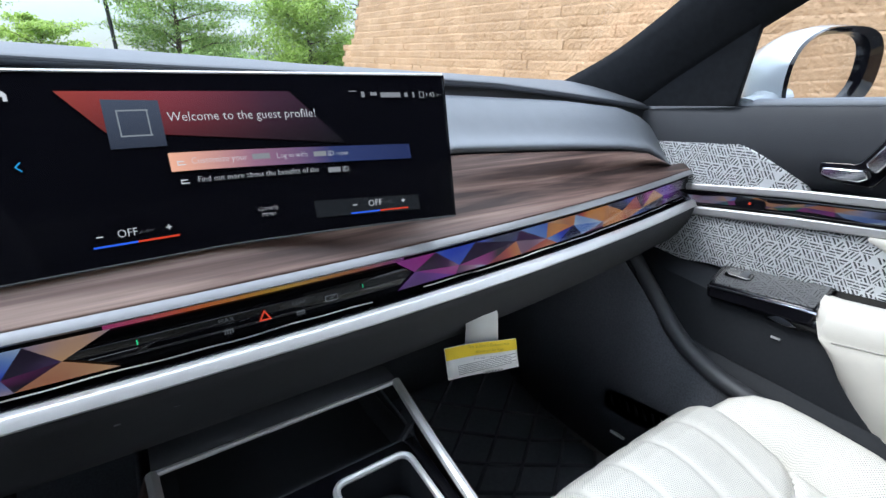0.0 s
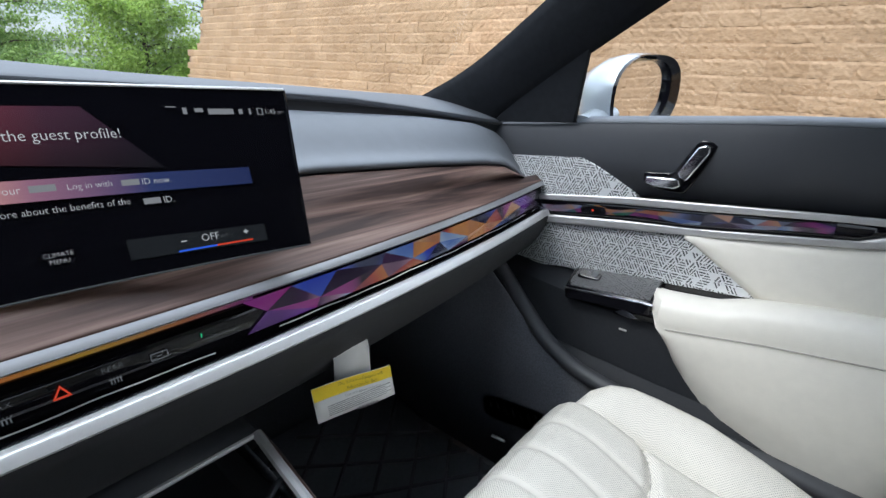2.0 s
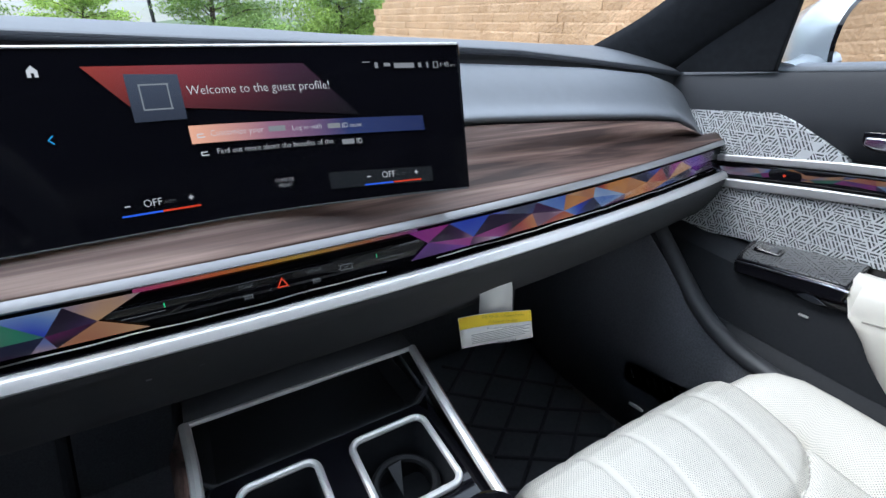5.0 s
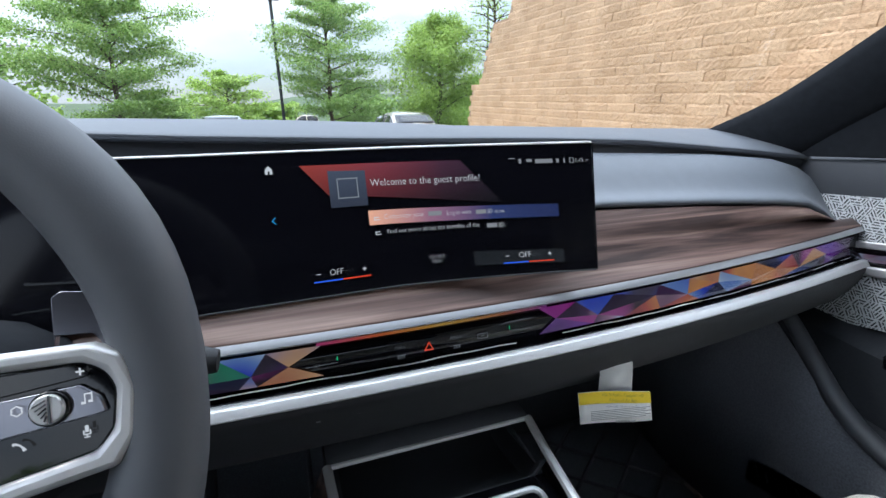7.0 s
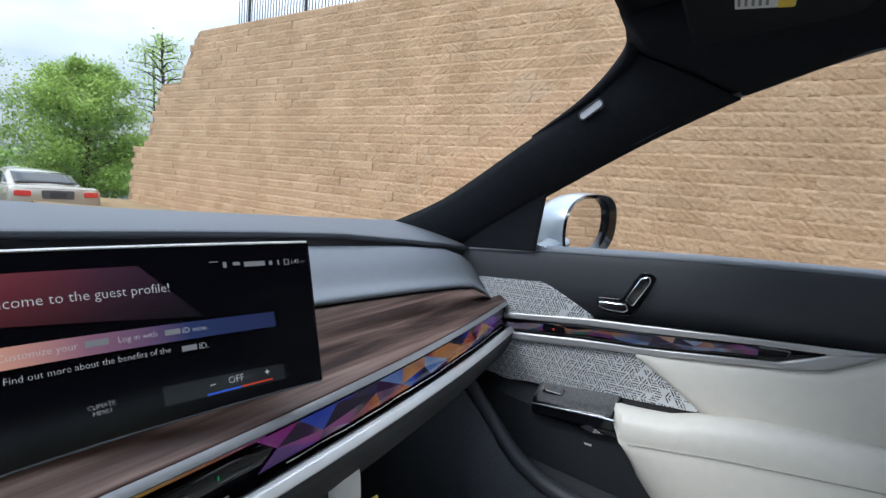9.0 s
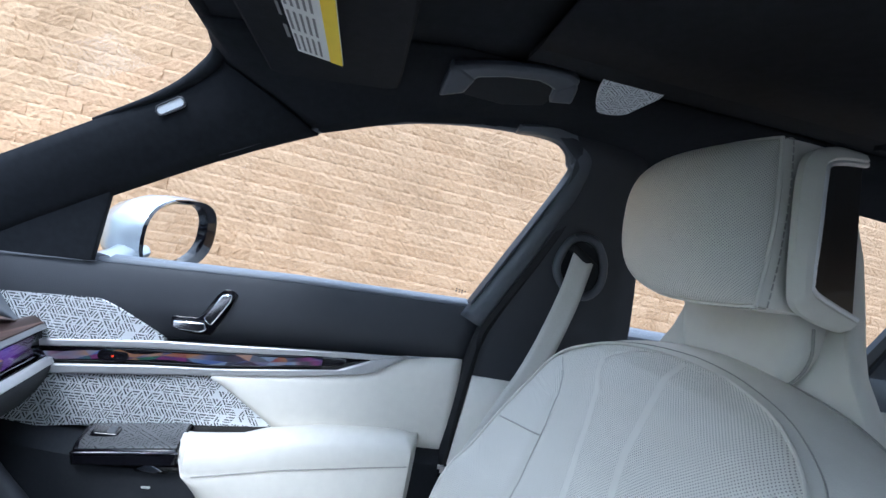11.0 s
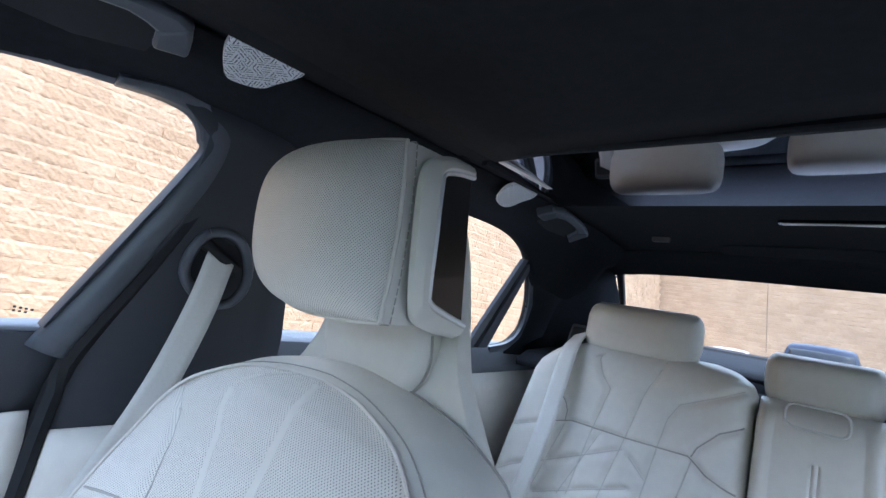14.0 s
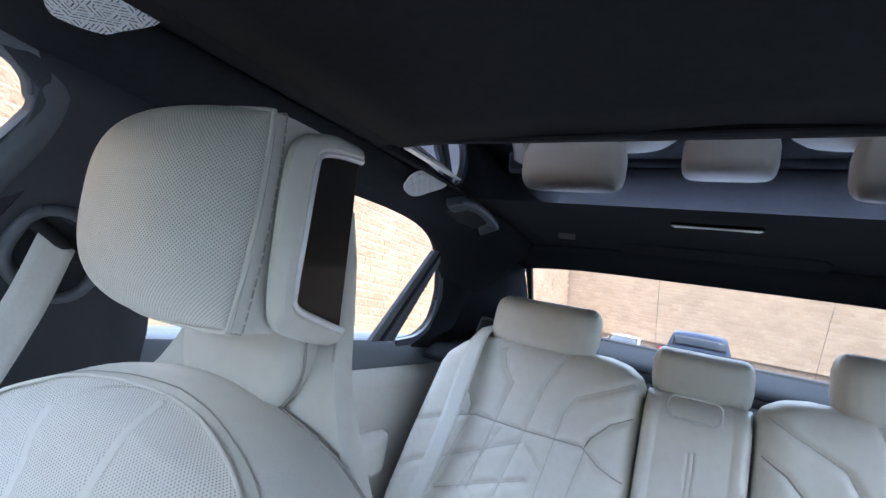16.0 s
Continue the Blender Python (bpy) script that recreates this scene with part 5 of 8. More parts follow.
def band(a, b, x, bulge=0.0, n=40, mat=None, name="", label="", solid=0.006):
    pa, pb = ([Vector((0, *p)) for p in k] for k in (a, b))
    rows = []
    for i in range(n + 1):
        t = i / n

        def at(k):
            ys = t * (len(k) - 1)
            j = min(int(ys), len(k) - 2)
            return k[j].lerp(k[j + 1], ys - j)
        q, r = at(pa), at(pb)
        rows.append([(x - bulge * math.sin(math.pi * j / 4), q.lerp(r, j / 4).y, q.lerp(r, j / 4).z) for j in range(5)])
    return mesh(name, *loft(rows), mat, door, label, solid=solid)


band(top_line, bar_top, DX0 - 0.014, 0.0, mat=M_TRIM_DOOR, name="upper_trim", label="satin silver trim line")
band(bar_low, low_line, DX0 - 0.014, 0.0, mat=M_TRIM_DOOR, name="lower_trim", label="satin silver trim line")
mesh("trim_tip", *slab([(DX0 - 0.0145, y, z) for y, z in ((0.135, 0.9625), (0.07, 0.9745), (0.03, 0.977), (0.07, 0.969), (0.126, 0.9365))], (0.008, 0, 0)), M_TRIM_DOOR, door, "pointed silver end of the trim", bevel=0.001)
band(bar_top, bar_low, DX0 - 0.008, 0.0, mat=M_GLOSS, name="crystal_bar", label="cut-crystal door light bar")


def door_bar_point(y, v, d):
    yy = -y
    t, b = lerp(yy, bar_top[::-1]), lerp(yy, bar_low[::-1])
    return (DX0 - 0.010 - d, yy, b + (t - b) * v)


facet_row(-0.69, -0.20, door_bar_point, door, M_CRYSTAL_DOOR, 0.042, low=0.08, high=0.94)
mesh("bar_cover", *loft([[door_bar_point(-y, 0.04, 0.003), door_bar_point(-y, 0.5, 0.006), door_bar_point(-y, 0.96, 0.003)] for y in np.linspace(0.215, 0.15, 12)]), M_GLOSS, door, "dark gloss end of the light bar")
mesh("lock_button", *slab([Vector(door_bar_point(-0.545, 0.5, 0.0062)) + Vector((0, u, v)) for u, v in rounded(0.045, 0.016, 0.007)], (0.003, 0, 0)), M_GLOSS, door)
mesh("lock_light", *slab([Vector(door_bar_point(-0.545, 0.5, 0.0068)) + Vector((0, u, v)) for u, v in rounded(0.004, 0.004, 0.0018)], (0.001, 0, 0)), M_RED_GLOW, door)
mesh("lower_grille", *slab([(DX0 - 0.010, y, z) for y, z in ((0.72, 0.858), (0.619, 0.872), (0.385, 0.897), (0.268, 0.822), (0.30, 0.818), (0.45, 0.806), (0.60, 0.789), (0.72, 0.772))], (0.012, 0, 0)), M_LATTICE_FADE, door, "silver lattice lower loudspeaker cover fading to plain", bevel=0.0012)
rows = []
for y in np.linspace(0.39, -0.035, 24):
    zt = lerp(y, [(-0.02, 0.981), (0.07, 0.972), (0.126, 0.937), (0.187, 0.925), (0.38, 0.900), (0.39, 0.898)])
    zb = lerp(y, [(-0.02, 0.80), (0.27, 0.815), (0.385, 0.896), (0.39, 0.897)])
    rows.append([(DX0 - 0.006 - 0.006 * math.sin(math.pi * k), y, zt + (zb - zt) * k) for k in np.linspace(0, 1, 7)])
mesh("cream_panel", *loft(rows), M_CREAM, door, "cream leather door panel", solid=0.012)
# armrest: a long swelling pad with a slanted front end
ARM = [(0.425, 0.803, 0.790), (0.41, 0.806, 0.775), (0.39, 0.808, 0.744), (0.364, 0.810, 0.692), (0.325, 0.814, 0.645), (0.284, 0.828, 0.606), (0.20, 0.842, 0.558), (0.14, 0.846, 0.536), (0.10, 0.848, 0.542), (0.055, 0.848, 0.610), (0.022, 0.838, 0.72)]


def arm_seam(y):
    return lerp(y, [(0.02, 0.806), (0.095, 0.798), (0.253, 0.779), (0.391, 0.755), (0.43, 0.748)])


rows = []
for i in range(41):
    y = 0.425 - (0.425 - 0.022) * i / 40
    zt = lerp(y, [(a, b) for a, b, _ in ARM[::-1]])
    zb = lerp(y, [(a, c) for a, _, c in ARM[::-1]])
    e = min(1, ((0.4253 - y) / 0.03) ** 0.5) * min(1, ((y - 0.0215) / 0.02) ** 0.5)
    prot = 0.075 * e + 0.002
    seam = max(arm_seam(y), zb + 0.012)
    row = [(DX0 + 0.0, y, zt - 0.012), (DX0 - 0.3 * prot, y, zt - 0.003), (DX0 - 0.6 * prot, y, zt), (DX0 - 0.86 * prot, y, zt - 0.006), (DX0 - 0.98 * prot, y, zt - 0.018), (DX0 - prot, y, min(zt - 0.02, seam + 0.008)), (DX0 - prot + 0.002, y, min(zt - 0.021, seam)), (DX0 - prot, y, min(zt - 0.022, seam - 0.006))]
    for k in (0.25, 0.5, 0.75):
        z = seam - 0.006 + (zb - seam + 0.006) * k
        row.append((DX0 - prot * (1 - 0.35 * k * k), y, min(z, zt - 0.022 - 0.001 * k)))
    row += [(DX0 - prot * 0.60, y, zb), (DX0 + 0.01, y, zb - 0.004)]
    rows.append(row)
mesh("armrest", *loft(rows, cap=True), M_CREAM, door, "cream leather armrest with a stitched seam")
seam_pts = [(DX0 - 0.0765, y, arm_seam(y) + 0.001) for y in np.linspace(0.380, 0.045, 40)]
mesh("armrest_seam", *tube(seam_pts, 0.0011, 6), M_SEAM, door)
# switch pod and pull
pod = mesh("switch_pod", *slab([(x, y, 0.7905 - 0.105 * (y - 0.42) + 0.43 * (x - 0.704)) for x, y in ((0.703, 0.558), (0.700, 0.43), (0.700, 0.410), (0.768, 0.408), (0.768, 0.564), (0.716, 0.564))], (0, 0, -0.024)), M_GLOSS, door, "black lattice-topped switch pod", bevel=0.002)
mesh("pod_top", *slab([(x, y, 0.792 - 0.105 * (y - 0.42) + 0.43 * (x - 0.704)) for x, y in ((0.706, 0.552), (0.704, 0.43), (0.704, 0.414), (0.752, 0.412), (0.752, 0.556), (0.718, 0.557))], (0, 0, -0.003)), M_LATTICE_DARK, pod, "black lattice top plate", bevel=0.0008)
mesh("pod_edge", *tube([(0.7020, 0.560, 0.771), (0.699, 0.43, 0.785), (0.6985, 0.408, 0.786)], 0.0018, 8), M_CHROME, pod, "chrome pod edge")
mesh("window_switch", *slab([(0.733 + 0.6 * v, 0.530 + u, 0.7915 + 0.26 * v) for u, v in rounded(0.04, 0.026, 0.006)], (0, -0.002, 0.006)), M_GLOSS, pod, bevel=0.0015)
mesh("switch_cap", *slab([(0.733 + 0.6 * v, 0.520 + u, 0.7945 + 0.26 * v) for u, v in rounded(0.012, 0.02, 0.004)], (0, 0, 0.005)), M_SATIN_DARK, pod, bevel=0.001)
mesh("pod_body", *loft([[(0.706, y, 0.772), (0.712, y, 0.752), (0.735, y, 0.736), (0.77, y, 0.73)] for y in (0.562, 0.52, 0.45, 0.405, 0.36)]), M_GLOSS, door, "gloss black pod underside", solid=0.004)
mesh("inner_pull", *slab([(0.712, 0.447 + u, 0.757 + v) for u, v in rounded(0.052, 0.024, 0.006)], (0.01, 0, 0)), M_GLOSS, door, "gloss black pull recess", bevel=0.001)
mesh("pull_lever", *slab([(0.708, y, z) for y, z in ((0.468, 0.752), (0.452, 0.762), (0.440, 0.757), (0.428, 0.751), (0.440, 0.747), (0.456, 0.748))], (0.006, 0, 0)), M_CHROME, door, "small chrome pull lever", bevel=0.001)
mesh("pocket_mark", *box((0.718, 0.452, 0.718), (0.002, 0.013, 0.003)), M_SILVER, door)
rows = [[(DX0 + 0.004, y, z1) , (DX0 - 0.03, y, z1 - 0.03), (DX0 - 0.045, y, (z1 + 0.50) / 2), (DX0 - 0.03, y, 0.50), (DX0, y, 0.44)] for y, z1 in ((0.72, 0.80), (0.60, 0.785), (0.50, 0.775), (0.42, 0.78), (0.30, 0.80), (0.1, 0.82), (-0.02, 0.82))]
mesh("lower_shell", *loft(rows), M_BLACK, door, "black plastic lower door shell", solid=0.01)
bin_rows = [[(DX0 - 0.05, y, z + 0.06), (DX0 - 0.058, y, z), (DX0 - 0.05, y, z - 0.1)] for y, z in ((0.62, 0.60), (0.5, 0.59), (0.35, 0.58), (0.15, 0.575), (0.0, 0.575))]
mesh("door_bin", *loft(bin_rows), M_BLACK, door, "black door bin wall", solid=0.006)
mesh("well", *slab([(DX0 - 0.008, y, z) for y, z in ((0.41, 0.835), (0.30, 0.823), (0.268, 0.822), (0.30, 0.80), (0.41, 0.79))], (0.004, 0, 0)), M_GLOSS, door)
# seat adjuster shaped like a seat
pod2 = [(0.470, 0.990), (0.468, 0.974), (0.455, 0.966), (0.415, 0.963), (0.400, 0.972), (0.374, 1.030), (0.376, 1.042), (0.388, 1.046), (0.402, 1.040), (0.425, 0.997), (0.440, 0.992)]
adj = mesh("seat_adjuster", *slab([(DX0 - 0.012, y, z) for y, z in ring_curve(pod2 + pod2[:1], 4)[:-1]], (0.010, 0, 0)), M_GLOSS, door, "gloss black seat adjuster plinth", bevel=0.0015)
mesh("cushion_switch", *slab([(DX0 - 0.020, y, z) for y, z in ((0.464, 0.984), (0.464, 0.974), (0.452, 0.970), (0.420, 0.969), (0.411, 0.975), (0.416, 0.986), (0.440, 0.985))], (0.010, 0, 0)), M_CHROME, adj, "chrome cushion switch", bevel=0.002)
mesh("backrest_switch", *slab([(DX0 - 0.021, y, z) for y, z in ((0.411, 0.986), (0.404, 0.984), (0.380, 1.028), (0.380, 1.038), (0.387, 1.040), (0.397, 1.036), (0.419, 0.994))], (0.010, 0, 0)), M_CHROME, adj, "chrome backrest switch", bevel=0.002)
# mirror triangle and outer frame of the door
mesh("mirror_triangle", *slab([(wx(z) - 0.010, y, z) for y, z in ((0.775, 1.052), (0.60, 1.060), (0.572, 1.178), (0.66, 1.130))], (0.012, 0, 0)), M_ALCANTARA, door, "black triangular cover inside the mirror", bevel=0.002)
win = [(wx(z) + 0.012, y, z) for _, y, z in smoothed([(0, *p) for p in WINDOW_TOP], 4)]
pane1 = mesh("window_pane", win + [(wx(1.05) + 0.012, -0.02, 1.06), (wx(1.05) + 0.012, 0.62, 1.05)], [tuple(range(len(win) + 2))], M_PANE, door, "clear door window glass", smooth=False)
pane1.visible_shadow = False
edge_line = smoothed([(0, *p) for p in WINDOW_TOP[2:]], 5)
frame_rows = []
for k, p in enumerate(edge_line):
    q, r = edge_line[max(k - 1, 0)], edge_line[min(k + 1, len(edge_line) - 1)]
    t = (r - q).normalized()
    nrm = Vector((0, -t.z, t.y))
    if nrm.z + 0.8 * -nrm.y < 0:
        nrm = -nrm
    wide = 0.007
    frame_rows.append([(wx(p.z) - 0.002 - d, (p + nrm * w).y, (p + nrm * w).z) for w, d in ((-0.002, -0.008), (0.0, 0.004), (0.4 * wide, 0.009), (wide, 0.005), (wide + 0.002, -0.006))])
mesh("window_frame", *loft(frame_rows), M_FRAME, door, "satin slate window frame")
mesh("outer_skin", *loft([[(0.80, y, 1.05), (0.86, y, 0.95), (0.90, y, 0.75), (0.88, y, 0.5), (0.84, y, 0.33)] for y in np.linspace(1.0, -0.10, 6)]), M_PAINT, door, "pale silver outer door skin", solid=0.01)

# ---- door mirror outside ----
mir = thing("door_mirror", (0.80, 0.62, 1.06), "pale silver door mirror with black housing", "door mirror")
MC = Vector((0.945, 0.565, 1.112))


def mirror_ring(w, h, y, cx=0.0, cz=0.0, p=2.6, n=32):
    out = []
    for k in range(n):
        a = 2 * math.pi * k / n
        c, s = math.cos(a), math.sin(a)
        out.append((MC.x + cx + w * math.copysign(abs(c) ** (2 / p), c), y, MC.z + cz + h * math.copysign(abs(s) ** (2 / p), s) + 0.012 * c))
    return out


turn = Matrix.Translation(MC) @ Matrix.Rotation(radians(-14), 4, "Z") @ Matrix.Translation(-MC)


def turned(verts):
    return [turn @ Vector(v) for v in verts]


shell = loft([mirror_ring(0.112, 0.073, 0.545), mirror_ring(0.116, 0.077, 0.565), mirror_ring(0.110, 0.074, 0.60), mirror_ring(0.085, 0.058, 0.645), mirror_ring(0.04, 0.028, 0.67)], close=True, cap=False)
mesh("housing", turned(shell[0]), shell[1], M_PAINT, mir, "pale silver mirror cap")
rim = loft([mirror_ring(0.112, 0.073, 0.546), mirror_ring(0.111, 0.072, 0.538), mirror_ring(0.097, 0.062, 0.545, -0.009, 0.001), mirror_ring(0.094, 0.059, 0.560, -0.009, 0.001)], close=True)
mesh("surround", turned(rim[0]), rim[1], M_GLOSS, mir, "gloss black mirror surround")
gl = mirror_ring(0.095, 0.060, 0.556, -0.009, 0.001)
mesh("mirror_glass", turned(gl), [tuple(range(len(gl)))], M_MIRROR, mir, "mirror glass", smooth=False)
mesh("foot", *tube([(0.765, 0.60, 1.055), (0.82, 0.60, 1.062), (0.87, 0.595, 1.075)], [0.03, 0.026, 0.03], 12, 0.6), M_PAINT, mir, "painted mirror foot")

# ---- front passenger seat ----
seat = thing("front_seat", (0.39, 0.2, 0.30), "cream perforated leather front passenger seat with quilted channels", "car seat")
SC = 0.385   # the seat's middle
PAD_EDGE = [(-0.12, 0.155), (0.0, 0.160), (0.15, 0.168), (0.25, 0.180), (0.33, 0.187), (0.40, 0.189), (0.46, 0.190), (0.51, 0.178)]
CUSHION_HALF = [(-0.12, 0.245), (0.0, 0.250), (0.14, 0.268), (0.20, 0.278), (0.30, 0.288), (0.36, 0.285), (0.40, 0.277), (0.43, 0.264), (0.455, 0.240), (0.475, 0.206), (0.495, 0.186), (0.51, 0.172)]


def pad_z(y):
    return lerp(y, [(-0.12, 0.585), (0.1, 0.600), (0.29, 0.616), (0.335, 0.622), (0.38, 0.634), (0.42, 0.646), (0.45, 0.651), (0.47, 0.647), (0.485, 0.636), (0.498, 0.618), (0.506, 0.595), (0.51, 0.565)])


def channel_x(k, y):
    """Where the smooth channels run over the thigh pad, from its front edge to the cross seam."""
    return SC + 0.070 * (k - 1.5) + 0.018 * math.sin(math.pi * min(1, max(0, (0.50 - y) / 0.18)))


def cross_seam(x):
    return 0.318 + 0.055 * ((x - SC) / 0.2) ** 4


def cushion_z(x, y):
    """Height of the cushion: a thigh pad with long channels between two rounded bolsters."""
    edge, half = lerp(y, PAD_EDGE), lerp(y, CUSHION_HALF)
    dx = abs(x - SC)
    base = pad_z(y)
    if dx <= edge:
        z = base + 0.006 * (1 - (dx / edge) ** 2)
        for k in range(4):
            z -= 0.0042 * math.exp(-((x - channel_x(k, y)) / 0.0065) ** 2)
        z -= 0.010 * math.exp(-((y - cross_seam(x)) / 0.0075) ** 2)
        z -= 0.009 * math.exp(-((edge - dx) / 0.008) ** 2)
        return z
    crest = lerp(y, [(-0.12, 0.590), (0.0, 0.595), (0.10, 0.606), (0.14, 0.616), (0.21, 0.637), (0.29, 0.656), (0.40, 0.668), (0.43, 0.664), (0.455, 0.650), (0.475, 0.622), (0.495, 0.590), (0.51, 0.560)])
    k = min(1, (dx - edge) / max(half - edge, 0.004))
    low = base - 0.009
    return low + (crest - low) * math.sin(0.5 * math.pi * min(1, k / 0.62)) ** 0.8 - (0.085 * max(0, (k - 0.62) / 0.38) ** 2.4)


rows, ys = [], [*np.linspace(-0.12, 0.42, 110), *np.linspace(0.424, 0.51, 34)]
for y in ys:
    edge, half = lerp(y, PAD_EDGE), lerp(y, CUSHION_HALF)
    xs = [SC - edge - (half - edge) * (1 - k) for k in np.linspace(0, 1, 22)[:-1]] + [SC + edge * k for k in np.linspace(-1, 1, 90)] + [SC + edge + (half - edge) * k for k in np.linspace(0, 1, 22)[1:]]
    rows.append([(xs[0] + 0.004, y, 0.45)] + [(x, y, cushion_z(x, y)) for x in xs] + [(xs[-1] - 0.004, y, 0.45)])
rows.append([(x, y + 0.002, 0.45) for x, y, z in rows[-1]])
grid_part("cushion", [p for r in rows for p in r], len(rows[0]), M_CREAM_PERF_XY, seat, "perforated cream leather cushion with channels")
for k in range(4):
    pts = [(channel_x(k, y), y) for y in np.linspace(0.335, 0.496, 30)]
    mesh("channel", *loft([[(x + d, y, cushion_z(x + d, y) + h) for d, h in ((-0.0045, 0.0002), (-0.003, 0.0008), (0, 0.0009), (0.003, 0.0008), (0.0045, 0.0002))] for x, y in pts]), M_CREAM, seat, "smooth cream channel strip")
    pts = [(channel_x(k, 0.34), y) for y in np.linspace(0.10, 0.30, 16)]
    mesh("channel", *loft([[(x + d, y, cushion_z(x + d, y) + h) for d, h in ((-0.0045, 0.0002), (0, 0.0009), (0.0045, 0.0002))] for x, y in pts]), M_CREAM, seat, "smooth cream channel strip")
for s in (1, -1):
    mesh("cushion_seam", *tube([(SC + s * lerp(y, PAD_EDGE), y, cushion_z(SC + s * lerp(y, PAD_EDGE), y) - 0.0006) for y in np.linspace(0.05, 0.47, 60)], 0.0013, 6), M_SEAM, seat)
mesh("cushion_seam", *tube([(x, cross_seam(x), cushion_z(x, cross_seam(x)) - 0.0004) for x in np.linspace(SC - 0.18, SC + 0.18, 40)], 0.0014, 6), M_SEAM, seat)
for s in (1, -1):
    mesh("seat_base", *loft([[(SC + s * 0.22, y, 0.50), (SC + s * 0.235, y, 0.42), (SC + s * 0.22, y, 0.31)] for y in (-0.1, 0.2, 0.44)]), M_BLACK, seat, solid=0.02)
mesh("seat_frame", *box((SC, 0.18, 0.43), (0.40, 0.5, 0.07)), M_BLACK, seat, smooth=False)

# backrest: half outline of the perforated front from its top down, as (distance from the middle, height, how far ahead the edge stands)
BACK_C = 0.387
BACK_OUT = [(0.0, 1.101, -0.202), (0.045, 1.100, -0.197), (0.08, 1.097, -0.190), (0.12, 1.090, -0.180), (0.15, 1.080, -0.170), (0.188, 1.060, -0.150), (0.207, 1.035, -0.132), (0.222, 1.0, -0.115), (0.233, 0.95, -0.085), (0.243, 0.88, -0.045), (0.248, 0.82, -0.005), (0.248, 0.70, 0.025), (0.243, 0.58, 0.045)]
BACK_CURVE = smoothed([(a, c, b) for a, b, c in BACK_OUT], 7)
BZ = [p.z for p in BACK_CURVE][::-1]


def back_half(z):
    return float(np.interp(z, BZ, [p.x for p in BACK_CURVE][::-1]))


def back_y(u, z):
    """How far ahead the backrest's front stands at height z and share u of its half width."""
    edge = float(np.interp(z, BZ, [p.y for p in BACK_CURVE][::-1]))
    mid = lerp(z, [(0.58, -0.020), (0.70, -0.055), (0.80, -0.080), (0.90, -0.099), (0.95, -0.108), (1.0, -0.119), (1.05, -0.143), (1.08, -0.168), (1.101, -0.200)])
    y = mid + (edge - mid) * abs(u) ** 2.6
    fall = min(1, max(0, (1.09 - z) / 0.05))
    y -= 0.006 * fall * math.exp(-((abs(u) - back_seam(z)) / 0.028) ** 2)
    for s, k in ((1, 1), (-1, 0)):
        y -= 0.0026 * math.exp(-((u - band_u(k, z)) / 0.030) ** 2)
    return y


def back_seam(z):
    """Where the seam between the middle panel and the bolsters runs."""
    return lerp(z, [(0.58, 0.58), (0.88, 0.58), (0.96, 0.60), (1.005, 0.66), (1.03, 0.78), (1.05, 0.98)])


def band_u(k, z):
    """Where the two smooth bands run down the middle panel."""
    return lerp(z, [(0.58, -0.20), (0.95, -0.14), (1.05, -0.11), (1.101, 0.0)]) if k == 0 else lerp(z, [(0.58, 0.24), (0.93, 0.19), (1.0, 0.23), (1.04, 0.36), (1.075, 0.66)])


def back_pt(u, z, lift=0.0):
    return Vector((BACK_C + u * back_half(z), back_y(u, z) + lift, z + 0.5 * lift * max(0, (z - 1.03) / 0.07)))


us = np.sin(np.linspace(-math.pi / 2, math.pi / 2, 111))
grid_part("backrest", [back_pt(u, z) for z in BZ for u in us], len(us), M_CREAM_PERF_XZ, seat, "perforated cream leather backrest panel")


def back_rear(p, s):
    """The rear edge of the smooth cover that runs round the backrest."""
    far = lerp(p.z, [(0.58, 0.11), (0.88, 0.13), (1.0, 0.125), (1.06, 0.10), (1.101, 0.062)])
    return Vector((BACK_C + s * (p.x * 1.02 + 0.004), p.y - far, p.z + lerp(p.z, [(1.0, 0), (1.101, 0.006)])))


ring = [(p, -1) for p in BACK_CURVE[::-1]] + [(p, 1) for p in BACK_CURVE[1:]]
rows = []
for p, s in ring:
    a, b = Vector((BACK_C + s * p.x, p.y, p.z)), back_rear(p, s)
    out = Vector((s * p.x, 0, 0.55 * (p.z - 1.0))).normalized() if p.x > 0.02 else Vector((0, 0, 1))
    rows.append([a.lerp(b, k) + out * (0.012 * math.sin(math.pi * k) ** 0.8) for k in np.linspace(0, 1, 9)])
mesh("shoulder_cover", *loft(rows), M_CREAM, seat, "smooth cream leather edge cover of the backrest")
mesh("piping", *tube([Vector((BACK_C + s * p.x, p.y + 0.001, p.z)) + Vector((s * 0.0015, 0, 0.0012)) for p, s in ring], 0.0018, 8), M_CREAM, seat, "cream leather piping")
mesh("cover_seam", *tube([r[-1] + Vector((0, 0.001, 0.0008)) for r in rows], 0.0016, 6), M_SEAM, seat)
mesh("cover_stitch", *tube([r[1] + (r[1] - r[2]).normalized() * 0.001 + Vector((0, 0, 0.0008)) for r in rows], 0.0007, 5), M_SEAM, seat)
for s in (1, -1):
    mesh("bolster_seam", *tube([back_pt(s * back_seam(z), z, 0.0004) for z in np.linspace(0.62, 1.048, 60)], 0.0015, 6), M_SEAM, seat)
    mesh("bolster_seam", *tube([back_pt(s * (0.60 + 0.38 * k), 0.945 - 0.012 * k, 0.0004) for k in np.linspace(0, 1, 14)], 0.0013, 6), M_SEAM, seat)
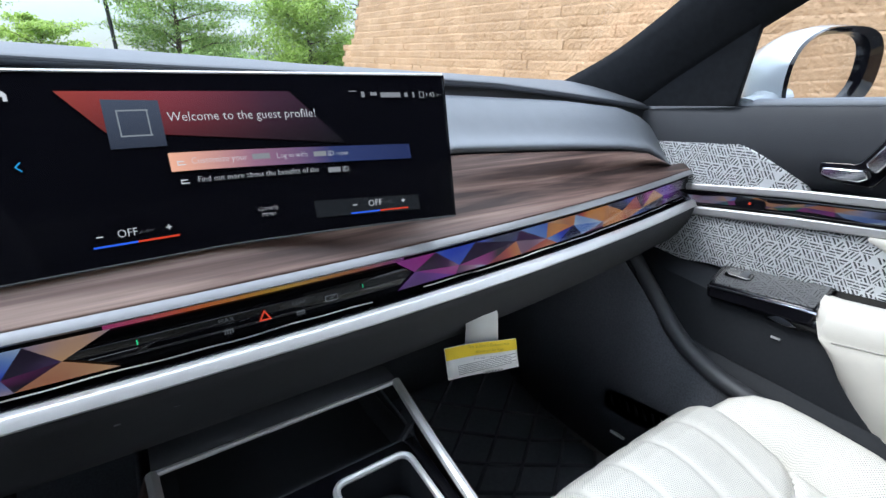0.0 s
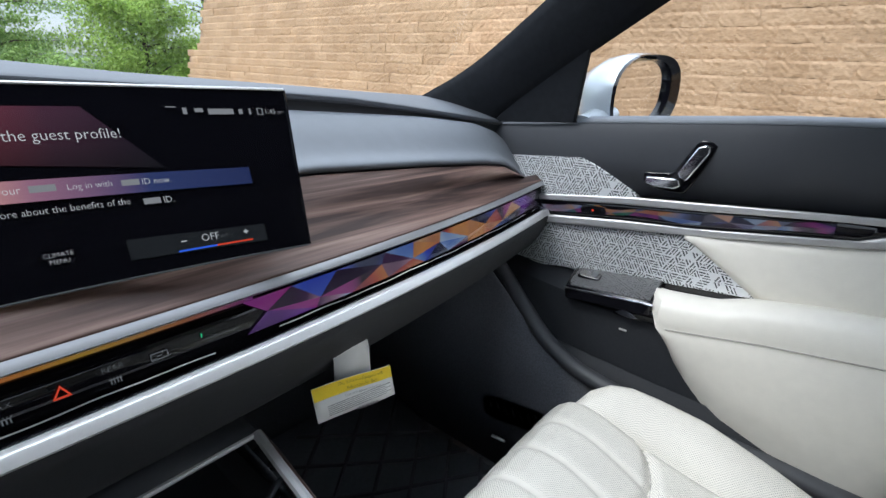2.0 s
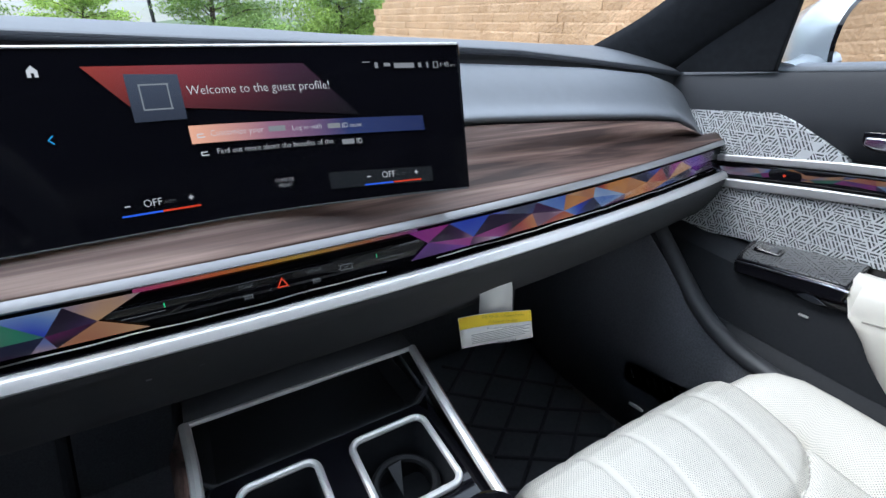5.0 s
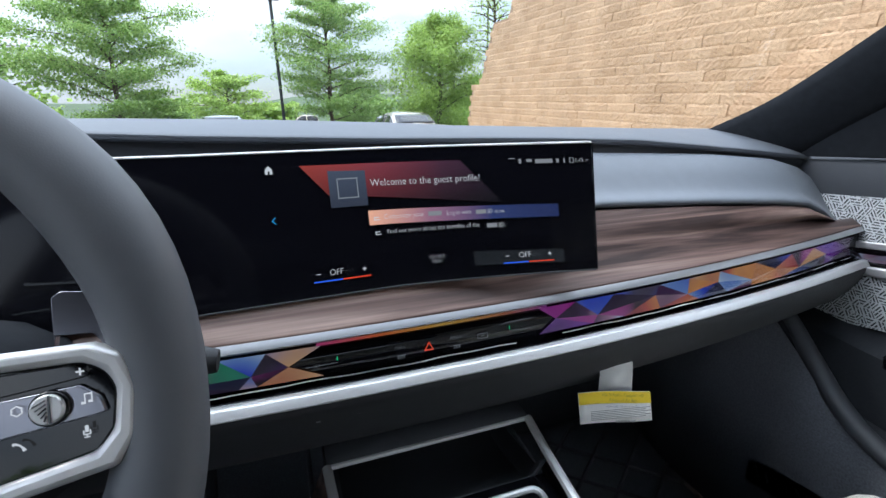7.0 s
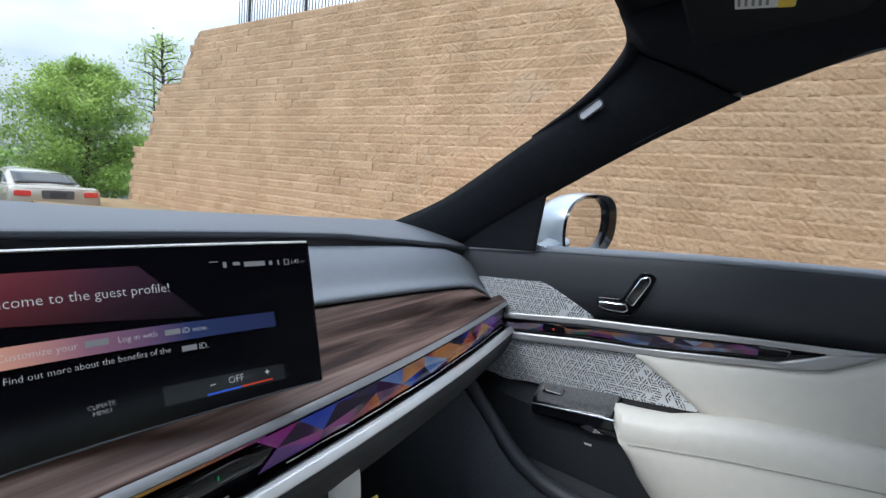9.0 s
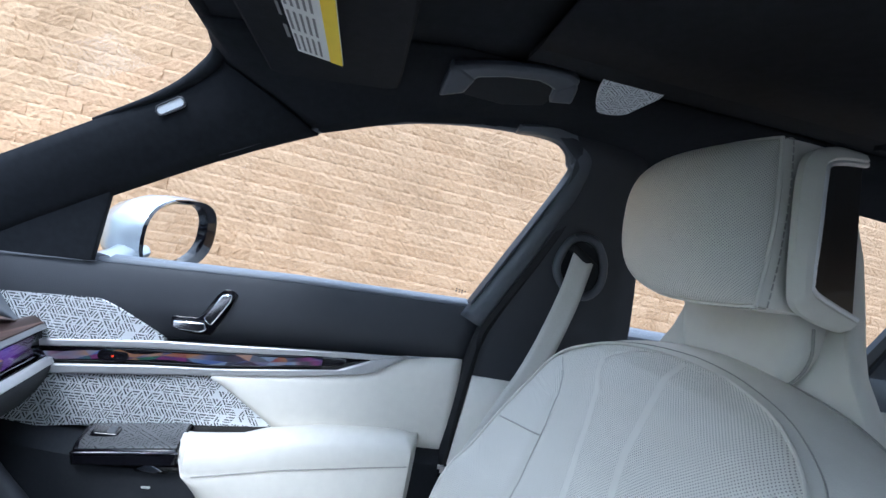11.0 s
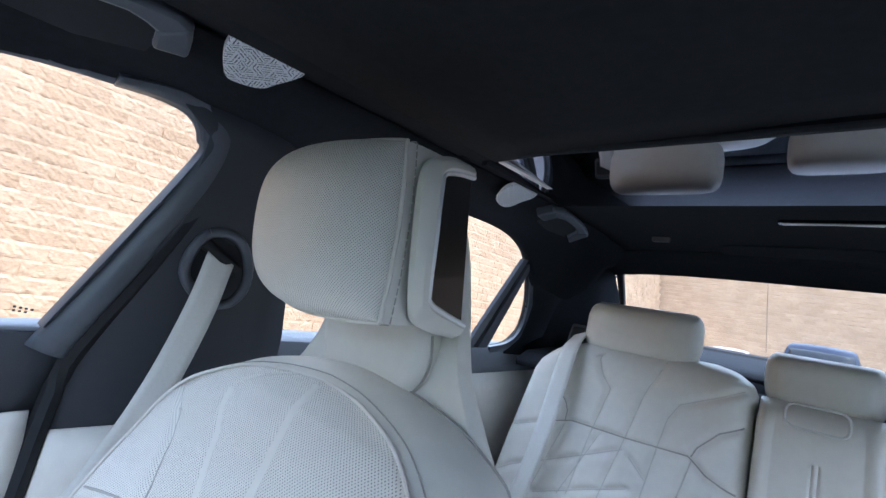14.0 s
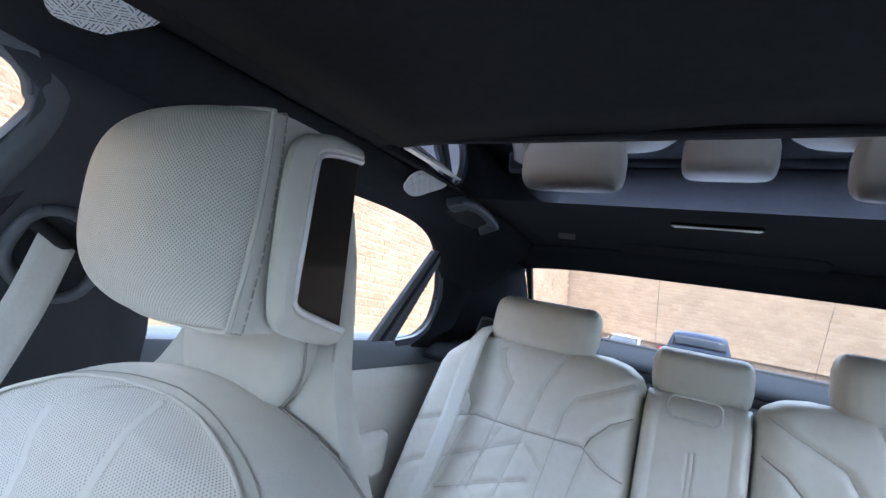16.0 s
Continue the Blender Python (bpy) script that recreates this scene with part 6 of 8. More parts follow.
for k in (0, 1):
    zs = np.linspace(0.60, 1.098 if k == 0 else 1.07, 60)
    mesh("smooth_band", *loft([[back_pt(band_u(k, z) + d / back_half(z), z, h) for d, h in ((-0.0055, 0.0003), (-0.004, 0.0010), (0.004, 0.0010), (0.0055, 0.0003))] for z in zs]), M_CREAM, seat, "smooth cream leather band")

# neck and back shell
neck = []
for z, w, yf, d in ((1.080, 0.050, -0.240, 0.05), (1.095, 0.060, -0.242, 0.05), (1.108, 0.073, -0.244, 0.05), (1.122, 0.082, -0.245, 0.05), (1.140, 0.087, -0.245, 0.05), (1.165, 0.087, -0.242, 0.05), (1.20, 0.084, -0.235, 0.05)):
    neck.append([(BACK_C + x, yf - d / 2 + y, z) for x, y in rounded(2 * w, d, 0.018, 5)])
mesh("neck", *loft(neck, close=True, cap=True), M_CREAM, seat, "cream leather neck of the headrest")
for s in (1, -1):
    mesh("neck_seam", *tube(smoothed([(BACK_C + s * (w + 0.0006), y, z) for z, w, y in ((1.095, 0.060, -0.256), (1.108, 0.073, -0.258), (1.122, 0.082, -0.259), (1.140, 0.087, -0.259), (1.165, 0.087, -0.256))], 5), 0.0014, 6), M_SEAM, seat)
rows = []
for z, w, yf, yr in ((0.56, 0.246, -0.07, -0.15), (0.80, 0.252, -0.13, -0.22), (0.95, 0.238, -0.20, -0.275), (1.0, 0.222, -0.226, -0.290), (1.03, 0.202, -0.240, -0.300), (1.057, 0.170, -0.250, -0.306), (1.08, 0.150, -0.256, -0.310), (1.102, 0.134, -0.262, -0.312), (1.128, 0.118, -0.266, -0.312), (1.153, 0.110, -0.270, -0.312), (1.19, 0.102, -0.274, -0.312), (1.24, 0.092, -0.276, -0.310), (1.285, 0.080, -0.276, -0.304), (1.30, 0.060, -0.278, -0.298)):
    rows.append([(BACK_C + w * math.sin(a) * (1 if abs(math.sin(a)) < 0.999 else 1.0), yf + (yr - yf) * max(0.0, math.cos(a)) ** 0.45, z) for a in np.linspace(-math.pi / 2, math.pi / 2, 31)])
mesh("back_shell", *loft(rows), M_CREAM, seat, "cream leather seat-back shell", solid=0.005)
mesh("shell_face", *loft([[r[0], Vector(r[0]).lerp(Vector(r[-1]), 0.5), r[-1]] for r in rows]), M_CREAM, seat)

# headrest: a domed perforated pad before a smooth padded shell
HC, HZ, HW, HH = 0.386, 1.256, 0.106, 0.084


def squircle(u, v, wide=1.0, tall=1.0):
    """A square of u and v, rounded at its corners, as metres across and up."""
    p, q = (0.34, 0.32) if u > 0 else (0.10, 0.15)
    x, z = u * math.sqrt(1 - p * v * v), v * math.sqrt(1 - q * u * u) * (1 - 0.05 * max(0.0, u) ** 2)
    return HW * wide * x + 0.006 * z, HH * tall * z


def head_pt(u, v):
    x, z = squircle(u, v)
    dome = 0.044 * (max(0.0, 1 - abs(u) ** 3.0) ** 0.60) * (max(0.0, 1 - abs(v) ** 3.4) ** 0.55)
    return Vector((HC + x, -0.168 + dome * (1 + 0.12 * v) - 0.05 * z, HZ + z))


hu = np.sin(np.linspace(-math.pi / 2, math.pi / 2, 57))
headrest = grid_part("headrest", [head_pt(u, v) for v in hu for u in hu], 57, M_CREAM_PERF_HEAD, seat, "perforated cream leather headrest pad")
rim = [(u, -1) for u in np.linspace(-1, 1, 25)[:-1]] + [(1, v) for v in np.linspace(-1, 1, 21)[:-1]] + [(u, 1) for u in np.linspace(1, -1, 25)[:-1]] + [(-1, v) for v in np.linspace(1, -1, 21)[:-1]]
rows = []
for y, a, b in ((-0.1675, 0.995, 0.995), (-0.1715, 1.0, 1.0), (-0.175, 1.02, 1.015), (-0.186, 1.03, 1.02), (-0.205, 1.03, 1.02), (-0.232, 1.02, 1.015), (-0.252, 0.99, 1.0), (-0.268, 0.93, 0.95), (-0.278, 0.80, 0.84)):
    row = []
    for u, v in rim:
        x, z = squircle(u, v, a, b)
        row.append((HC + x, y - 0.05 * z, HZ + z))
    rows.append(row)
mesh("headrest_shell", *loft(rows, close=True, cap=True), M_CREAM, headrest, "smooth cream headrest shell")
seam_r = [Vector((HC, -0.1695, HZ)) + Vector((squircle(u, v, 1.012, 1.012)[0], -0.05 * squircle(u, v)[1], squircle(u, v, 1.012, 1.012)[1])) for u, v in rim]
mesh("headrest_piping", *tube(seam_r + seam_r[:1], 0.0022, 6), M_CREAM, headrest, "stitched headrest seam")
stitch_r = [Vector((HC, -0.178, HZ)) + Vector((squircle(u, v, 1.044, 1.029)[0], -0.05 * squircle(u, v)[1], squircle(u, v, 1.044, 1.029)[1])) for u, v in rim]
for k in range(0, len(stitch_r)):
    a, b = stitch_r[k], stitch_r[(k + 1) % len(stitch_r)]
    mesh("headrest_stitch", *tube([a.lerp(b, 0.12), a.lerp(b, 0.88)], 0.0007, 5), M_SEAM, headrest)
# a dark gloss insert in a silver frame on the flank of the headrest, inside a padded lip
pad = smoothed([(0.297, -0.268, 1.3425), (0.284, -0.225, 1.336), (0.275, -0.192, 1.322), (0.271, -0.181, 1.300), (0.2655, -0.179, 1.25), (0.264, -0.183, 1.205), (0.268, -0.195, 1.182), (0.274, -0.225, 1.172), (0.281, -0.262, 1.166)], 6)
pad_in = smoothed([(0.288, -0.266, 1.328), (0.279, -0.228, 1.321), (0.2725, -0.206, 1.313), (0.2675, -0.199, 1.300), (0.262, -0.196, 1.25), (0.2605, -0.196, 1.212), (0.262, -0.201, 1.199), (0.266, -0.228, 1.190), (0.270, -0.262, 1.181)], 6)
mesh("flank_pad", *loft([[p + Vector((0.006, 0, 0)), p + Vector((-0.001, 0, 0)), p.lerp(q, 0.35) + Vector((-0.0065, 0, 0)), p.lerp(q, 0.75) + Vector((-0.0065, 0, 0)), q + Vector((-0.002, 0, 0)), q + Vector((0.006, 0, 0))] for p, q in zip(pad, pad_in)]), M_CREAM, headrest, "padded cream lip on the flank of the headrest")
insert = [Vector(p) + Vector((0.001, 0, 0)) for p in pad_in]
mesh("flank_insert", *slab(insert, (0.006, 0, 0)), M_DARKGLASS, headrest, "dark gloss flank insert", bevel=0.0008)
mesh("insert_frame", *tube([p + Vector((-0.0012, -0.0012, 0)) for p in pad_in], 0.0028, 8), M_SILVER, headrest, "silver frame of the insert")

# ---- front seat belt ----
belt_thing = thing("seat_belt", (0.69, -0.17, 1.21), "cream seat belt on the pillar with a black guide", "seat belt")
guide = smoothed([(0.676, -0.175, 1.238), (0.682, -0.156, 1.205), (0.688, -0.158, 1.172), (0.694, -0.190, 1.142), (0.694, -0.225, 1.140), (0.688, -0.243, 1.165), (0.680, -0.238, 1.205), (0.674, -0.212, 1.238)], 5, True)
plate = mesh("guide_plate", *slab([p + Vector((-0.004, 0, 0)) for p in guide], (0.012, 0, 0)), M_BLACK, belt_thing, "black recessed belt guide")
mesh("guide_rim", *tube([p + Vector((-0.006, 0, 0)) for p in guide] + [guide[0] + Vector((-0.006, 0, 0))], 0.0075, 10), M_FRAME, belt_thing, "dark oval rim of the belt guide")
mesh("guide_slot", *tube([(0.672, -0.172, 1.224), (0.668, -0.196, 1.206), (0.672, -0.222, 1.190)], 0.009, 10), M_RUBBER_GAP, belt_thing)
path = smoothed([(0.664, -0.194, 1.208), (0.662, -0.175, 1.12), (0.668, -0.138, 1.0), (0.685, -0.078, 0.86), (0.70, -0.02, 0.72), (0.705, 0.02, 0.55)], 8)
rows = []
for k, p in enumerate(path):
    rows.append([p + Vector((0.003 * c, 0.019 * c * 0.93, 0.010 * c)) for c in (-1, -0.5, 0, 0.5, 1)])
mesh("webbing", *loft(rows), M_BELT, belt_thing, "cream belt webbing", solid=0.0018)
mesh("anchor", *merge(box((0.70, -0.03, 0.80), (0.008, 0.03, 0.012)), tube([(0.70, -0.05, 0.80), (0.70, -0.01, 0.803)], 0.004, 8)), M_CHROME, belt_thing)

# ---- rear bench ----
RY = -1.05


def rear_place(cx, z0=0.62):
    return lambda x, d, v: Vector((cx + x, RY - 0.20 * (v - 0.0) + d, z0 + v))


QUILT = [[(0.45, 0.94), (0.12, 0.80), (0.18, 0.58), (0.23, 0.29)], [(-0.23, 0.97), (-0.13, 0.65), (-0.04, 0.39), (0.02, 0.20)], [(-0.94, 0.92), (-0.84, 0.90), (-0.48, 0.81), (-0.41, 0.74), (-0.38, 0.62), (-0.34, 0.42), (-0.30, 0.20)],
         [(0.68, 0.56), (0.38, 0.61), (-0.09, 0.61), (-0.61, 0.62), (-0.75, 0.57), (-0.95, 0.53)], [(0.63, 0.74), (0.50, 0.69), (0.45, 0.65), (0.44, 0.60)], [(-0.95, 0.78), (-0.80, 0.74), (-0.66, 0.66), (-0.63, 0.62)],
         [(0.43, 0.59), (0.55, 0.26)], [(0.10, 0.59), (0.31, 0.28)], [(-0.64, 0.61), (-0.58, 0.44), (-0.56, 0.20)], [(0.94, 0.50), (0.66, 0.56)], [(0.92, 0.27), (0.79, 0.32), (0.56, 0.38), (-0.12, 0.56)], [(-0.18, 0.54), (-0.34, 0.47)], [(0.52, 0.24), (0.06, 0.35), (-0.22, 0.41)]]


def seam_depth(u, v, wide=0.012):
    """1 on a quilting seam, falling to 0 beside it."""
    best = 9.0
    for line in QUILT:
        for (a, b), (c, d) in zip(line, line[1:]):
            k = min(1, max(0, ((u - a) * (c - a) + (v - b) * (d - b) * 4) / ((c - a) ** 2 + 4 * (d - b) ** 2)))
            best = min(best, math.hypot(u - a - k * (c - a), 2 * (v - b - k * (d - b))))
    return math.exp(-(best / wide) ** 2)


def bench(name, cx, half, height, label, quilt, side=1):
    """One place of the rear bench; side is 1 where its outer flank lies to +x, -1 where it is turned round."""
    t = thing(name, (cx, RY - 0.1, 0.45), label, "car seat", "rear bench places")
    outer = [(0, 1.33), (0.11, 1.31), (0.44, 1.20), (0.72, 1.09), (0.80, 1.06), (0.86, 1.00), (0.93, 0.84), (0.97, 0.63), (1, 0.42)] if quilt else [(0, 1), (0.9, 1), (1, 0.97)]
    inner = [(0, 1), (0.90, 1), (0.94, 0.96), (0.98, 0.84), (1, 0.66)] if quilt else outer

    def span(v):
        a, b = half * lerp(v, inner), half * lerp(v, outer)
        return (-a, b) if side > 0 else (-b, a)

    def front(u, v):
        d = 0.075 + 0.024 * max(0, abs(u) - 0.66) / 0.34
        if quilt:
            d -= 0.0085 * seam_depth(side * u, v, 0.030)
        else:
            d -= 0.008 * groove(abs(u), 0.97, 0.04) + 0.0026 * groove(abs(u), 0.05, 0.02) * (v < 0.80)
        return d

    def at(u, v, lift):
        l, r = span(v)
        rim = (max(0.0, 1 - abs(u) ** 6) ** 0.35) * (max(0.0, 1 - abs(2 * v - 1) ** 9) ** 0.35)
        return rear_place(cx)(l + (r - l) * (u + 1) / 2, front(u, v) * rim + lift, height * v)

    mesh("backrest", *pillow(span, height, front, lambda u, v: 0.05, 130, 120, 0.35, rear_place(cx), 6, 9), M_CREAM, t, "quilted cream leather backrest" if quilt else "plain cream leather backrest")
    if quilt:
        for n, line in enumerate(QUILT):
            pts = []
            for (a, b), (c, e) in zip(line, line[1:]):
                for k in np.linspace(0, 1, 9):
                    q = at(side * (a + (c - a) * k), b + (e - b) * k, 0.0004)
                    if not pts or (q - pts[-1]).length > 0.002:
                        pts.append(q)
            mesh("seam", *tube(pts, 0.0018 if 3 <= n <= 5 else 0.0013, 5), M_SEAM if 3 <= n <= 5 else M_SEAM_PALE, t, "stitched quilting seam")
    rows = []
    for j in range(25):
        y = RY + 0.10 + 0.46 * j / 24
        rows.append([(cx + half * math.sin(a * math.pi / 2), y, 0.60 + 0.02 * j / 24 + 0.02 * abs(math.sin(a * math.pi / 2)) ** 3 - 0.07 * max(0, (abs(a) - 0.85) / 0.15) ** 2 - 0.08 * max(0, (j - 20) / 4) ** 2) for a in np.linspace(-1, 1, 25)])
    mesh("cushion", *loft(rows), M_CREAM, t, "cream leather bench cushion", solid=0.05, offset=-1)
    return t


HEAD = [(0, 0.80), (0.06, 0.90), (0.15, 0.96), (0.35, 1), (0.7, 1), (0.86, 0.97), (0.94, 0.92), (1, 0.83)]


def rear_headrest(t, cx, half, z0, h, yc, tilt=0.0):
    def place(x, d, v):
        return Vector((cx + x, yc + d - 0.15 * v, z0 + v))
    hr = mesh("headrest", *pillow(lambda v: (-half * lerp(v, HEAD), half * lerp(v, HEAD)), h, lambda u, v: 0.060 - 0.003 * groove(abs(u), 0.80, 0.03), lambda u, v: 0.05, 48, 40, 0.42, place, 5.0, 4.5), M_CREAM, t, "cream leather rear headrest")
    return hr


right = bench("passenger_seat", 0.375, 0.250, 0.515, "quilted cream leather rear seat beside the door", True)
rear_headrest(right, 0.385, 0.140, 1.112, 0.130, -1.148)
# solid black box that stands for the shade in the slot below
mesh("headrest_gap", *box((0.392, -1.128, 1.1165), (0.17, 0.05, 0.008)), M_RUBBER_GAP, right, "dark slot under the headrest")
left = bench("passenger_seat", -0.330, 0.250, 0.515, "quilted cream leather rear seat beyond the middle place", True, -1)
rear_headrest(left, -0.335, 0.140, 1.112, 0.130, -1.148)
# the same black box of slot shade for the other place
mesh("headrest_gap", *box((-0.342, -1.128, 1.1165), (0.17, 0.05, 0.008)), M_RUBBER_GAP, left, "dark slot under the headrest")
mid = bench("rear_middle_seat", 0.022, 0.101, 0.470, "narrow cream leather middle rear seat", False)
rear_headrest(mid, 0.022, 0.101, 1.078, 0.108, -1.190)
loop = [(0.025 + u, -1.058 - 0.2 * v, 1.076 + v) for u, v in rounded(0.096, 0.044, 0.016)]
mesh("pull_loop", *tube(loop + loop[:1], 0.0026, 6), M_BELT, mid, "cream pull loop")
# rear belts
for cx, s in ((0.47, 1), (-0.43, -1)):
    rb = thing("seat_belt", (cx, -1.3, 1.1), "cream rear seat belt lying over the backrest", "seat belt", "rear seat belts")
    pts = smoothed([(cx + s * 0.098, -1.22, 1.145), (cx + s * 0.070, -1.14, 1.140), (cx + s * 0.058, -1.062, 1.110), (cx + s * 0.056, -1.022, 1.04), (cx + s * 0.066, -0.992, 0.92), (cx + s * 0.088, -0.972, 0.80), (cx + s * 0.108, -0.955, 0.71), (cx + s * 0.118, -0.945, 0.65)], 8)
    mesh("webbing", *loft([[p + Vector((0.024 * c, 0, 0.010 * c * -s)) for c in (-1, -0.5, 0, 0.5, 1)] for p in pts]), M_BELT, rb, "cream belt webbing", solid=0.0018)
    mesh("belt_outlet", *slab([(cx + s * 0.103 + u, -1.235 - 0.5 * v, 1.136 + v) for u, v in rounded(0.070, 0.055, 0.008)], (0, 0.02, 0.004)), M_SATIN_DARK, rb, "dark belt outlet frame", bevel=0.003)
    mesh("belt_slot", *slab([(cx + s * 0.103 + u, -1.213 - 0.5 * v, 1.141 + v) for u, v in rounded(0.052, 0.036, 0.006)], (0, 0.002, 0.0005)), M_RUBBER_GAP, rb)

# etched mark low on the front door glass
for k in range(7):
    y, z = 0.002 - 0.0055 * (k % 4), 1.112 - 0.0045 * (k // 4) - 0.001 * (k % 4)
    mesh("glass_mark", *slab([(wx(z) - 0.001, y + u, z + v) for u, v in rounded(0.0032, 0.0028, 0.001, 2)], (0.0004, 0, 0)), M_LOWER, door)

# ---- rear door ----
rdoor = thing("door_2", (0.77, -0.7, 0.45), "closed rear door in black and cream leather", "car door", kind="structure")
rows = []
for y in np.linspace(-0.31, -1.30, 26):
    zt = lerp(y, [(-1.30, 1.056), (-0.9, 1.067), (-0.31, 1.074)])
    rows.append([(DX0 + 0.03, y, zt + 0.008), (DX0 + 0.01, y, zt + 0.006), (DX0 - 0.004, y, zt - 0.004), (DX0 - 0.006, y, zt - 0.012), (DX0 - 0.002, y, 0.99)])
mesh("upper_cover", *loft(rows), M_GREY_LEATHER, rdoor, "slate leather upper rear door", solid=0.012)
mesh("cream_panel", *loft([[(DX0 - 0.002, y, 0.992), (DX0 - 0.010, y, 0.94), (DX0 - 0.008, y, 0.86), (DX0, y, 0.74), (DX0, y, 0.45)] for y in np.linspace(-0.31, -1.30, 12)]), M_CREAM, rdoor, "cream leather lower rear door", solid=0.012)
mesh("armrest", *pillow(lambda v: (-0.31, 0.20), 0.105, lambda u, v: 0.06, lambda u, v: 0.0, 24, 16, 0.35, lambda x, d, v: Vector((DX0 - d, -0.72 + x, 0.72 + v))), M_CREAM, rdoor, "cream rear armrest")
rw = [(wx(z) + 0.010, y, z) for _, y, z in smoothed([(0, *p) for p in REAR_TOP], 4)]
pane2 = mesh("window_pane", rw, [tuple(range(len(rw)))], M_PANE, rdoor, "clear rear door glass", smooth=False)
pane2.visible_shadow = False
mesh("window_seal", *tube([(wx(z) + 0.006, y, z) for _, y, z in smoothed([(0, *p) for p in offset_line(REAR_TOP, 0.013)], 4)], 0.013, 8), M_RUBBER_GAP, rdoor)
mesh("quarter_post", *loft([[(wx(z) - d, lerp(z, [(1.065, a0), (1.33, a1)]), z) for z in (1.065, 1.15, 1.24, 1.325)] for a0, a1, d in ((-0.893, -0.998, 0.0), (-0.897, -1.002, 0.010), (-0.925, -1.022, 0.012), (-0.927, -1.024, 0.004), (-0.945, -1.035, 0.004), (-0.947, -1.037, 0.012), (-0.995, -1.058, 0.010), (-1.0, -1.06, 0.0))]), M_FRAME, rdoor, "slate post before the quarter glass")
mesh("post_groove", *loft([[(wx(z) - 0.0055, lerp(z, [(1.065, a0), (1.33, a1)]), z) for z in (1.065, 1.2, 1.325)] for a0, a1 in ((-0.928, -1.025), (-0.944, -1.034))]), M_RUBBER_GAP, rdoor, "black glass channel")
mesh("window_frame", *loft([[(wx(z) - d, y, z) for d, (y, z) in zip((-0.004, 0.006, 0.010, 0.004), ring)] for ring in zip(*[smoothed_line(offset_line(REAR_TOP[5:], k)) for k in (0.001, 0.003, 0.020, 0.030)])]), M_FRAME, rdoor, "slate frame round the quarter glass")

# driver's side doors, plain, closing the cabin
for y0, y1, nm in ((0.79, -0.033, "door_3"), (-0.30, -1.3, "door_4")):
    dd = thing(nm, (-0.77, (y0 + y1) / 2, 0.45), "closed dark and cream leather door on the driving side", "car door", kind="structure")
    mesh("upper_cover", *loft([[(-DX0 - 0.03, y, 1.075), (-DX0, y, 1.07), (-DX0 + 0.006, y, 1.05), (-DX0, y, 0.97)] for y in np.linspace(y0, y1, 8)]), M_NAVY, dd, solid=0.012)
    mesh("cream_panel", *loft([[(-DX0, y, 0.97), (-DX0 + 0.02, y, 0.85), (-DX0 + 0.02, y, 0.6), (-DX0, y, 0.3)] for y in np.linspace(y0, y1, 8)]), M_CREAM, dd, solid=0.012)

# ---- roof fittings ----


def speaker(name, pts, label):
    t = mesh(name, *slab([Vector(p) for p in smoothed(pts, 4, True)], (0.003, 0, -0.006)), M_SPEAKER, None, bevel=0.0015)
    mesh("rim", *tube(smoothed(pts + pts[:1], 4), 0.0022, 6), M_SILVER, t, "plain bright rim")
    return tagged(t, label, "loudspeaker", "roof loudspeakers")


speaker("roof_speaker", [(0.472, -0.081, 1.431), (0.463, -0.099, 1.435), (0.463, -0.132, 1.435), (0.468, -0.165, 1.433), (0.503, -0.150, 1.420), (0.520, -0.141, 1.415), (0.526, -0.114, 1.412), (0.520, -0.099, 1.414), (0.492, -0.085, 1.424)], "bright triangular roof loudspeaker grille")
speaker("roof_speaker", [(0.525, -0.638, 1.409), (0.498, -0.617, 1.418), (0.476, -0.614, 1.426), (0.468, -0.639, 1.429), (0.473, -0.697, 1.427), (0.503, -0.700, 1.417), (0.532, -0.698, 1.406), (0.539, -0.677, 1.404)], "bright triangular roof loudspeaker grille")


def handle(y0, y1, z0, label):
    """A folded roof handle between two flat feet, lying along the slope of the headlining."""
    t = thing("grab_handle", (0.53, (y0 + y1) / 2, z0 - 0.19), label, "grab handle", "grab handles")
    n = Vector((0.36, 0, 1)).normalized()

    def at(x, k):
        y = y0 + (y1 - y0) * k
        return Vector((x, y, z0 - 0.36 * x)) - 0.008 * n

    grip = [at(x, k) for x, k in ((0.512, 0.02), (0.499, 0.17), (0.486, 0.41), (0.478, 0.66), (0.475, 0.83), (0.484, 0.93), (0.503, 0.90), (0.507, 0.79), (0.501, 0.72), (0.498, 0.64), (0.505, 0.42), (0.517, 0.24), (0.530, 0.19), (0.535, 0.02))]
    mesh("grip", *slab(grip, n * 0.015), M_FRAME, t, "slate-grey moulded grip", bevel=0.005)
    for ring in (((0.567, 0.0), (0.512, 0.02), (0.508, 0.10), (0.520, 0.22), (0.549, 0.18)), ((0.484, 0.90), (0.496, 0.94), (0.521, 0.97), (0.528, 0.80), (0.504, 0.78))):
        mesh("foot", *slab([at(x, k) - 0.0015 * n for x, k in ring], n * 0.022), M_FRAME, t, "slate-grey handle foot", bevel=0.004)
    # no real hollow: a black plate carries the shade behind the grip
    well = [at(x, k) + 0.0075 * n for x, k in ((0.560, 0.16), (0.520, 0.20), (0.502, 0.40), (0.496, 0.68), (0.506, 0.84), (0.545, 0.80), (0.562, 0.5))]
    mesh("well", *slab(well, n * 0.002), M_RUBBER_GAP, t, "dark hollow behind the grip", bevel=0.001)
    return t


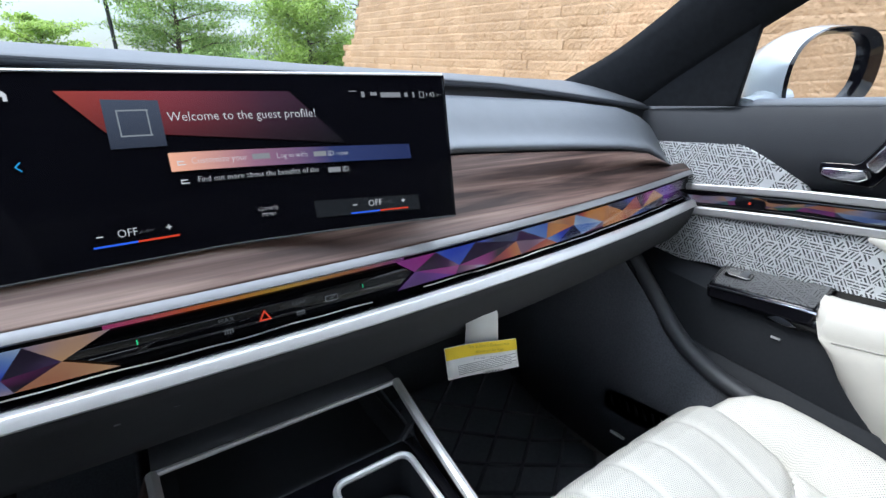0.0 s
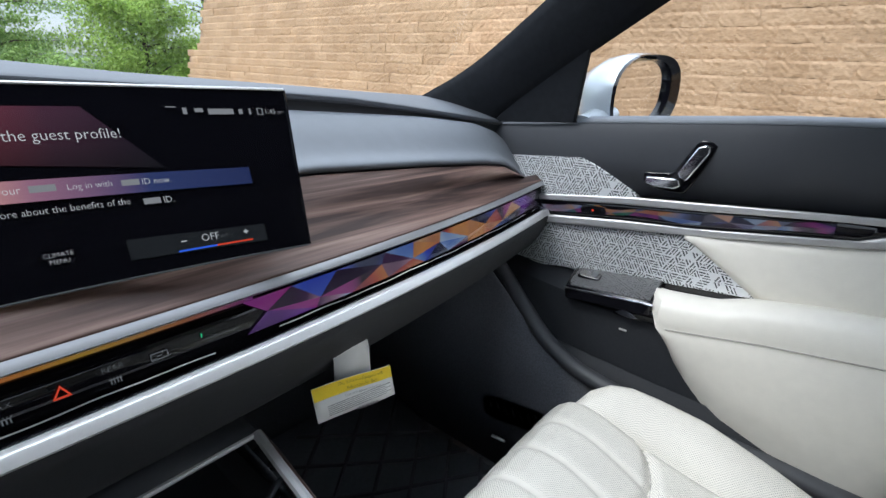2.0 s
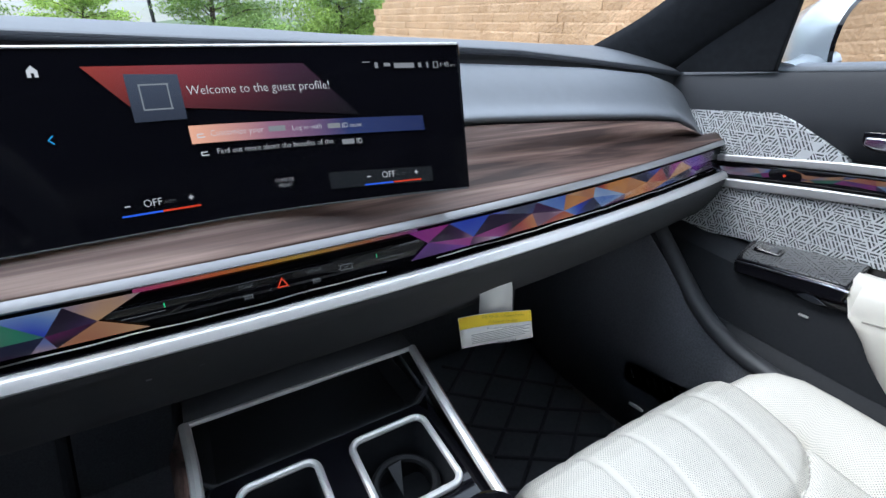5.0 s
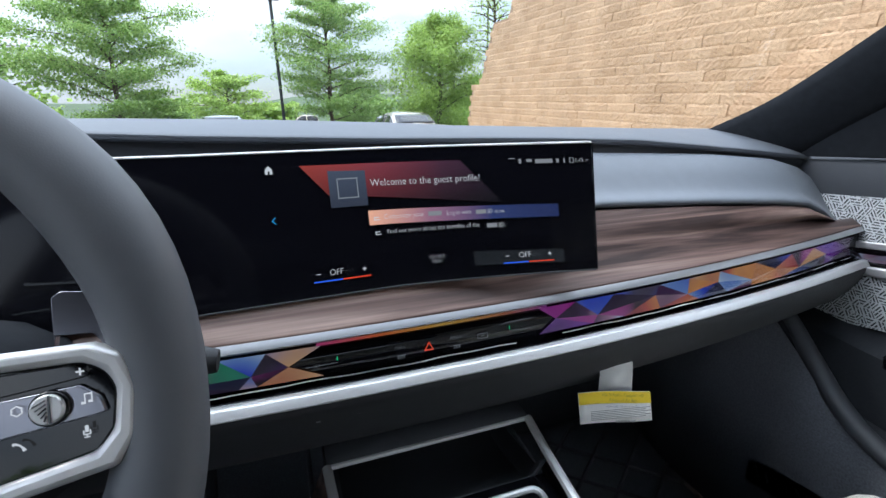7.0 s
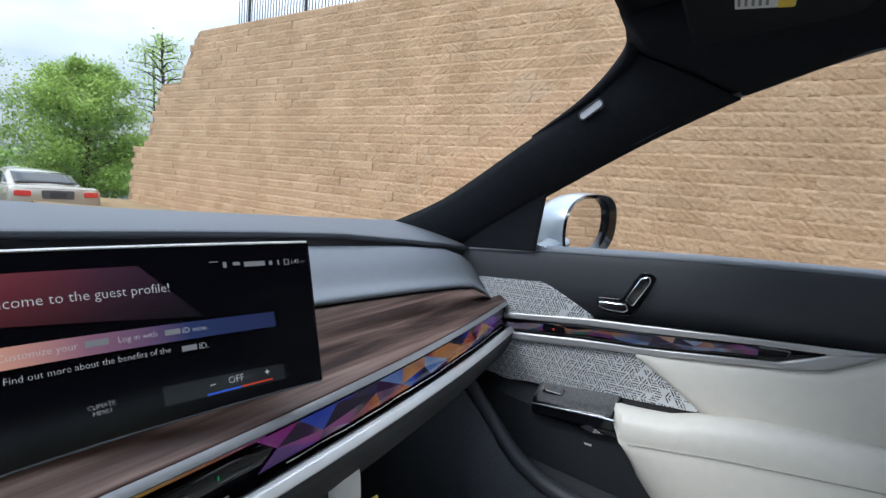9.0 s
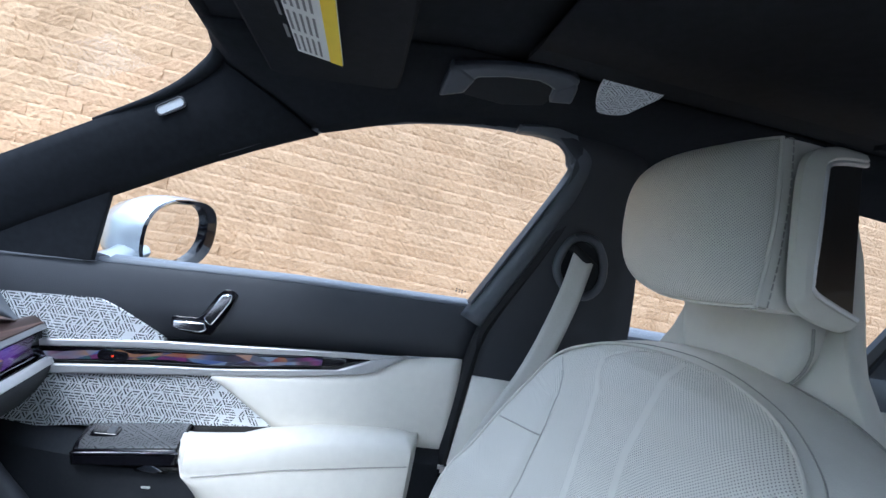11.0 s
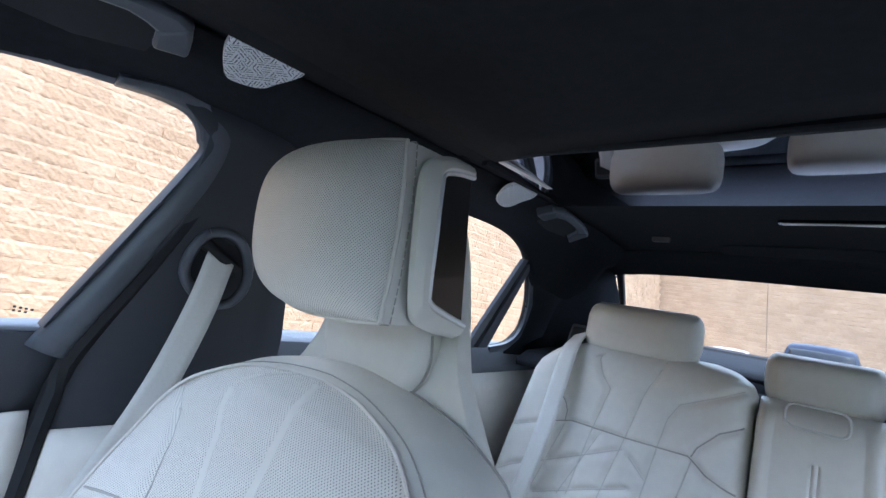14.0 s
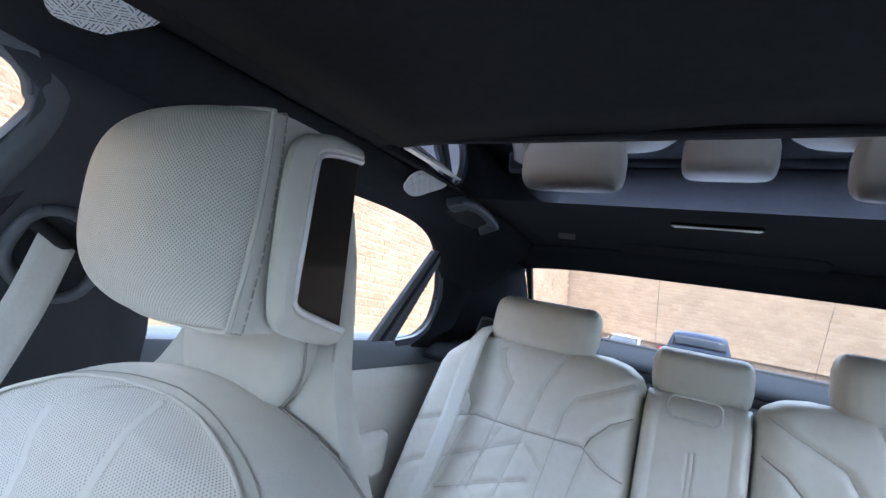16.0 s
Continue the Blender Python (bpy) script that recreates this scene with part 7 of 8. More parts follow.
handle(0.117, -0.066, 1.600, "dark grey folding roof handle over the front door")
handle(-1.048, -0.778, 1.596, "dark grey folding roof handle over the rear door")
hook = mesh("coat_hook", *slab([(0.328 + u, -1.028, 1.402 + v) for u, v in rounded(0.04, 0.012, 0.004)], (0, -0.008, 0)), M_SATIN_DARK, bevel=0.001)
tagged(hook, "small grey coat hook on the headlining", "coat hook")
rl = thing("reading_light", (0.025, -0.91, 1.418), "slim white rear reading light in the headlining", "ceiling light")
mesh("lens", *slab([(0.025 + u, -0.905 - v, 1.417) for u, v in ((-0.065, -0.0065), (-0.03, -0.003), (0, -0.0012), (0.03, -0.003), (0.065, -0.0065), (0.068, 0.0), (0.065, 0.0065), (0.03, 0.003), (0, 0.0012), (-0.03, 0.003), (-0.065, 0.0065), (-0.068, 0.0))], (0, 0, 0.008)), M_PAPER, rl, "white light lens")
mesh("frame", *slab([(0.025 + u, -0.905 - v, 1.4185) for u, v in rounded(0.145, 0.020, 0.006)], (0, 0, 0.006)), M_GLOSS, rl, bevel=0.001)
rvis = mesh("rear_mirror_panel", *slab([(0.025 + u, -1.315 - v, roof_z(0.025 + u, -1.315 - v) - 0.003 - 0.10 * max(0, v - 0.03)) for u, v in rounded(0.44, 0.235, 0.04)], (0, 0, 0.006)), M_ALCANTARA, bevel=0.002)
tagged(rvis, "black cloth panel on the rear headlining", "roof panel")
# sun visor with its label
visor = thing("sun_visor", (0.30, 0.25, 1.37), "folded black sun visor with a warning label", "sun visor")
mesh("visor_body", *slab([(0.36 + u, 0.255 - v, 1.372 + 0.10 * v) for u, v in rounded(0.40, 0.165, 0.02)], (0, 0, 0.012)), M_ALCANTARA, visor, "black cloth visor flap", bevel=0.004)
VM = Matrix.Translation((0.386, 0.278, 1.3679)) @ Matrix.Rotation(math.pi, 4, "X") @ Matrix.Rotation(radians(5.7), 4, "X")
lab = [VM @ Vector((u, v, 0.001)) for u, v in rounded(0.16, 0.075, 0.003, 2)]
mesh("warning_label", *slab(lab, VM.to_3x3() @ Vector((0, 0, -0.0006))), M_PAPER, visor, "white warning label with a yellow band", smooth=False)
mesh("label_band", *slab([VM @ Vector((u, 0.030 + v, 0.0018)) for u, v in rounded(0.158, 0.014, 0.001, 1)], VM.to_3x3() @ Vector((0, 0, -0.0004))), M_YELLOW, visor, smooth=False)
bars("label_print", VM @ Matrix.Translation((0, 0, 0.002)), [(-0.07 + 0.05 * (i % 3), 0.014 - 0.006 * (i // 3), 0.04, 0.0025) for i in range(15)] + [(0.015, -0.024, 0.03, 0.016), (-0.03, -0.024, 0.026, 0.014)], M_INK, visor)

# ---- airbag tag under the dashboard ----
tag = thing("airbag_tag", (0.25, 0.60, 0.73), "white hanging airbag tag with a yellow heading", "paper tag")


def tag_pt(u, v):
    return Vector((0.247 + u * 0.053 + 0.004 * u, 0.598 - 0.010 * (1 - u * u) + 0.010 * v, 0.792 - 0.038 * (1 - v) + 0.005 * (1 - u * u) - 0.006 * (u < 0) * u * u - 0.015 * u))


def tag_rows(v0, v1, lift=0.0, u0=-1.0, u1=1.0):
    return loft([[tag_pt(u, v) + Vector((0, -lift, 0)) for v in np.linspace(v0, v1, 4)] for u in np.linspace(u0, u1, 16)])


mesh("card", *tag_rows(0, 1), M_PAPER, tag, "curled white card", solid=0.0006)
mesh("heading", *tag_rows(0.62, 1.0, 0.0012), M_YELLOW, tag, "yellow heading")
mesh("strap", *loft([[(0.219, 0.606, 0.783), (0.222, 0.609, 0.82), (0.221, 0.617, 0.852)], [(0.245, 0.604, 0.785), (0.247, 0.607, 0.82), (0.246, 0.615, 0.853)], [(0.270, 0.604, 0.785), (0.271, 0.608, 0.82), (0.270, 0.617, 0.853)]]), M_PAPER, tag, "plain card strap", solid=0.0006)


def tag_pose(u, v):
    o = tag_pt(u, v) + Vector((0, -0.0035, 0))
    r, t = tag_pt(u + 0.05, v) - tag_pt(u, v), tag_pt(u, v + 0.05) - tag_pt(u, v)
    right = r.normalized()
    out = right.cross(t.normalized()).normalized()
    return Matrix.Translation(o) @ Matrix((right, out.cross(right), out)).transposed().to_4x4()


text("heading_letters", "This Vehicle is Equipped with", 0.0058, tag_pose(0.0, 0.91), M_INK_YELLOW, tag, "CENTER")
text("heading_letters", "Advanced Air Bags", 0.0062, tag_pose(0.0, 0.74), M_INK_YELLOW, tag, "CENTER")
text("body_letters", "Even with Advanced Air Bags", 0.0046, tag_pose(0.0, 0.54), M_INK, tag, "CENTER")
bars("body_print", tag_pose(-0.8, 0.42), [(0, -0.0021 * i, 0.075 - 0.006 * (i % 2), 0.0007) for i in range(6)], M_INK, tag)
bars("bar_code", tag_pose(-0.25, 0.06), [(0.0025 * i, 0, 0.0012 + 0.0006 * (i % 2), 0.003) for i in range(12)], M_INK, tag)

# ---- centre console ----
con = thing("centre_console", (0.02, 0.45, 0.30), "centre console with walnut sides, silver rails and cup holders", "console")
RAIL_R = [(0.128, 0.70, 0.748), (0.151, 0.657, 0.742), (0.148, 0.58, 0.724), (0.143, 0.45, 0.703), (0.14, 0.30, 0.69), (0.14, 0.10, 0.685)]
RAIL_L = [(-0.09, 0.70, 0.748), (-0.110, 0.657, 0.742), (-0.107, 0.58, 0.724), (-0.112, 0.45, 0.703), (-0.11, 0.30, 0.69), (-0.11, 0.10, 0.685)]
mesh("rail", *tube(smoothed(RAIL_R[1:], 6), 0.0058, 8), M_SILVER, con, "satin silver rail")
mesh("rail", *tube(smoothed(RAIL_L[1:], 6), 0.0058, 8), M_SILVER, con, "satin silver rail")
mesh("front_edge", *tube([RAIL_L[1], RAIL_R[1]], 0.0035, 8), M_SILVER, con, "satin silver front edge")
mesh("front_ramp", *loft([[(x, 0.657, 0.7435), (x, 0.690, 0.7455), (x, 0.72, 0.77), (x, 0.76, 0.79)] for x in (-0.110, 0.151)]), M_SATIN_DARK, con, solid=0.004)
for s, R in ((1, RAIL_R), (-1, RAIL_L)):
    mesh("side_panel", *loft([[(p[0] + s * 0.004, p[1], p[2]), (p[0] + s * 0.018, p[1] - 0.004, p[2] - 0.03), (p[0] + s * 0.024, p[1] - 0.01, p[2] - 0.09)] for p in R[1:]]), M_WOOD, con, "walnut console side", solid=0.004)
    mesh("side_lower", *loft([[(p[0] + s * 0.020, p[1] + 0.02, p[2] - 0.085), (p[0] + s * 0.020, p[1] + 0.05, 0.30)] for p in [(R[1][0], 0.85, 0.76)] + R[1:]]), M_CARPET, con, solid=0.006)
    mesh("side_strip", *tube([(p[0] + s * 0.026, p[1] - 0.008, p[2] - 0.092) for p in R[1:]], 0.003, 6), M_SILVER, con)


def deck(x, y):
    return lerp(y, [(0.10, 0.680), (0.45, 0.692), (0.60, 0.704), (0.64, 0.690), (0.69, 0.695)])


# deck with two openings for the cup holders and a tray ahead of them
cups = ((0.080, 0.535, 0.086, 0.094), (-0.038, 0.535, 0.076, 0.094))
xs = [-0.110, -0.076, 0.0, 0.037, 0.123, 0.142]
ys = [0.10, 0.488, 0.582, 0.60]
verts = [(x, y, deck(x, y)) for y in ys for x in xs]
faces = []
for j in range(3):
    for i in range(5):
        if j == 1 and i in (1, 3):
            continue
        a = j * 6 + i
        faces.append((a, a + 1, a + 7, a + 6))
mesh("deck", verts, faces, M_GLOSS, con, "gloss black console deck", smooth=False)
mesh("tray", *loft([[(x, y, z) for x, k in ((-0.110, 0.0), (-0.095, -0.018), (0.02, -0.022), (0.128, -0.018), (0.144, 0.0)) for z in (lerp(y, [(0.60, 0.704), (0.62, 0.680), (0.70, 0.672), (0.76, 0.68), (0.85, 0.70)]) + (0 if k else 0.02),)] for y in (0.60, 0.605, 0.62, 0.66, 0.70, 0.76, 0.85)]), M_LOWER, con, "black storage tray", solid=0.004)
mesh("tray_hood", *loft([[(-0.112, 0.76, 0.79), (-0.112, 0.86, 0.74), (-0.112, 0.88, 0.66)], [(0.148, 0.76, 0.79), (0.148, 0.86, 0.74), (0.148, 0.88, 0.66)]]), M_BLACK, con, solid=0.004)
for cx, cy, w, h in cups:
    ring = [(cx + u, cy + v, deck(cx, cy + v) + 0.003) for u, v in rounded(w, h, 0.012)]
    cup = mesh("cup_holder", *loft([[(cx + u * k, cy + v * k, deck(cx, cy) - d) for u, v in rounded(w, h, 0.012)] for k, d in ((1.0, -0.002), (0.97, 0.012), (0.95, 0.05), (0.90, 0.075))] + [[(cx, cy, deck(cx, cy) - 0.075)] * len(ring)], close=True), M_BLACK, con, "deep square cup holder")
    mesh("cup_rim", *tube(ring + ring[:1], 0.004, 8), M_SILVER, cup, "silver cup holder rim")
    circle = [(cx + 0.033 * math.cos(a), cy + 0.033 * math.sin(a), deck(cx, cy) - 0.03) for a in np.linspace(0, 2 * math.pi, 28)]
    mesh("grip_ring", *tube(circle, 0.005, 8), M_RUBBER_GAP, cup)
    mesh("grip_tab", *slab([(cx - 0.012, cy + 0.018, deck(cx, cy) - 0.02), (cx + 0.004, cy + 0.020, deck(cx, cy) - 0.02), (cx - 0.004, cy - 0.002, deck(cx, cy) - 0.045)], (0, 0, 0.003)), M_SATIN_DARK, cup)
knob = [[(0.115 + r * math.cos(a), 0.425 + r * math.sin(a), z) for a in np.linspace(0, 2 * math.pi, 29)[:-1]] for r, z in ((0.034, 0.692), (0.034, 0.712), (0.031, 0.718), (0.024, 0.720), (0.001, 0.721))]
mesh("control_dial", *loft(knob, close=True), M_GLOSS, con, "gloss black rotary dial")

# ---- floor mat with a diamond relief, seat rail, pedal ----
mat_thing = thing("floor_mat", (0.40, 0.72, 0.30), "black rubber floor mat with a diamond relief", "floor mat")
mesh("mat", *loft([[(x, y, 0.302 + 0.25 * max(0, y - 0.82) ** 1.0) for x in (0.19, 0.40, 0.675)] for y in (0.42, 0.7, 0.82, 0.95, 1.05)]), M_MAT, mat_thing, solid=0.008)
for i in range(-5, 9):
    for s in (1, -1):
        a, b = Vector((0.19, 0.45 + 0.09 * i, 0)), Vector((0.675, 0.45 + 0.09 * i + s * 0.34, 0))
        pts = [a.lerp(b, k) for k in np.linspace(0, 1, 10)]
        pts = [(p.x, p.y, 0.309 + 0.25 * max(0, p.y - 0.82)) for p in pts if 0.43 < p.y < 1.04]
        if len(pts) > 2:
            mesh("ridge", *tube(pts, 0.0045, 5), M_RIDGE, mat_thing)
vent = thing("foot_vent", (0.695, 0.64, 0.455), "black footwell side vent with slots", "air vent")
mesh("vent_body", *slab([(0.694, 0.640 + u, 0.465 + 0.02 * (u + 0.07) / 0.14 * -1 + v) for u, v in rounded(0.15, 0.060, 0.012)], (0.008, 0, 0)), M_SATIN_DARK, vent, "dark vent plate", bevel=0.002)
for i in range(7):
    y = 0.697 - i * 0.019
    mesh("slot", *slab([(0.6935, y + 0.005 - 0.010 * k + d, 0.480 - 0.022 * k - 0.02 * (y - 0.57) / 0.14) for k, d in ((0, 0), (0, -0.006), (1, -0.006), (1, 0))], (0.0014, 0, 0)), M_GLOSS, vent, smooth=False)
# an unidentified white scrap; its hold on the trim is made up
clip = mesh("sill_clip", *slab([(0.690, 0.684 - 0.034 * k + 0.0 * v, 0.370 + 0.004 * math.sin(3 * k) + v) for k, v in ((0, 0.0), (0.5, -0.003), (1, 0.003), (1, 0.008), (0.5, 0.005), (0, 0.006))], (0.006, 0, 0)), M_PAPER, bevel=0.001)
tagged(clip, "small white scrap of unknown kind on the footwell trim", "clip")
pedal = thing("brake_pedal", (-0.28, 0.86, 0.40), "black rubber brake pedal on its arm", "pedal")
mesh("pad", *slab([(-0.28 + u, 0.80 - 0.4 * v, 0.48 + v) for u, v in rounded(0.11, 0.06, 0.01)], (0, 0.012, 0)), M_RUBBER_GAP, pedal, bevel=0.003)
mesh("arm", *tube([(-0.28, 0.815, 0.49), (-0.28, 0.90, 0.60), (-0.28, 0.98, 0.80)], 0.009, 8), M_BLACK, pedal)

# ---- steering wheel ----
WC, WR = Vector((-0.362, 0.432, 1.006)), 0.174
wheel = thing("steering_wheel", tuple(WC), "black leather steering wheel with silver spoke frame", "steering wheel")
WM = Matrix.Translation(WC) @ Matrix.Rotation(radians(-22), 4, "X")


def wp(u, v, d=0.0):
    """A point of the wheel: u to the right, v up its plane, d towards the driver."""
    return WM @ Vector((u, -d, v))


rows = []
for k in range(73):
    a = 2 * math.pi * k / 72
    c, s = math.cos(a), math.sin(a)
    thick = 0.0180 + 0.0035 * groove(abs(a - math.pi), math.pi - 0.55, 0.35)
    rows.append([wp((WR + thick * 1.05 * math.cos(b)) * c, (WR * (0.985 if s < -0.8 else 1) + thick * 1.05 * math.cos(b)) * s, thick * 0.95 * math.sin(b)) for b in np.linspace(0, 2 * math.pi, 17)[:-1]])
mesh("rim", *loft(rows, close=True), M_WHEEL, wheel, "thick black leather rim")
hub = [wp(0.078 * math.copysign(abs(math.cos(a)) ** 0.7, math.cos(a)), 0.062 * math.copysign(abs(math.sin(a)) ** 0.8, math.sin(a)), 0.03) for a in np.linspace(0, 2 * math.pi, 33)[:-1]]
mesh("hub", *slab(hub, WM.to_3x3() @ Vector((0, 0.05, 0))), M_WHEEL, wheel, "black leather hub", bevel=0.012)
for s in (1, -1):
    frame_ring = [(s * 0.070, 0.026), (s * 0.150, 0.025), (s * 0.162, 0.019), (s * 0.168, 0.004), (s * 0.166, -0.018), (s * 0.158, -0.030), (s * 0.070, -0.044), (s * 0.070, -0.036), (s * 0.150, -0.022), (s * 0.157, -0.014), (s * 0.159, 0.004), (s * 0.155, 0.012), (s * 0.147, 0.017), (s * 0.070, 0.018)]
    mesh("spoke_frame", *slab([wp(u, v, 0.016) for u, v in frame_ring], WM.to_3x3() @ Vector((0, 0.012, 0))), M_SILVER, wheel, "satin silver spoke frame", bevel=0.003)
    pad = mesh("button_pad", *slab([wp(s * u, v, 0.013) for u, v in ((0.07, 0.020), (0.148, 0.018), (0.156, 0.012), (0.160, 0.003), (0.158, -0.014), (0.151, -0.023), (0.07, -0.038))], WM.to_3x3() @ Vector((0, 0.012, 0))), M_GLOSS, wheel, "gloss black button pad", bevel=0.002)
    mesh("button_plate", *slab([wp(s * u, v, 0.0155) for u, v in ((0.112, 0.0055), (0.146, 0.0075), (0.1535, 0.0015), (0.1555, -0.0055), (0.152, -0.0065), (0.112, -0.0105))], WM.to_3x3() @ Vector((0, 0.004, 0))), M_PLATE, pad, "polished grey button plate", bevel=0.0008)
    mesh("pad_facet", *slab([wp(s * u, v, 0.0145) for u, v in ((0.110, 0.0165), (0.144, 0.0165), (0.150, 0.0105), (0.112, 0.0065))], WM.to_3x3() @ Vector((0, 0.004, 0))), M_GLOSS, pad, bevel=0.0006)
    knob = None
    for r, d, mt in ((0.0074, 0.0180, M_GLOSS), (0.0062, 0.0200, M_SILVER)):
        ring = [wp(s * 0.1355 + r * math.cos(a), -0.0002 + r * math.sin(a), d) for a in np.linspace(0, 2 * math.pi, 29)[:-1]]
        knob = mesh("roller", *slab(ring, WM.to_3x3() @ Vector((0, 0.005, 0))), mt, pad, "round silver roller" if mt is M_SILVER else "", bevel=0.0008)
    mesh("roller_split", *slab([wp(s * 0.1355 + u, -0.0002 + v, 0.0206) for u, v in ((0.0008, -0.0058), (0.0015, -0.0058), (0.0015, 0.0058), (0.0008, 0.0058))], WM.to_3x3() @ Vector((0, 0.001, 0))), M_GLOSS, knob)
    for i in range(5):
        a, b = 0.0040 - 0.0016 * i, -0.0046 + 0.0010 * i
        mesh("roller_rib", *tube([wp(s * 0.1355 + 0.0002, -0.0002 + a, 0.0205), wp(s * 0.1355 + b, -0.0002 + a - 0.0022, 0.0205)], 0.00035, 5), M_SATIN_DARK, knob)
    if s > 0:
        for u, v, kind in ((0.147, 0.0132, 0), (0.1486, 0.0013, 1), (0.148, -0.0120, 2)):
            sizes = {0: [(-0.002, 0, 0.004, 0.0009), (-0.00045, 0, 0.0009, 0.004)], 1: [(-0.0024, -0.002, 0.002, 0.0014), (-0.0010, 0, 0.0006, 0.0055), (0.0008, -0.0015, 0.002, 0.0014), (0.0022, 0.0007, 0.0006, 0.0055), (-0.0010, 0.0026, 0.0038, 0.0008)], 2: [(-0.0008, 0.0009, 0.0016, 0.0036), (-0.0018, -0.0010, 0.0006, 0.0024), (0.0012, -0.0010, 0.0006, 0.0024), (-0.0018, -0.0020, 0.0036, 0.0006), (-0.0003, -0.0028, 0.0006, 0.0014), (-0.0014, -0.0035, 0.0028, 0.0006)]}[kind]
            bm_pose = Matrix.Translation(wp(u, v, 0.0168)) @ WM.to_3x3().to_4x4() @ Matrix.Rotation(radians(90), 4, "X")
            bars("symbol", bm_pose, [tuple(0.80 * q for q in z) for z in sizes], M_WHITE_TEXT, pad)
        cog = [wp(0.1242 + (0.0017 + 0.0004 * (k % 2)) * math.cos(k * math.pi / 6), 0.0010 + (0.0017 + 0.0004 * (k % 2)) * math.sin(k * math.pi / 6), 0.0168) for k in range(13)]
        mesh("symbol", *tube(cog, 0.00032, 5), M_WHITE_TEXT, pad)
        phone = [wp(0.1244 + u, -0.0136 + v, 0.0168) for u, v in ((-0.0021, 0.0013), (-0.0012, 0.0014), (0.0002, 0.0007), (0.0013, -0.0006), (0.0018, -0.0018))]
        mesh("symbol", *tube(phone, [0.0007, 0.0005, 0.00032, 0.0005, 0.0007], 6), M_WHITE_TEXT, pad)
    paddle = [(s * 0.118, 0.024), (s * 0.118, 0.050), (s * 0.122, 0.053), (s * 0.138, 0.051), (s * 0.150, 0.030), (s * 0.148, 0.014), (s * 0.140, 0.014), (s * 0.139, 0.024), (s * 0.135, 0.029), (s * 0.119, 0.030)]
    mesh("shift_paddle", *slab([wp(u, v, -0.032) for u, v in paddle], WM.to_3x3() @ Vector((0, 0.006, 0))), M_PLATE, wheel, "satin grey shift paddle", bevel=0.002)
mesh("column", *tube([wp(0, 0, -0.02), wp(0, -0.01, -0.10), wp(0, -0.03, -0.22)], [0.06, 0.07, 0.08], 16), M_BLACK, wheel, "black steering column shroud")
mesh("stalk", *tube([wp(0.04, 0.01, -0.06), wp(0.14, 0.012, -0.065), wp(0.178, 0.004, -0.055), wp(0.190, 0.002, -0.055)], [0.008, 0.008, 0.010, 0.007], 10), M_LOWER, wheel, "black wiper stalk")

# ---- outside: the parking lot, tilted a little against the car ----
OUT = pose(0, 0, 0, -0.6, 0, 0)
SLOPE = pose(0, 0, 0, 2.3, 0, 0)   # the wall, its bank and its fence climb with the courses


def outside(verts):
    return [(OUT if v[1] >= 0 else SLOPE) @ Vector(v) for v in verts]


def sloped(verts):
    return [SLOPE @ Vector(v) for v in verts]


g = loft([[(x, y, 0) for x in (-900, -60, -20, 0, 3.2, 60, 900)] for y in (-900, -60, -20, 0, 20, 60, 900)])
ground = tagged(mesh("ground", outside(g[0]), g[1], M_ASPHALT, smooth=False), "grey asphalt parking lot", "ground", kind="structure")
WALLX = 7.2
bank = loft([[(x, y, 0.02 + (min(0.9, max(-0.3, 0.05 - 0.04 * y)) - 0.02) * k - (1.0 if k < 0.05 else 0)) for x, k in ((3.4, 0), (3.6, 0.06), (3.9, 0.12), (5.0, 0.35), (6.2, 0.7), (WALLX + 0.92, 1.0))] for y in np.linspace(-27, 18.4, 60)])
bank_v = [(x, y, z + (0.06 * noise.noise((x * 2, y * 2, 0)) if x > 3.5 else 0)) for x, y, z in bank[0]]
tagged(mesh("bank", sloped(bank_v), bank[1], M_MULCH), "dry mulched bank below the block wall", "bank", kind="structure")
kerb = slab([(3.25, -27, 0), (3.42, -27, 0), (3.42, -27, 0.15), (3.28, -27, 0.15)], (0, 43.5, 0))
tagged(mesh("kerb", outside(kerb[0]), kerb[1], material("kerb_concrete", (0.32, 0.31, 0.29), 0.9, var=0.2, scale=30, bump=0.4), bevel=0.01), "pale concrete kerb", "kerb", kind="structure")
verge = loft([[(x, y, 0.05 + 0.25 * (y - 17) / 8) for x in np.linspace(1, 20, 5)] for y in (18.7, 21, 26)])
tagged(mesh("verge", outside(verge[0]), verge[1], M_GRASS), "green grass strip beyond the wall", "grass", kind="structure")

# block wall: courses of split-face block, stepped down at its far end
BH, BL = 0.20, 0.455
BATTER = 0.12   # the wall leans back, each course set behind the one below
wrng = random.Random(11)


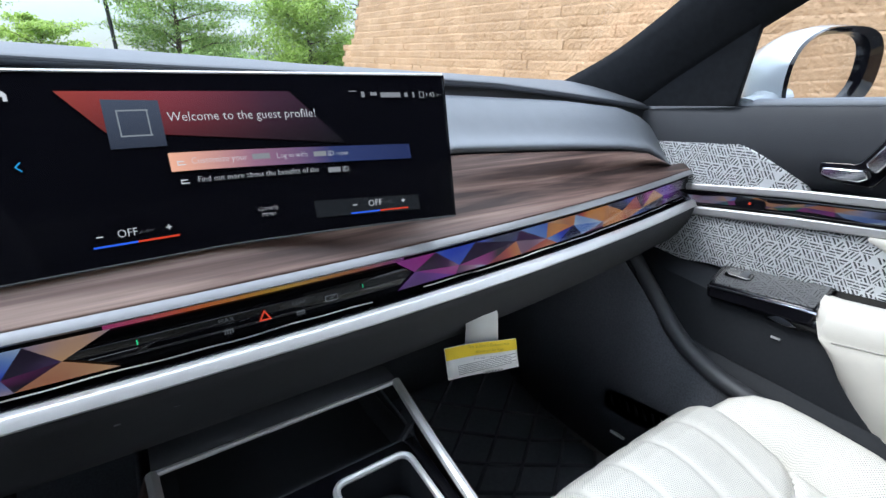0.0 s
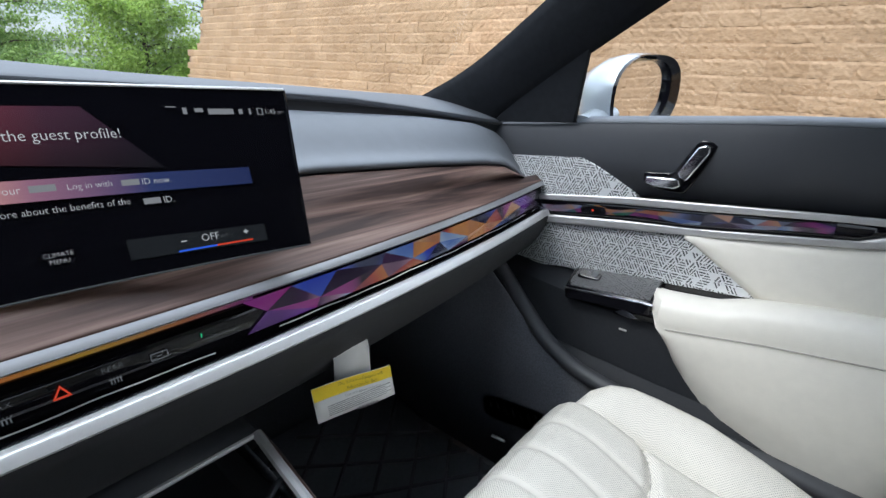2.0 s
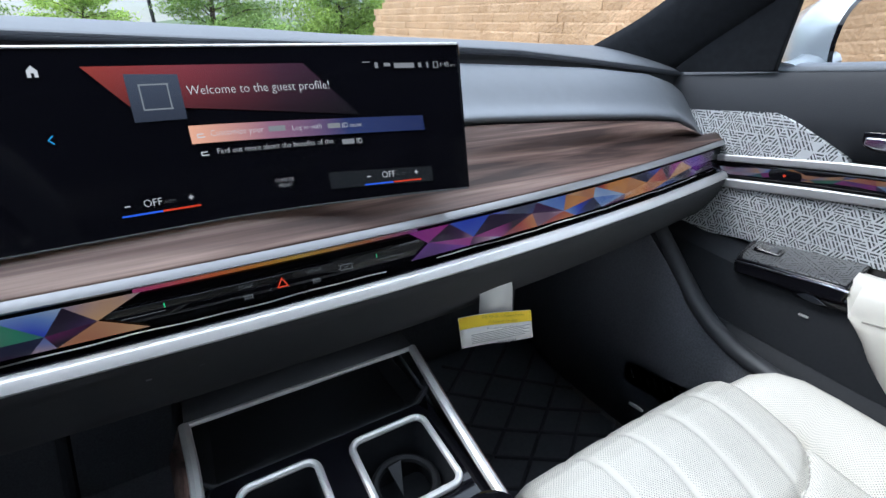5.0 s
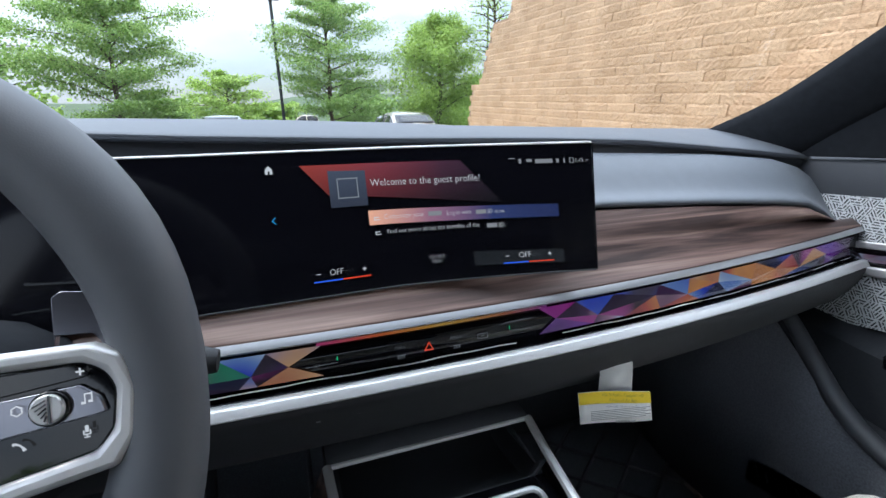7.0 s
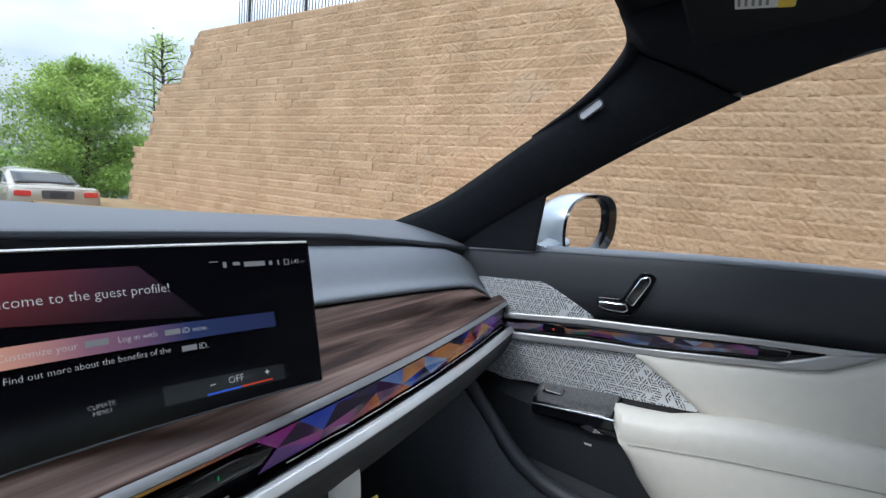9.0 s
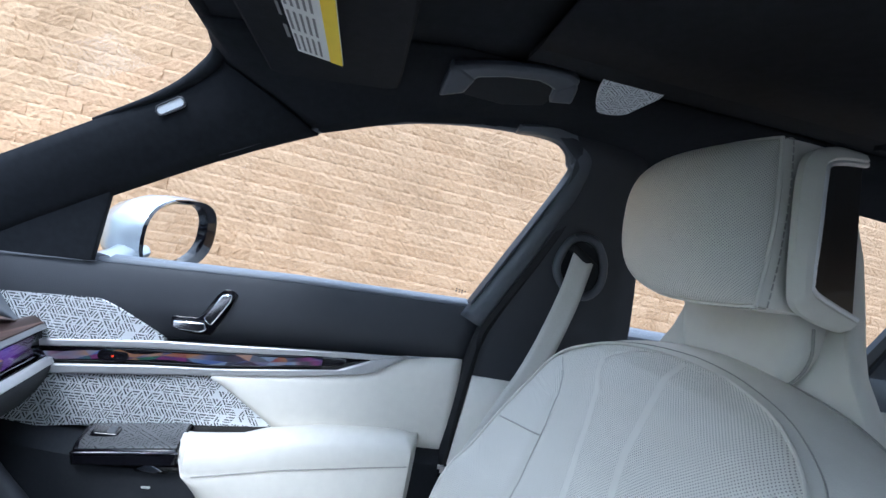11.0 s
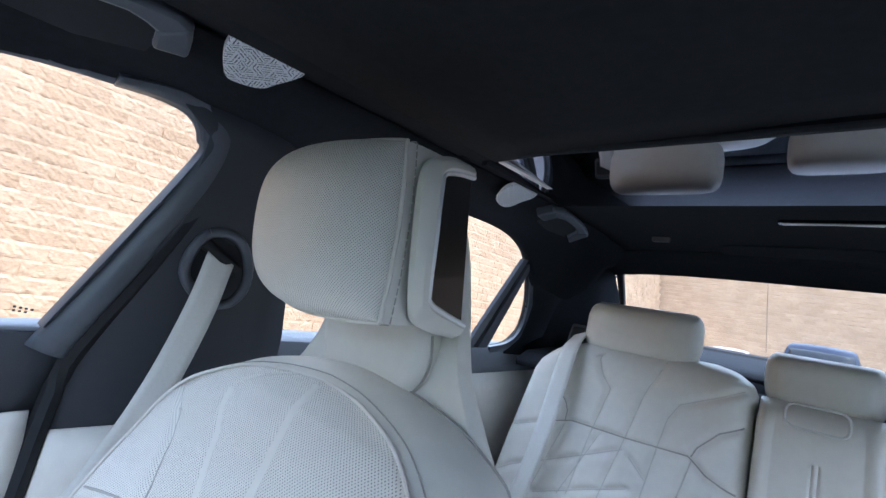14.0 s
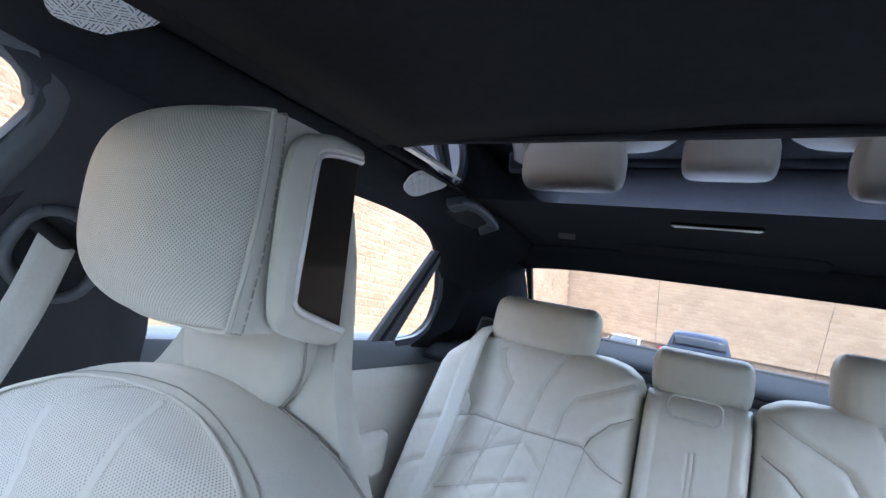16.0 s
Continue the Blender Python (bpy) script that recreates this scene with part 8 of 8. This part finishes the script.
def block(w, h, d, r):
    """One split-face block: its face, which looks along -x, is broken unevenly and leans back towards its top."""
    nx, nz = 12, 6
    v, f = [], []
    seed = r.uniform(0, 99)
    for j in range(nz):
        for i in range(nx):
            u, s = i / (nx - 1), j / (nz - 1)
            side = 0.0008 if i in (0, nx - 1) else 0.0
            crown = 0.016 * (0.7 + noise.noise((u * 6 + seed, 1.0, 5.0))) if j == nz - 1 else (0.012 * max(0.0, 0.4 + noise.noise((u * 5 + seed, 2.0, 9.0))) if j == 0 else 0.0)
            rough = 0.009 * noise.noise((u * 2.6 + seed, s * 1.9, seed)) + 0.011 * noise.noise((u * 7 + seed, s * 5, 3.0)) + 0.006 * noise.noise((u * 15 + seed, s * 11, 8.0))
            v.append((0.006 * s + side + crown + rough, (u - 0.5) * w, (s - 0.5) * h + (0.012 * noise.noise((u * 5 + seed, 7.0, s)) if j in (0, nz - 1) else 0)))
    for j in range(nz - 1):
        for i in range(nx - 1):
            a = j * nx + i
            f.append((a, a + nx, a + nx + 1, a + 1))
    o = len(v)
    ring = [*range(nx), *(nx * k + nx - 1 for k in range(1, nz - 1)), *range(nx * nz - 1, nx * (nz - 1) - 1, -1), *(nx * k for k in range(nz - 2, 0, -1))]
    v += [(d, v[k][1], v[k][2]) for k in ring]
    n = len(ring)
    f += [(ring[i], ring[(i + 1) % n], o + (i + 1) % n, o + i) for i in range(n)]
    return v, f


def wall_end(z):
    """How far the wall reaches ahead at each height."""
    if z < 1.6:
        return 18.0
    return 17.35 - 0.24 * (z - 1.6) if z < 3.7 else 15.76 - 0.45 * (z - 3.7)


wall = thing("wall_block", (WALLX, 0, 0), "tall retaining wall of tan split-face concrete blocks", "block wall", kind="structure")
core_pieces = [slab([(WALLX + BATTER * z0 + 0.045, -26.6, z0), (WALLX + BATTER * z0 + 0.045, y0, z0), (WALLX + BATTER * z1 + 0.045, y1, z1), (WALLX + BATTER * z1 + 0.045, -26.6, z1)], (0.5, 0, 0)) for z0, z1, y0, y1 in ((-1.0, 1.58, 17.95, 17.95), (1.58, 3.68, 17.25, 16.75), (3.68, 5.2, 15.65, 14.95))]
bv, bf = merge(*core_pieces)
mesh("wall_core", sloped(bv), bf, M_MORTAR, wall, "shadowed joints and core of the wall", smooth=False)
shapes = []
for k in range(10):
    v, f = block(BL - 0.0004, BH - 0.004, 0.16, wrng)
    me = bpy.data.meshes.new("block")
    me.from_pydata(v, [], f)
    me.materials.append(M_STONE)
    shapes.append(me)
rest = []
turn_out = SLOPE.to_3x3().to_4x4()
count = 0
for c in range(-3, 28):
    z = c * BH + BH / 2
    if z > 5.22:
        break
    off = (c % 2) * BL / 2 + wrng.uniform(-0.03, 0.03)
    y = -26.6 + off
    while y + BL / 2 < wall_end(z):
        p = SLOPE @ Vector((WALLX + BATTER * z + wrng.uniform(-0.010, 0.010), y, z))
        k = wrng.randrange(10)
        flip = Matrix.Diagonal((1, wrng.choice((1, -1)), 1, 1))
        if -2.2 < y < 3.2 and 0.5 < z < 3.2 and count < 300 and z > 0.6:
            ob = new("block", shapes[k])
            ob.parent = wall
            ob.matrix_basis = Matrix.Translation(p - Vector(wall.location)) @ turn_out
            count += 1
        else:
            m = Matrix.Translation(p) @ turn_out @ flip
            rest.append(([m @ v.co for v in shapes[k].vertices], [tuple(q.vertices) for q in shapes[k].polygons]))
        y += BL
rest_ob = mesh("block_rest", *merge(*rest), M_STONE, wall, smooth=False)
rest_ob["kind"] = "stuff"
# return wall behind the car
wall2 = thing("wall_behind", (0, -27, 0), "tan split-face block wall across the end of the lot", "block wall", kind="structure")
rest = []
for c in range(22):
    z = c * BH + BH / 2
    x = WALLX + 1.0 + (c % 2) * BL / 2
    while x > -26:
        k = wrng.randrange(10)
        m = Matrix.Translation(SLOPE @ Vector((x, -27, z + 1.4))) @ turn_out @ Matrix.Rotation(radians(-90), 4, "Z")
        rest.append(([m @ v.co for v in shapes[k].vertices], [tuple(q.vertices) for q in shapes[k].polygons]))
        x -= BL
core = slab([(WALLX + 1.3, -27.1, 0), (-26, -27.1, 0), (-26, -27.1, 5.6), (WALLX + 1.3, -27.1, 5.6)], (0, -0.5, 0))
mesh("wall_core", sloped(core[0]), core[1], M_MORTAR, wall2, smooth=False)
r2 = mesh("block_rest", *merge(*rest), M_STONE, wall2, smooth=False)
r2["kind"] = "stuff"
# iron fence on the wall
fence = thing("fence", (WALLX + 0.4, 6, 5.0), "black iron fence along the top of the wall", "fence")
for y in np.arange(-16, 13.4, 2.4):
    mesh("post", sloped(box((WALLX + 0.92, y, 5.70), (0.06, 0.06, 1.1))[0]), box((0, 0, 0), (1, 1, 1))[1], M_IRON, fence, smooth=False)
for z in (5.32, 6.12):
    mesh("rail", sloped(box((WALLX + 0.92, -1.4, z), (0.03, 29.4, 0.03))[0]), box((0, 0, 0), (1, 1, 1))[1], M_IRON, fence, smooth=False)
pick = box((0, 0, 0), (0.018, 0.018, 0.95))
pme = bpy.data.meshes.new("picket")
pme.from_pydata([tuple(v) for v in pick[0]], [], pick[1])
pme.materials.append(M_IRON)
for y in np.arange(-16, 13.35, 0.12):
    ob = new("picket", pme)
    ob.parent = fence
    ob.matrix_basis = Matrix.Translation((SLOPE @ Vector((WALLX + 0.92, y, 5.72))) - Vector(fence.location)) @ turn_out


# ---- trees ----
def tree(x, y, h, crown_r, mat, seed, label, base=0.25, leaf=0.26, n=3200, shape=1.0, flat=0.38):
    r = random.Random(seed)
    p0 = (OUT if y > 0 else SLOPE) @ Vector((x, y, 0))
    t = thing("tree", tuple(p0), label, "tree", "lot trees")
    trunk_pts = [Vector((0.06 * math.sin(i * 1.3 + seed), 0.06 * math.cos(i + seed), h * 0.92 * i / 8)) for i in range(9)]
    pieces = [tube(trunk_pts, [0.16 * (1 - i / 9.5) + 0.015 for i in range(9)], 8)]
    tips = []
    for k in range(34):
        f = base + (0.95 - base) * (k / 33) ** 0.9
        a = k * 2.4 + r.uniform(-0.3, 0.3)
        prof = math.sin(math.pi * min(1, 0.18 + 0.82 * (f - base) / (1 - base))) ** 0.75 if shape == 1 else (1 - (f - base) / (1 - base)) ** 0.8 * min(1, 0.35 + 3 * (f - base))
        ln = crown_r * max(0.16, prof) * r.uniform(0.75, 1.15)
        s = Vector((0, 0, h * f * 0.93))
        e = s + Vector((math.cos(a) * ln, math.sin(a) * ln, ln * r.uniform(0.05, 0.45)))
        mid = s.lerp(e, 0.5) + Vector((0, 0, 0.08 * ln))
        pieces.append(tube([s, mid, e], [0.045, 0.03, 0.01], 5))
        for q in (0.35, 0.6, 0.85, 1.0):
            tips.append((s.lerp(e, q) + Vector((r.uniform(-0.1, 0.1), r.uniform(-0.1, 0.1), 0.05)), 0.22 + 0.16 * ln))
    mesh("trunk", [p0 + Vector(v) for v in merge(*pieces)[0]], merge(*pieces)[1], M_BARK, t, "brown trunk and limbs")
    v, f = [], []
    for _ in range(int(n * 1.5)):
        c, rad = r.choice(tips)
        d = Vector((r.gauss(0, 1), r.gauss(0, 1), r.gauss(0, flat))) * rad * 0.62
        q = p0 + c + d
        u = Vector((r.gauss(0, 1), r.gauss(0, 1), r.gauss(0, 0.6))).normalized()
        w = u.orthogonal().normalized()
        s = leaf * r.uniform(0.5, 1.2)
        o = len(v)
        v += [q - u * s * 0.5, q + w * s * 0.42, q + u * s * 0.5, q - w * s * 0.42 + Vector((0, 0, -0.03))]
        f.append((o, o + 1, o + 2, o + 3))
    me = bpy.data.meshes.new("crown")
    me.from_pydata([tuple(k) for k in v], [], f)
    me.materials.append(mat)
    ob = settle(new("crown", me), t)
    ob["label"] = "leafy crown with gaps"
    return t


tree(-7.6, 29, 8.5, 3.7, M_LEAF, 1, "broad green oak on a lot island", 0.16, 0.115, 34000)
tree(3.1, 29, 8.7, 3.3, M_LEAF, 2, "layered green oak beside the lamp post", 0.16, 0.110, 29000)
tree(8.5, 25, 6.9, 2.5, M_LEAF_LIGHT, 3, "light green young maple by the wall", 0.10, 0.115, 34000, flat=0.85)
tree(-3.8, 46, 5.8, 3.4, M_LEAF_LIGHT, 4, "low light green tree far across the lot", 0.08, 0.20, 8000)
tree(11.5, 24.5, 9.2, 1.5, M_LEAF_LIGHT, 7, "thin tall tree behind the wall end", 0.45, 0.12, 2200, flat=0.8)
tree(-16, 34, 7.8, 4.0, M_LEAF, 5, "broad green oak on a lot island", 0.15, 0.32, 3000)
tree(7.2, 46, 5.2, 2.8, M_LEAF, 6, "low dark green tree far across the lot", 0.08, 0.20, 6000)
for i, (x, y, s) in enumerate(((-26, 60, 5), (-13, 66, 4.5), (0, 70, 4.0), (12, 64, 4.2), (22, 60, 5), (-40, 55, 6))):
    tree(x, y, s, s * 0.9, M_LEAF if i % 2 else M_LEAF_LIGHT, 20 + i, "distant green tree at the edge of the lot", 0.06, 0.7, 1400)
for i, x in enumerate((-4, -9, -15, 0, 3.5)):
    tree(x, -31 - i * 0.7, 8.6, 2.6, M_LEAF, 40 + i, "green tree above the end wall", 0.3, 0.3, 1300)
hill = [[(x, y, z * (1 + 0.25 * math.sin(x * 0.013) + 0.15 * math.sin(x * 0.041))) for x in np.linspace(-400, 400, 60)] for y, z in ((180, 0), (230, 7), (300, 15), (420, 20))]
hv = loft(hill)
tagged(mesh("backdrop", outside(hv[0]), hv[1], M_HILL), "hazy wooded rise in the distance", "hills", kind="structure")

# lamp post
post = thing("lamp_post", tuple(OUT @ Vector((0.25, 29, 0))), "tall black lot lamp with a square head", "street lamp")
lp = lambda x, y, z: OUT @ Vector((0.38 + x - 0.012 * z, 29 + y, z))
mesh("pole", *tube([lp(0, 0, 0), lp(0, 0, 7.75)], 0.085, 8), M_IRON, post)
hd = box((0, 0, 7.85), (0.92, 0.6, 0.42))
mesh("head", [lp(*v) for v in hd[0]], hd[1], M_IRON, post, "square black lamp head", bevel=0.02)
arm2 = box((0, 0, 7.58), (0.18, 0.18, 0.2))
mesh("collar", [lp(*v) for v in arm2[0]], arm2[1], M_IRON, post)
mast = thing("antenna_mast", tuple(OUT @ Vector((28.5, 62, 0))), "distant mobile phone mast with antenna bars", "mast")
mesh("pole", *tube([OUT @ Vector((28.5, 62, 0)), OUT @ Vector((28.5, 62, 17.6))], 0.12, 6), M_IRON, mast)
for k in range(6):
    a = k * math.pi / 3
    mesh("antenna", *tube([OUT @ Vector((28.5 + 1.0 * math.cos(a), 62 + 1.0 * math.sin(a), 15.6)), OUT @ Vector((28.5 + 1.0 * math.cos(a), 62 + 1.0 * math.sin(a), 17.5))], 0.05, 5), M_SATIN_DARK, mast)


# ---- parked vehicles ----
def car(x, y, yaw, paint, label, kind="sedan", name="parked_car"):
    """A parked car, built along +y with its tail at y = 0, then turned by yaw."""
    m = (OUT if y > 0 else SLOPE) @ pose(x, y, 0, 0, 0, yaw)
    t = thing(name, tuple(m.translation), label, "car", "parked cars")

    def put(part_name, vf, mat, note="", **more):
        return mesh(part_name, [m @ Vector(p) for p in vf[0]], vf[1], mat, t, note, **more)

    # along the car: (y, top of the lower body, half width); the cabin on it: (y, height, half width)
    if kind == "sedan":
        low = [(0.0, 0.62, 0.74), (0.03, 0.86, 0.84), (0.08, 0.98, 0.875), (0.20, 1.035, 0.895), (0.75, 1.05, 0.915), (1.6, 1.02, 0.925), (3.0, 0.99, 0.925), (3.6, 0.96, 0.915), (4.3, 0.84, 0.88), (4.65, 0.70, 0.80), (4.78, 0.52, 0.66)]
        cab = [(0.62, 1.045, 0.70), (0.95, 1.22, 0.67), (1.30, 1.385, 0.63), (1.75, 1.455, 0.60), (2.3, 1.465, 0.60), (2.75, 1.40, 0.62), (3.15, 1.20, 0.66), (3.55, 0.985, 0.72)]
        lamp = (0.66, 0.035, 0.86, 0.30, 0.13)
    elif kind == "truck":
        low = [(0.0, 1.10, 0.94), (0.04, 1.28, 0.96), (0.2, 1.31, 0.975), (1.9, 1.32, 0.98), (2.6, 1.30, 0.98), (4.0, 1.28, 0.97), (5.0, 1.20, 0.95), (5.45, 1.05, 0.90), (5.6, 0.75, 0.82)]
        cab = [(1.86, 1.30, 0.82), (1.95, 1.62, 0.77), (2.08, 1.83, 0.72), (2.5, 1.90, 0.70), (3.3, 1.90, 0.70), (3.7, 1.72, 0.74), (4.15, 1.28, 0.82)]
        lamp = (0.88, 0.03, 1.08, 0.12, 0.34)
    else:
        low = [(0.0, 0.85, 0.86), (0.03, 1.08, 0.92), (0.15, 1.18, 0.94), (2.0, 1.18, 0.95), (3.6, 1.15, 0.95), (4.4, 1.08, 0.92), (4.9, 0.95, 0.86), (5.05, 0.65, 0.76)]
        cab = [(0.05, 1.18, 0.86), (0.14, 1.62, 0.80), (0.30, 1.86, 0.74), (0.8, 1.92, 0.72), (2.9, 1.92, 0.72), (3.4, 1.74, 0.75), (4.15, 1.13, 0.84)]
        lamp = (0.85, 0.03, 1.15, 0.12, 0.34)
    rows = [[(-w * 0.93, q, 0.24), (-w, q, 0.42), (-w * 1.01, q, 0.5 * h + 0.2), (-w, q, h - 0.10), (-w * 0.965, q, h - 0.03), (-w * 0.88, q, h), (0, q, h + 0.02), (w * 0.88, q, h), (w * 0.965, q, h - 0.03), (w, q, h - 0.10), (w * 1.01, q, 0.5 * h + 0.2), (w, q, 0.42), (w * 0.93, q, 0.24)] for q, h, w in [(p.x, p.y, p.z) for p in smoothed(low, 4)]]
    put("body", loft(rows, cap=True), paint, "painted body")
    base = {"sedan": 1.0, "truck": 1.28, "van": 1.14}[kind]
    crows = [[(-0.80 if kind == "sedan" else -0.90, q, base - 0.03), (-w * 1.03, q, max(base, h - 0.07)), (-w * 0.93, q, max(base, h - 0.02)), (-w * 0.6, q, h), (0, q, h + 0.02), (w * 0.6, q, h), (w * 0.93, q, max(base, h - 0.02)), (w * 1.03, q, max(base, h - 0.07)), (0.80 if kind == "sedan" else 0.90, q, base - 0.03)] for q, h, w in [(p.x, p.y, p.z) for p in smoothed(cab, 4)]]
    put("cabin", loft(crows), paint, "painted roof and pillars")
    hs = smoothed(cab, 4)
    n = len(hs)
    for part_range, shift in ((range(1, 8 if kind == "sedan" else 6), -0.010), (range(n - 9, n - 1), 0.010)):
        put("window", loft([[(u * hs[k].z * 0.90, hs[k].x + shift, hs[k].y + 0.016 + 0.010 * (1 - u * u)) for u in np.linspace(-1, 1, 7)] for k in part_range]), M_GLOSS, "dark window glass", solid=0.006)
    for s in (1, -1):
        side_line = [p for p in hs if p.y > base + 0.10]
        a, b = side_line[0], side_line[-1]
        for y0, y1 in ((a.x + 0.10, (a.x + b.x) / 2 - 0.04), ((a.x + b.x) / 2 + 0.04, b.x - 0.12)):
            pts = []
            for k in np.linspace(0, 1, 6):
                q = y0 + (y1 - y0) * k
                h = float(np.interp(q, [p.x for p in hs], [p.y for p in hs])) - 0.085
                w = float(np.interp(q, [p.x for p in hs], [p.z for p in hs])) * 1.03
                e = 0.80 if kind == "sedan" else 0.90
                pts.append([(s * (w + (e - w) * (h - z) / max(0.05, h + 0.07 - base + 0.0) + 0.012), q, z) for z in np.linspace(base + 0.03, h, 4)])
            put("window", loft(pts), M_GLOSS, "dark window glass", solid=0.006)
        cx, cy, cz, lw, lh = lamp
        ring = [(s * (cx + u), cy - 0.05 + 0.10 * abs(u + lw / 2) ** 1.5, cz + v) for u, v in rounded(lw, lh, 0.04)]
        put("tail_light", slab(ring, (0, 0.10, 0)), M_TAIL, "red tail light", bevel=0.01)
        for wy in (0.95, low[-1][0] - 0.95):
            ring = [(s * 0.78, wy + 0.33 * math.cos(a), 0.33 + 0.33 * math.sin(a)) for a in np.linspace(0, 2 * math.pi, 25)[:-1]]
            wh = put("wheel", slab(ring, (s * 0.16, 0, 0)), M_RUBBER_GAP, "black tyre", bevel=0.02)
            ring = [(s * 0.93, wy + 0.22 * math.cos(a), 0.33 + 0.22 * math.sin(a)) for a in np.linspace(0, 2 * math.pi, 21)[:-1]]
            rim_sl = slab(ring, (s * 0.02, 0, 0))
            mesh("rim", [m @ Vector(p) for p in rim_sl[0]], rim_sl[1], M_SILVER, wh, "silver rim")
            arch = [(s * 0.935, wy + 0.37 * math.cos(a), 0.33 + 0.37 * math.sin(a)) for a in np.linspace(0, math.pi, 15)]
            put("wheel_arch", tube(arch, 0.018, 6), M_RUBBER_GAP)
    top = 0.86 if kind == "sedan" else 0.72
    put("number_plate_recess", slab([(u, -0.005, top - 0.02 + v) for u, v in rounded(0.62, 0.20, 0.03)], (0, 0.06, 0)), M_SATIN_DARK, bevel=0.006)
    put("number_plate", slab([(u, -0.012, top - 0.03 + v) for u, v in rounded(0.32, 0.14, 0.01)], (0, 0.02, 0)), M_LOWER, bevel=0.004)
    put("bumper", slab([(u, -0.03 + 0.10 * abs(u / 0.86) ** 3, 0.50 + v) for u, v in rounded(1.72, 0.24, 0.06, 6)], (0, 0.14, 0)), paint if kind == "sedan" else M_CHROME, "rear bumper", bevel=0.03)
    put("lid_line", tube([(u, 0.015 + 0.05 * abs(u / 0.8) ** 3, 0.975 if kind == "sedan" else 1.24) for u in np.linspace(-0.62, 0.62, 12)], 0.006, 6), M_SATIN_DARK)
    return t


M_TAIL = material("red_tail_lens", (0.55, 0.02, 0.02), 0.15, var=0.05, scale=30, bump=0, coat=1.0)
P_GOLD = material("champagne_car_paint", (0.34, 0.30, 0.24), 0.3, metal=0.4, var=0.03, scale=200, bump=0, coat=1.0)
P_BLUE = material("navy_truck_paint", (0.012, 0.018, 0.04), 0.4, spec=0.2, var=0.03, scale=200, bump=0, coat=0.25)
P_SILVER = material("silver_car_paint", (0.30, 0.33, 0.36), 0.3, metal=0.4, var=0.03, scale=200, bump=0, coat=1.0)
P_GREY = material("grey_car_paint", (0.18, 0.19, 0.20), 0.3, metal=0.4, var=0.03, scale=200, bump=0, coat=1.0)
P_WHITE = material("white_car_paint", (0.7, 0.7, 0.7), 0.3, var=0.03, scale=200, bump=0, coat=1.0)
P_TAN = material("tan_truck_paint", (0.45, 0.38, 0.28), 0.3, metal=0.3, var=0.03, scale=200, bump=0, coat=1.0)
car(4.1, 14.0, 0, P_GOLD, "champagne saloon car parked ahead beside the wall")
car(5.6, 22.5, 0, P_GREY, "dark grey car parked farther along")
car(9.2, 33.5, 0, P_WHITE, "white van parked under the trees", "van", "parked_van")
car(-1.95, 21.5, 180, P_SILVER, "pale silver saloon car parked across the lot")
car(-9.5, 33.0, 90, P_GREY, "grey car parked across the lot")
car(5.6, 46.0, 88, P_TAN, "tan pickup truck parked across the lot", "truck", "parked_pickup")
car(12.2, 36.5, 70, P_GREY, "dark car parked near the trees")
car(0.40, -14.4, 180, P_BLUE, "dark blue pickup truck parked behind", "truck", "parked_pickup")
car(3.4, -20.5, 180, P_WHITE, "white saloon car parked behind beside the pickup")
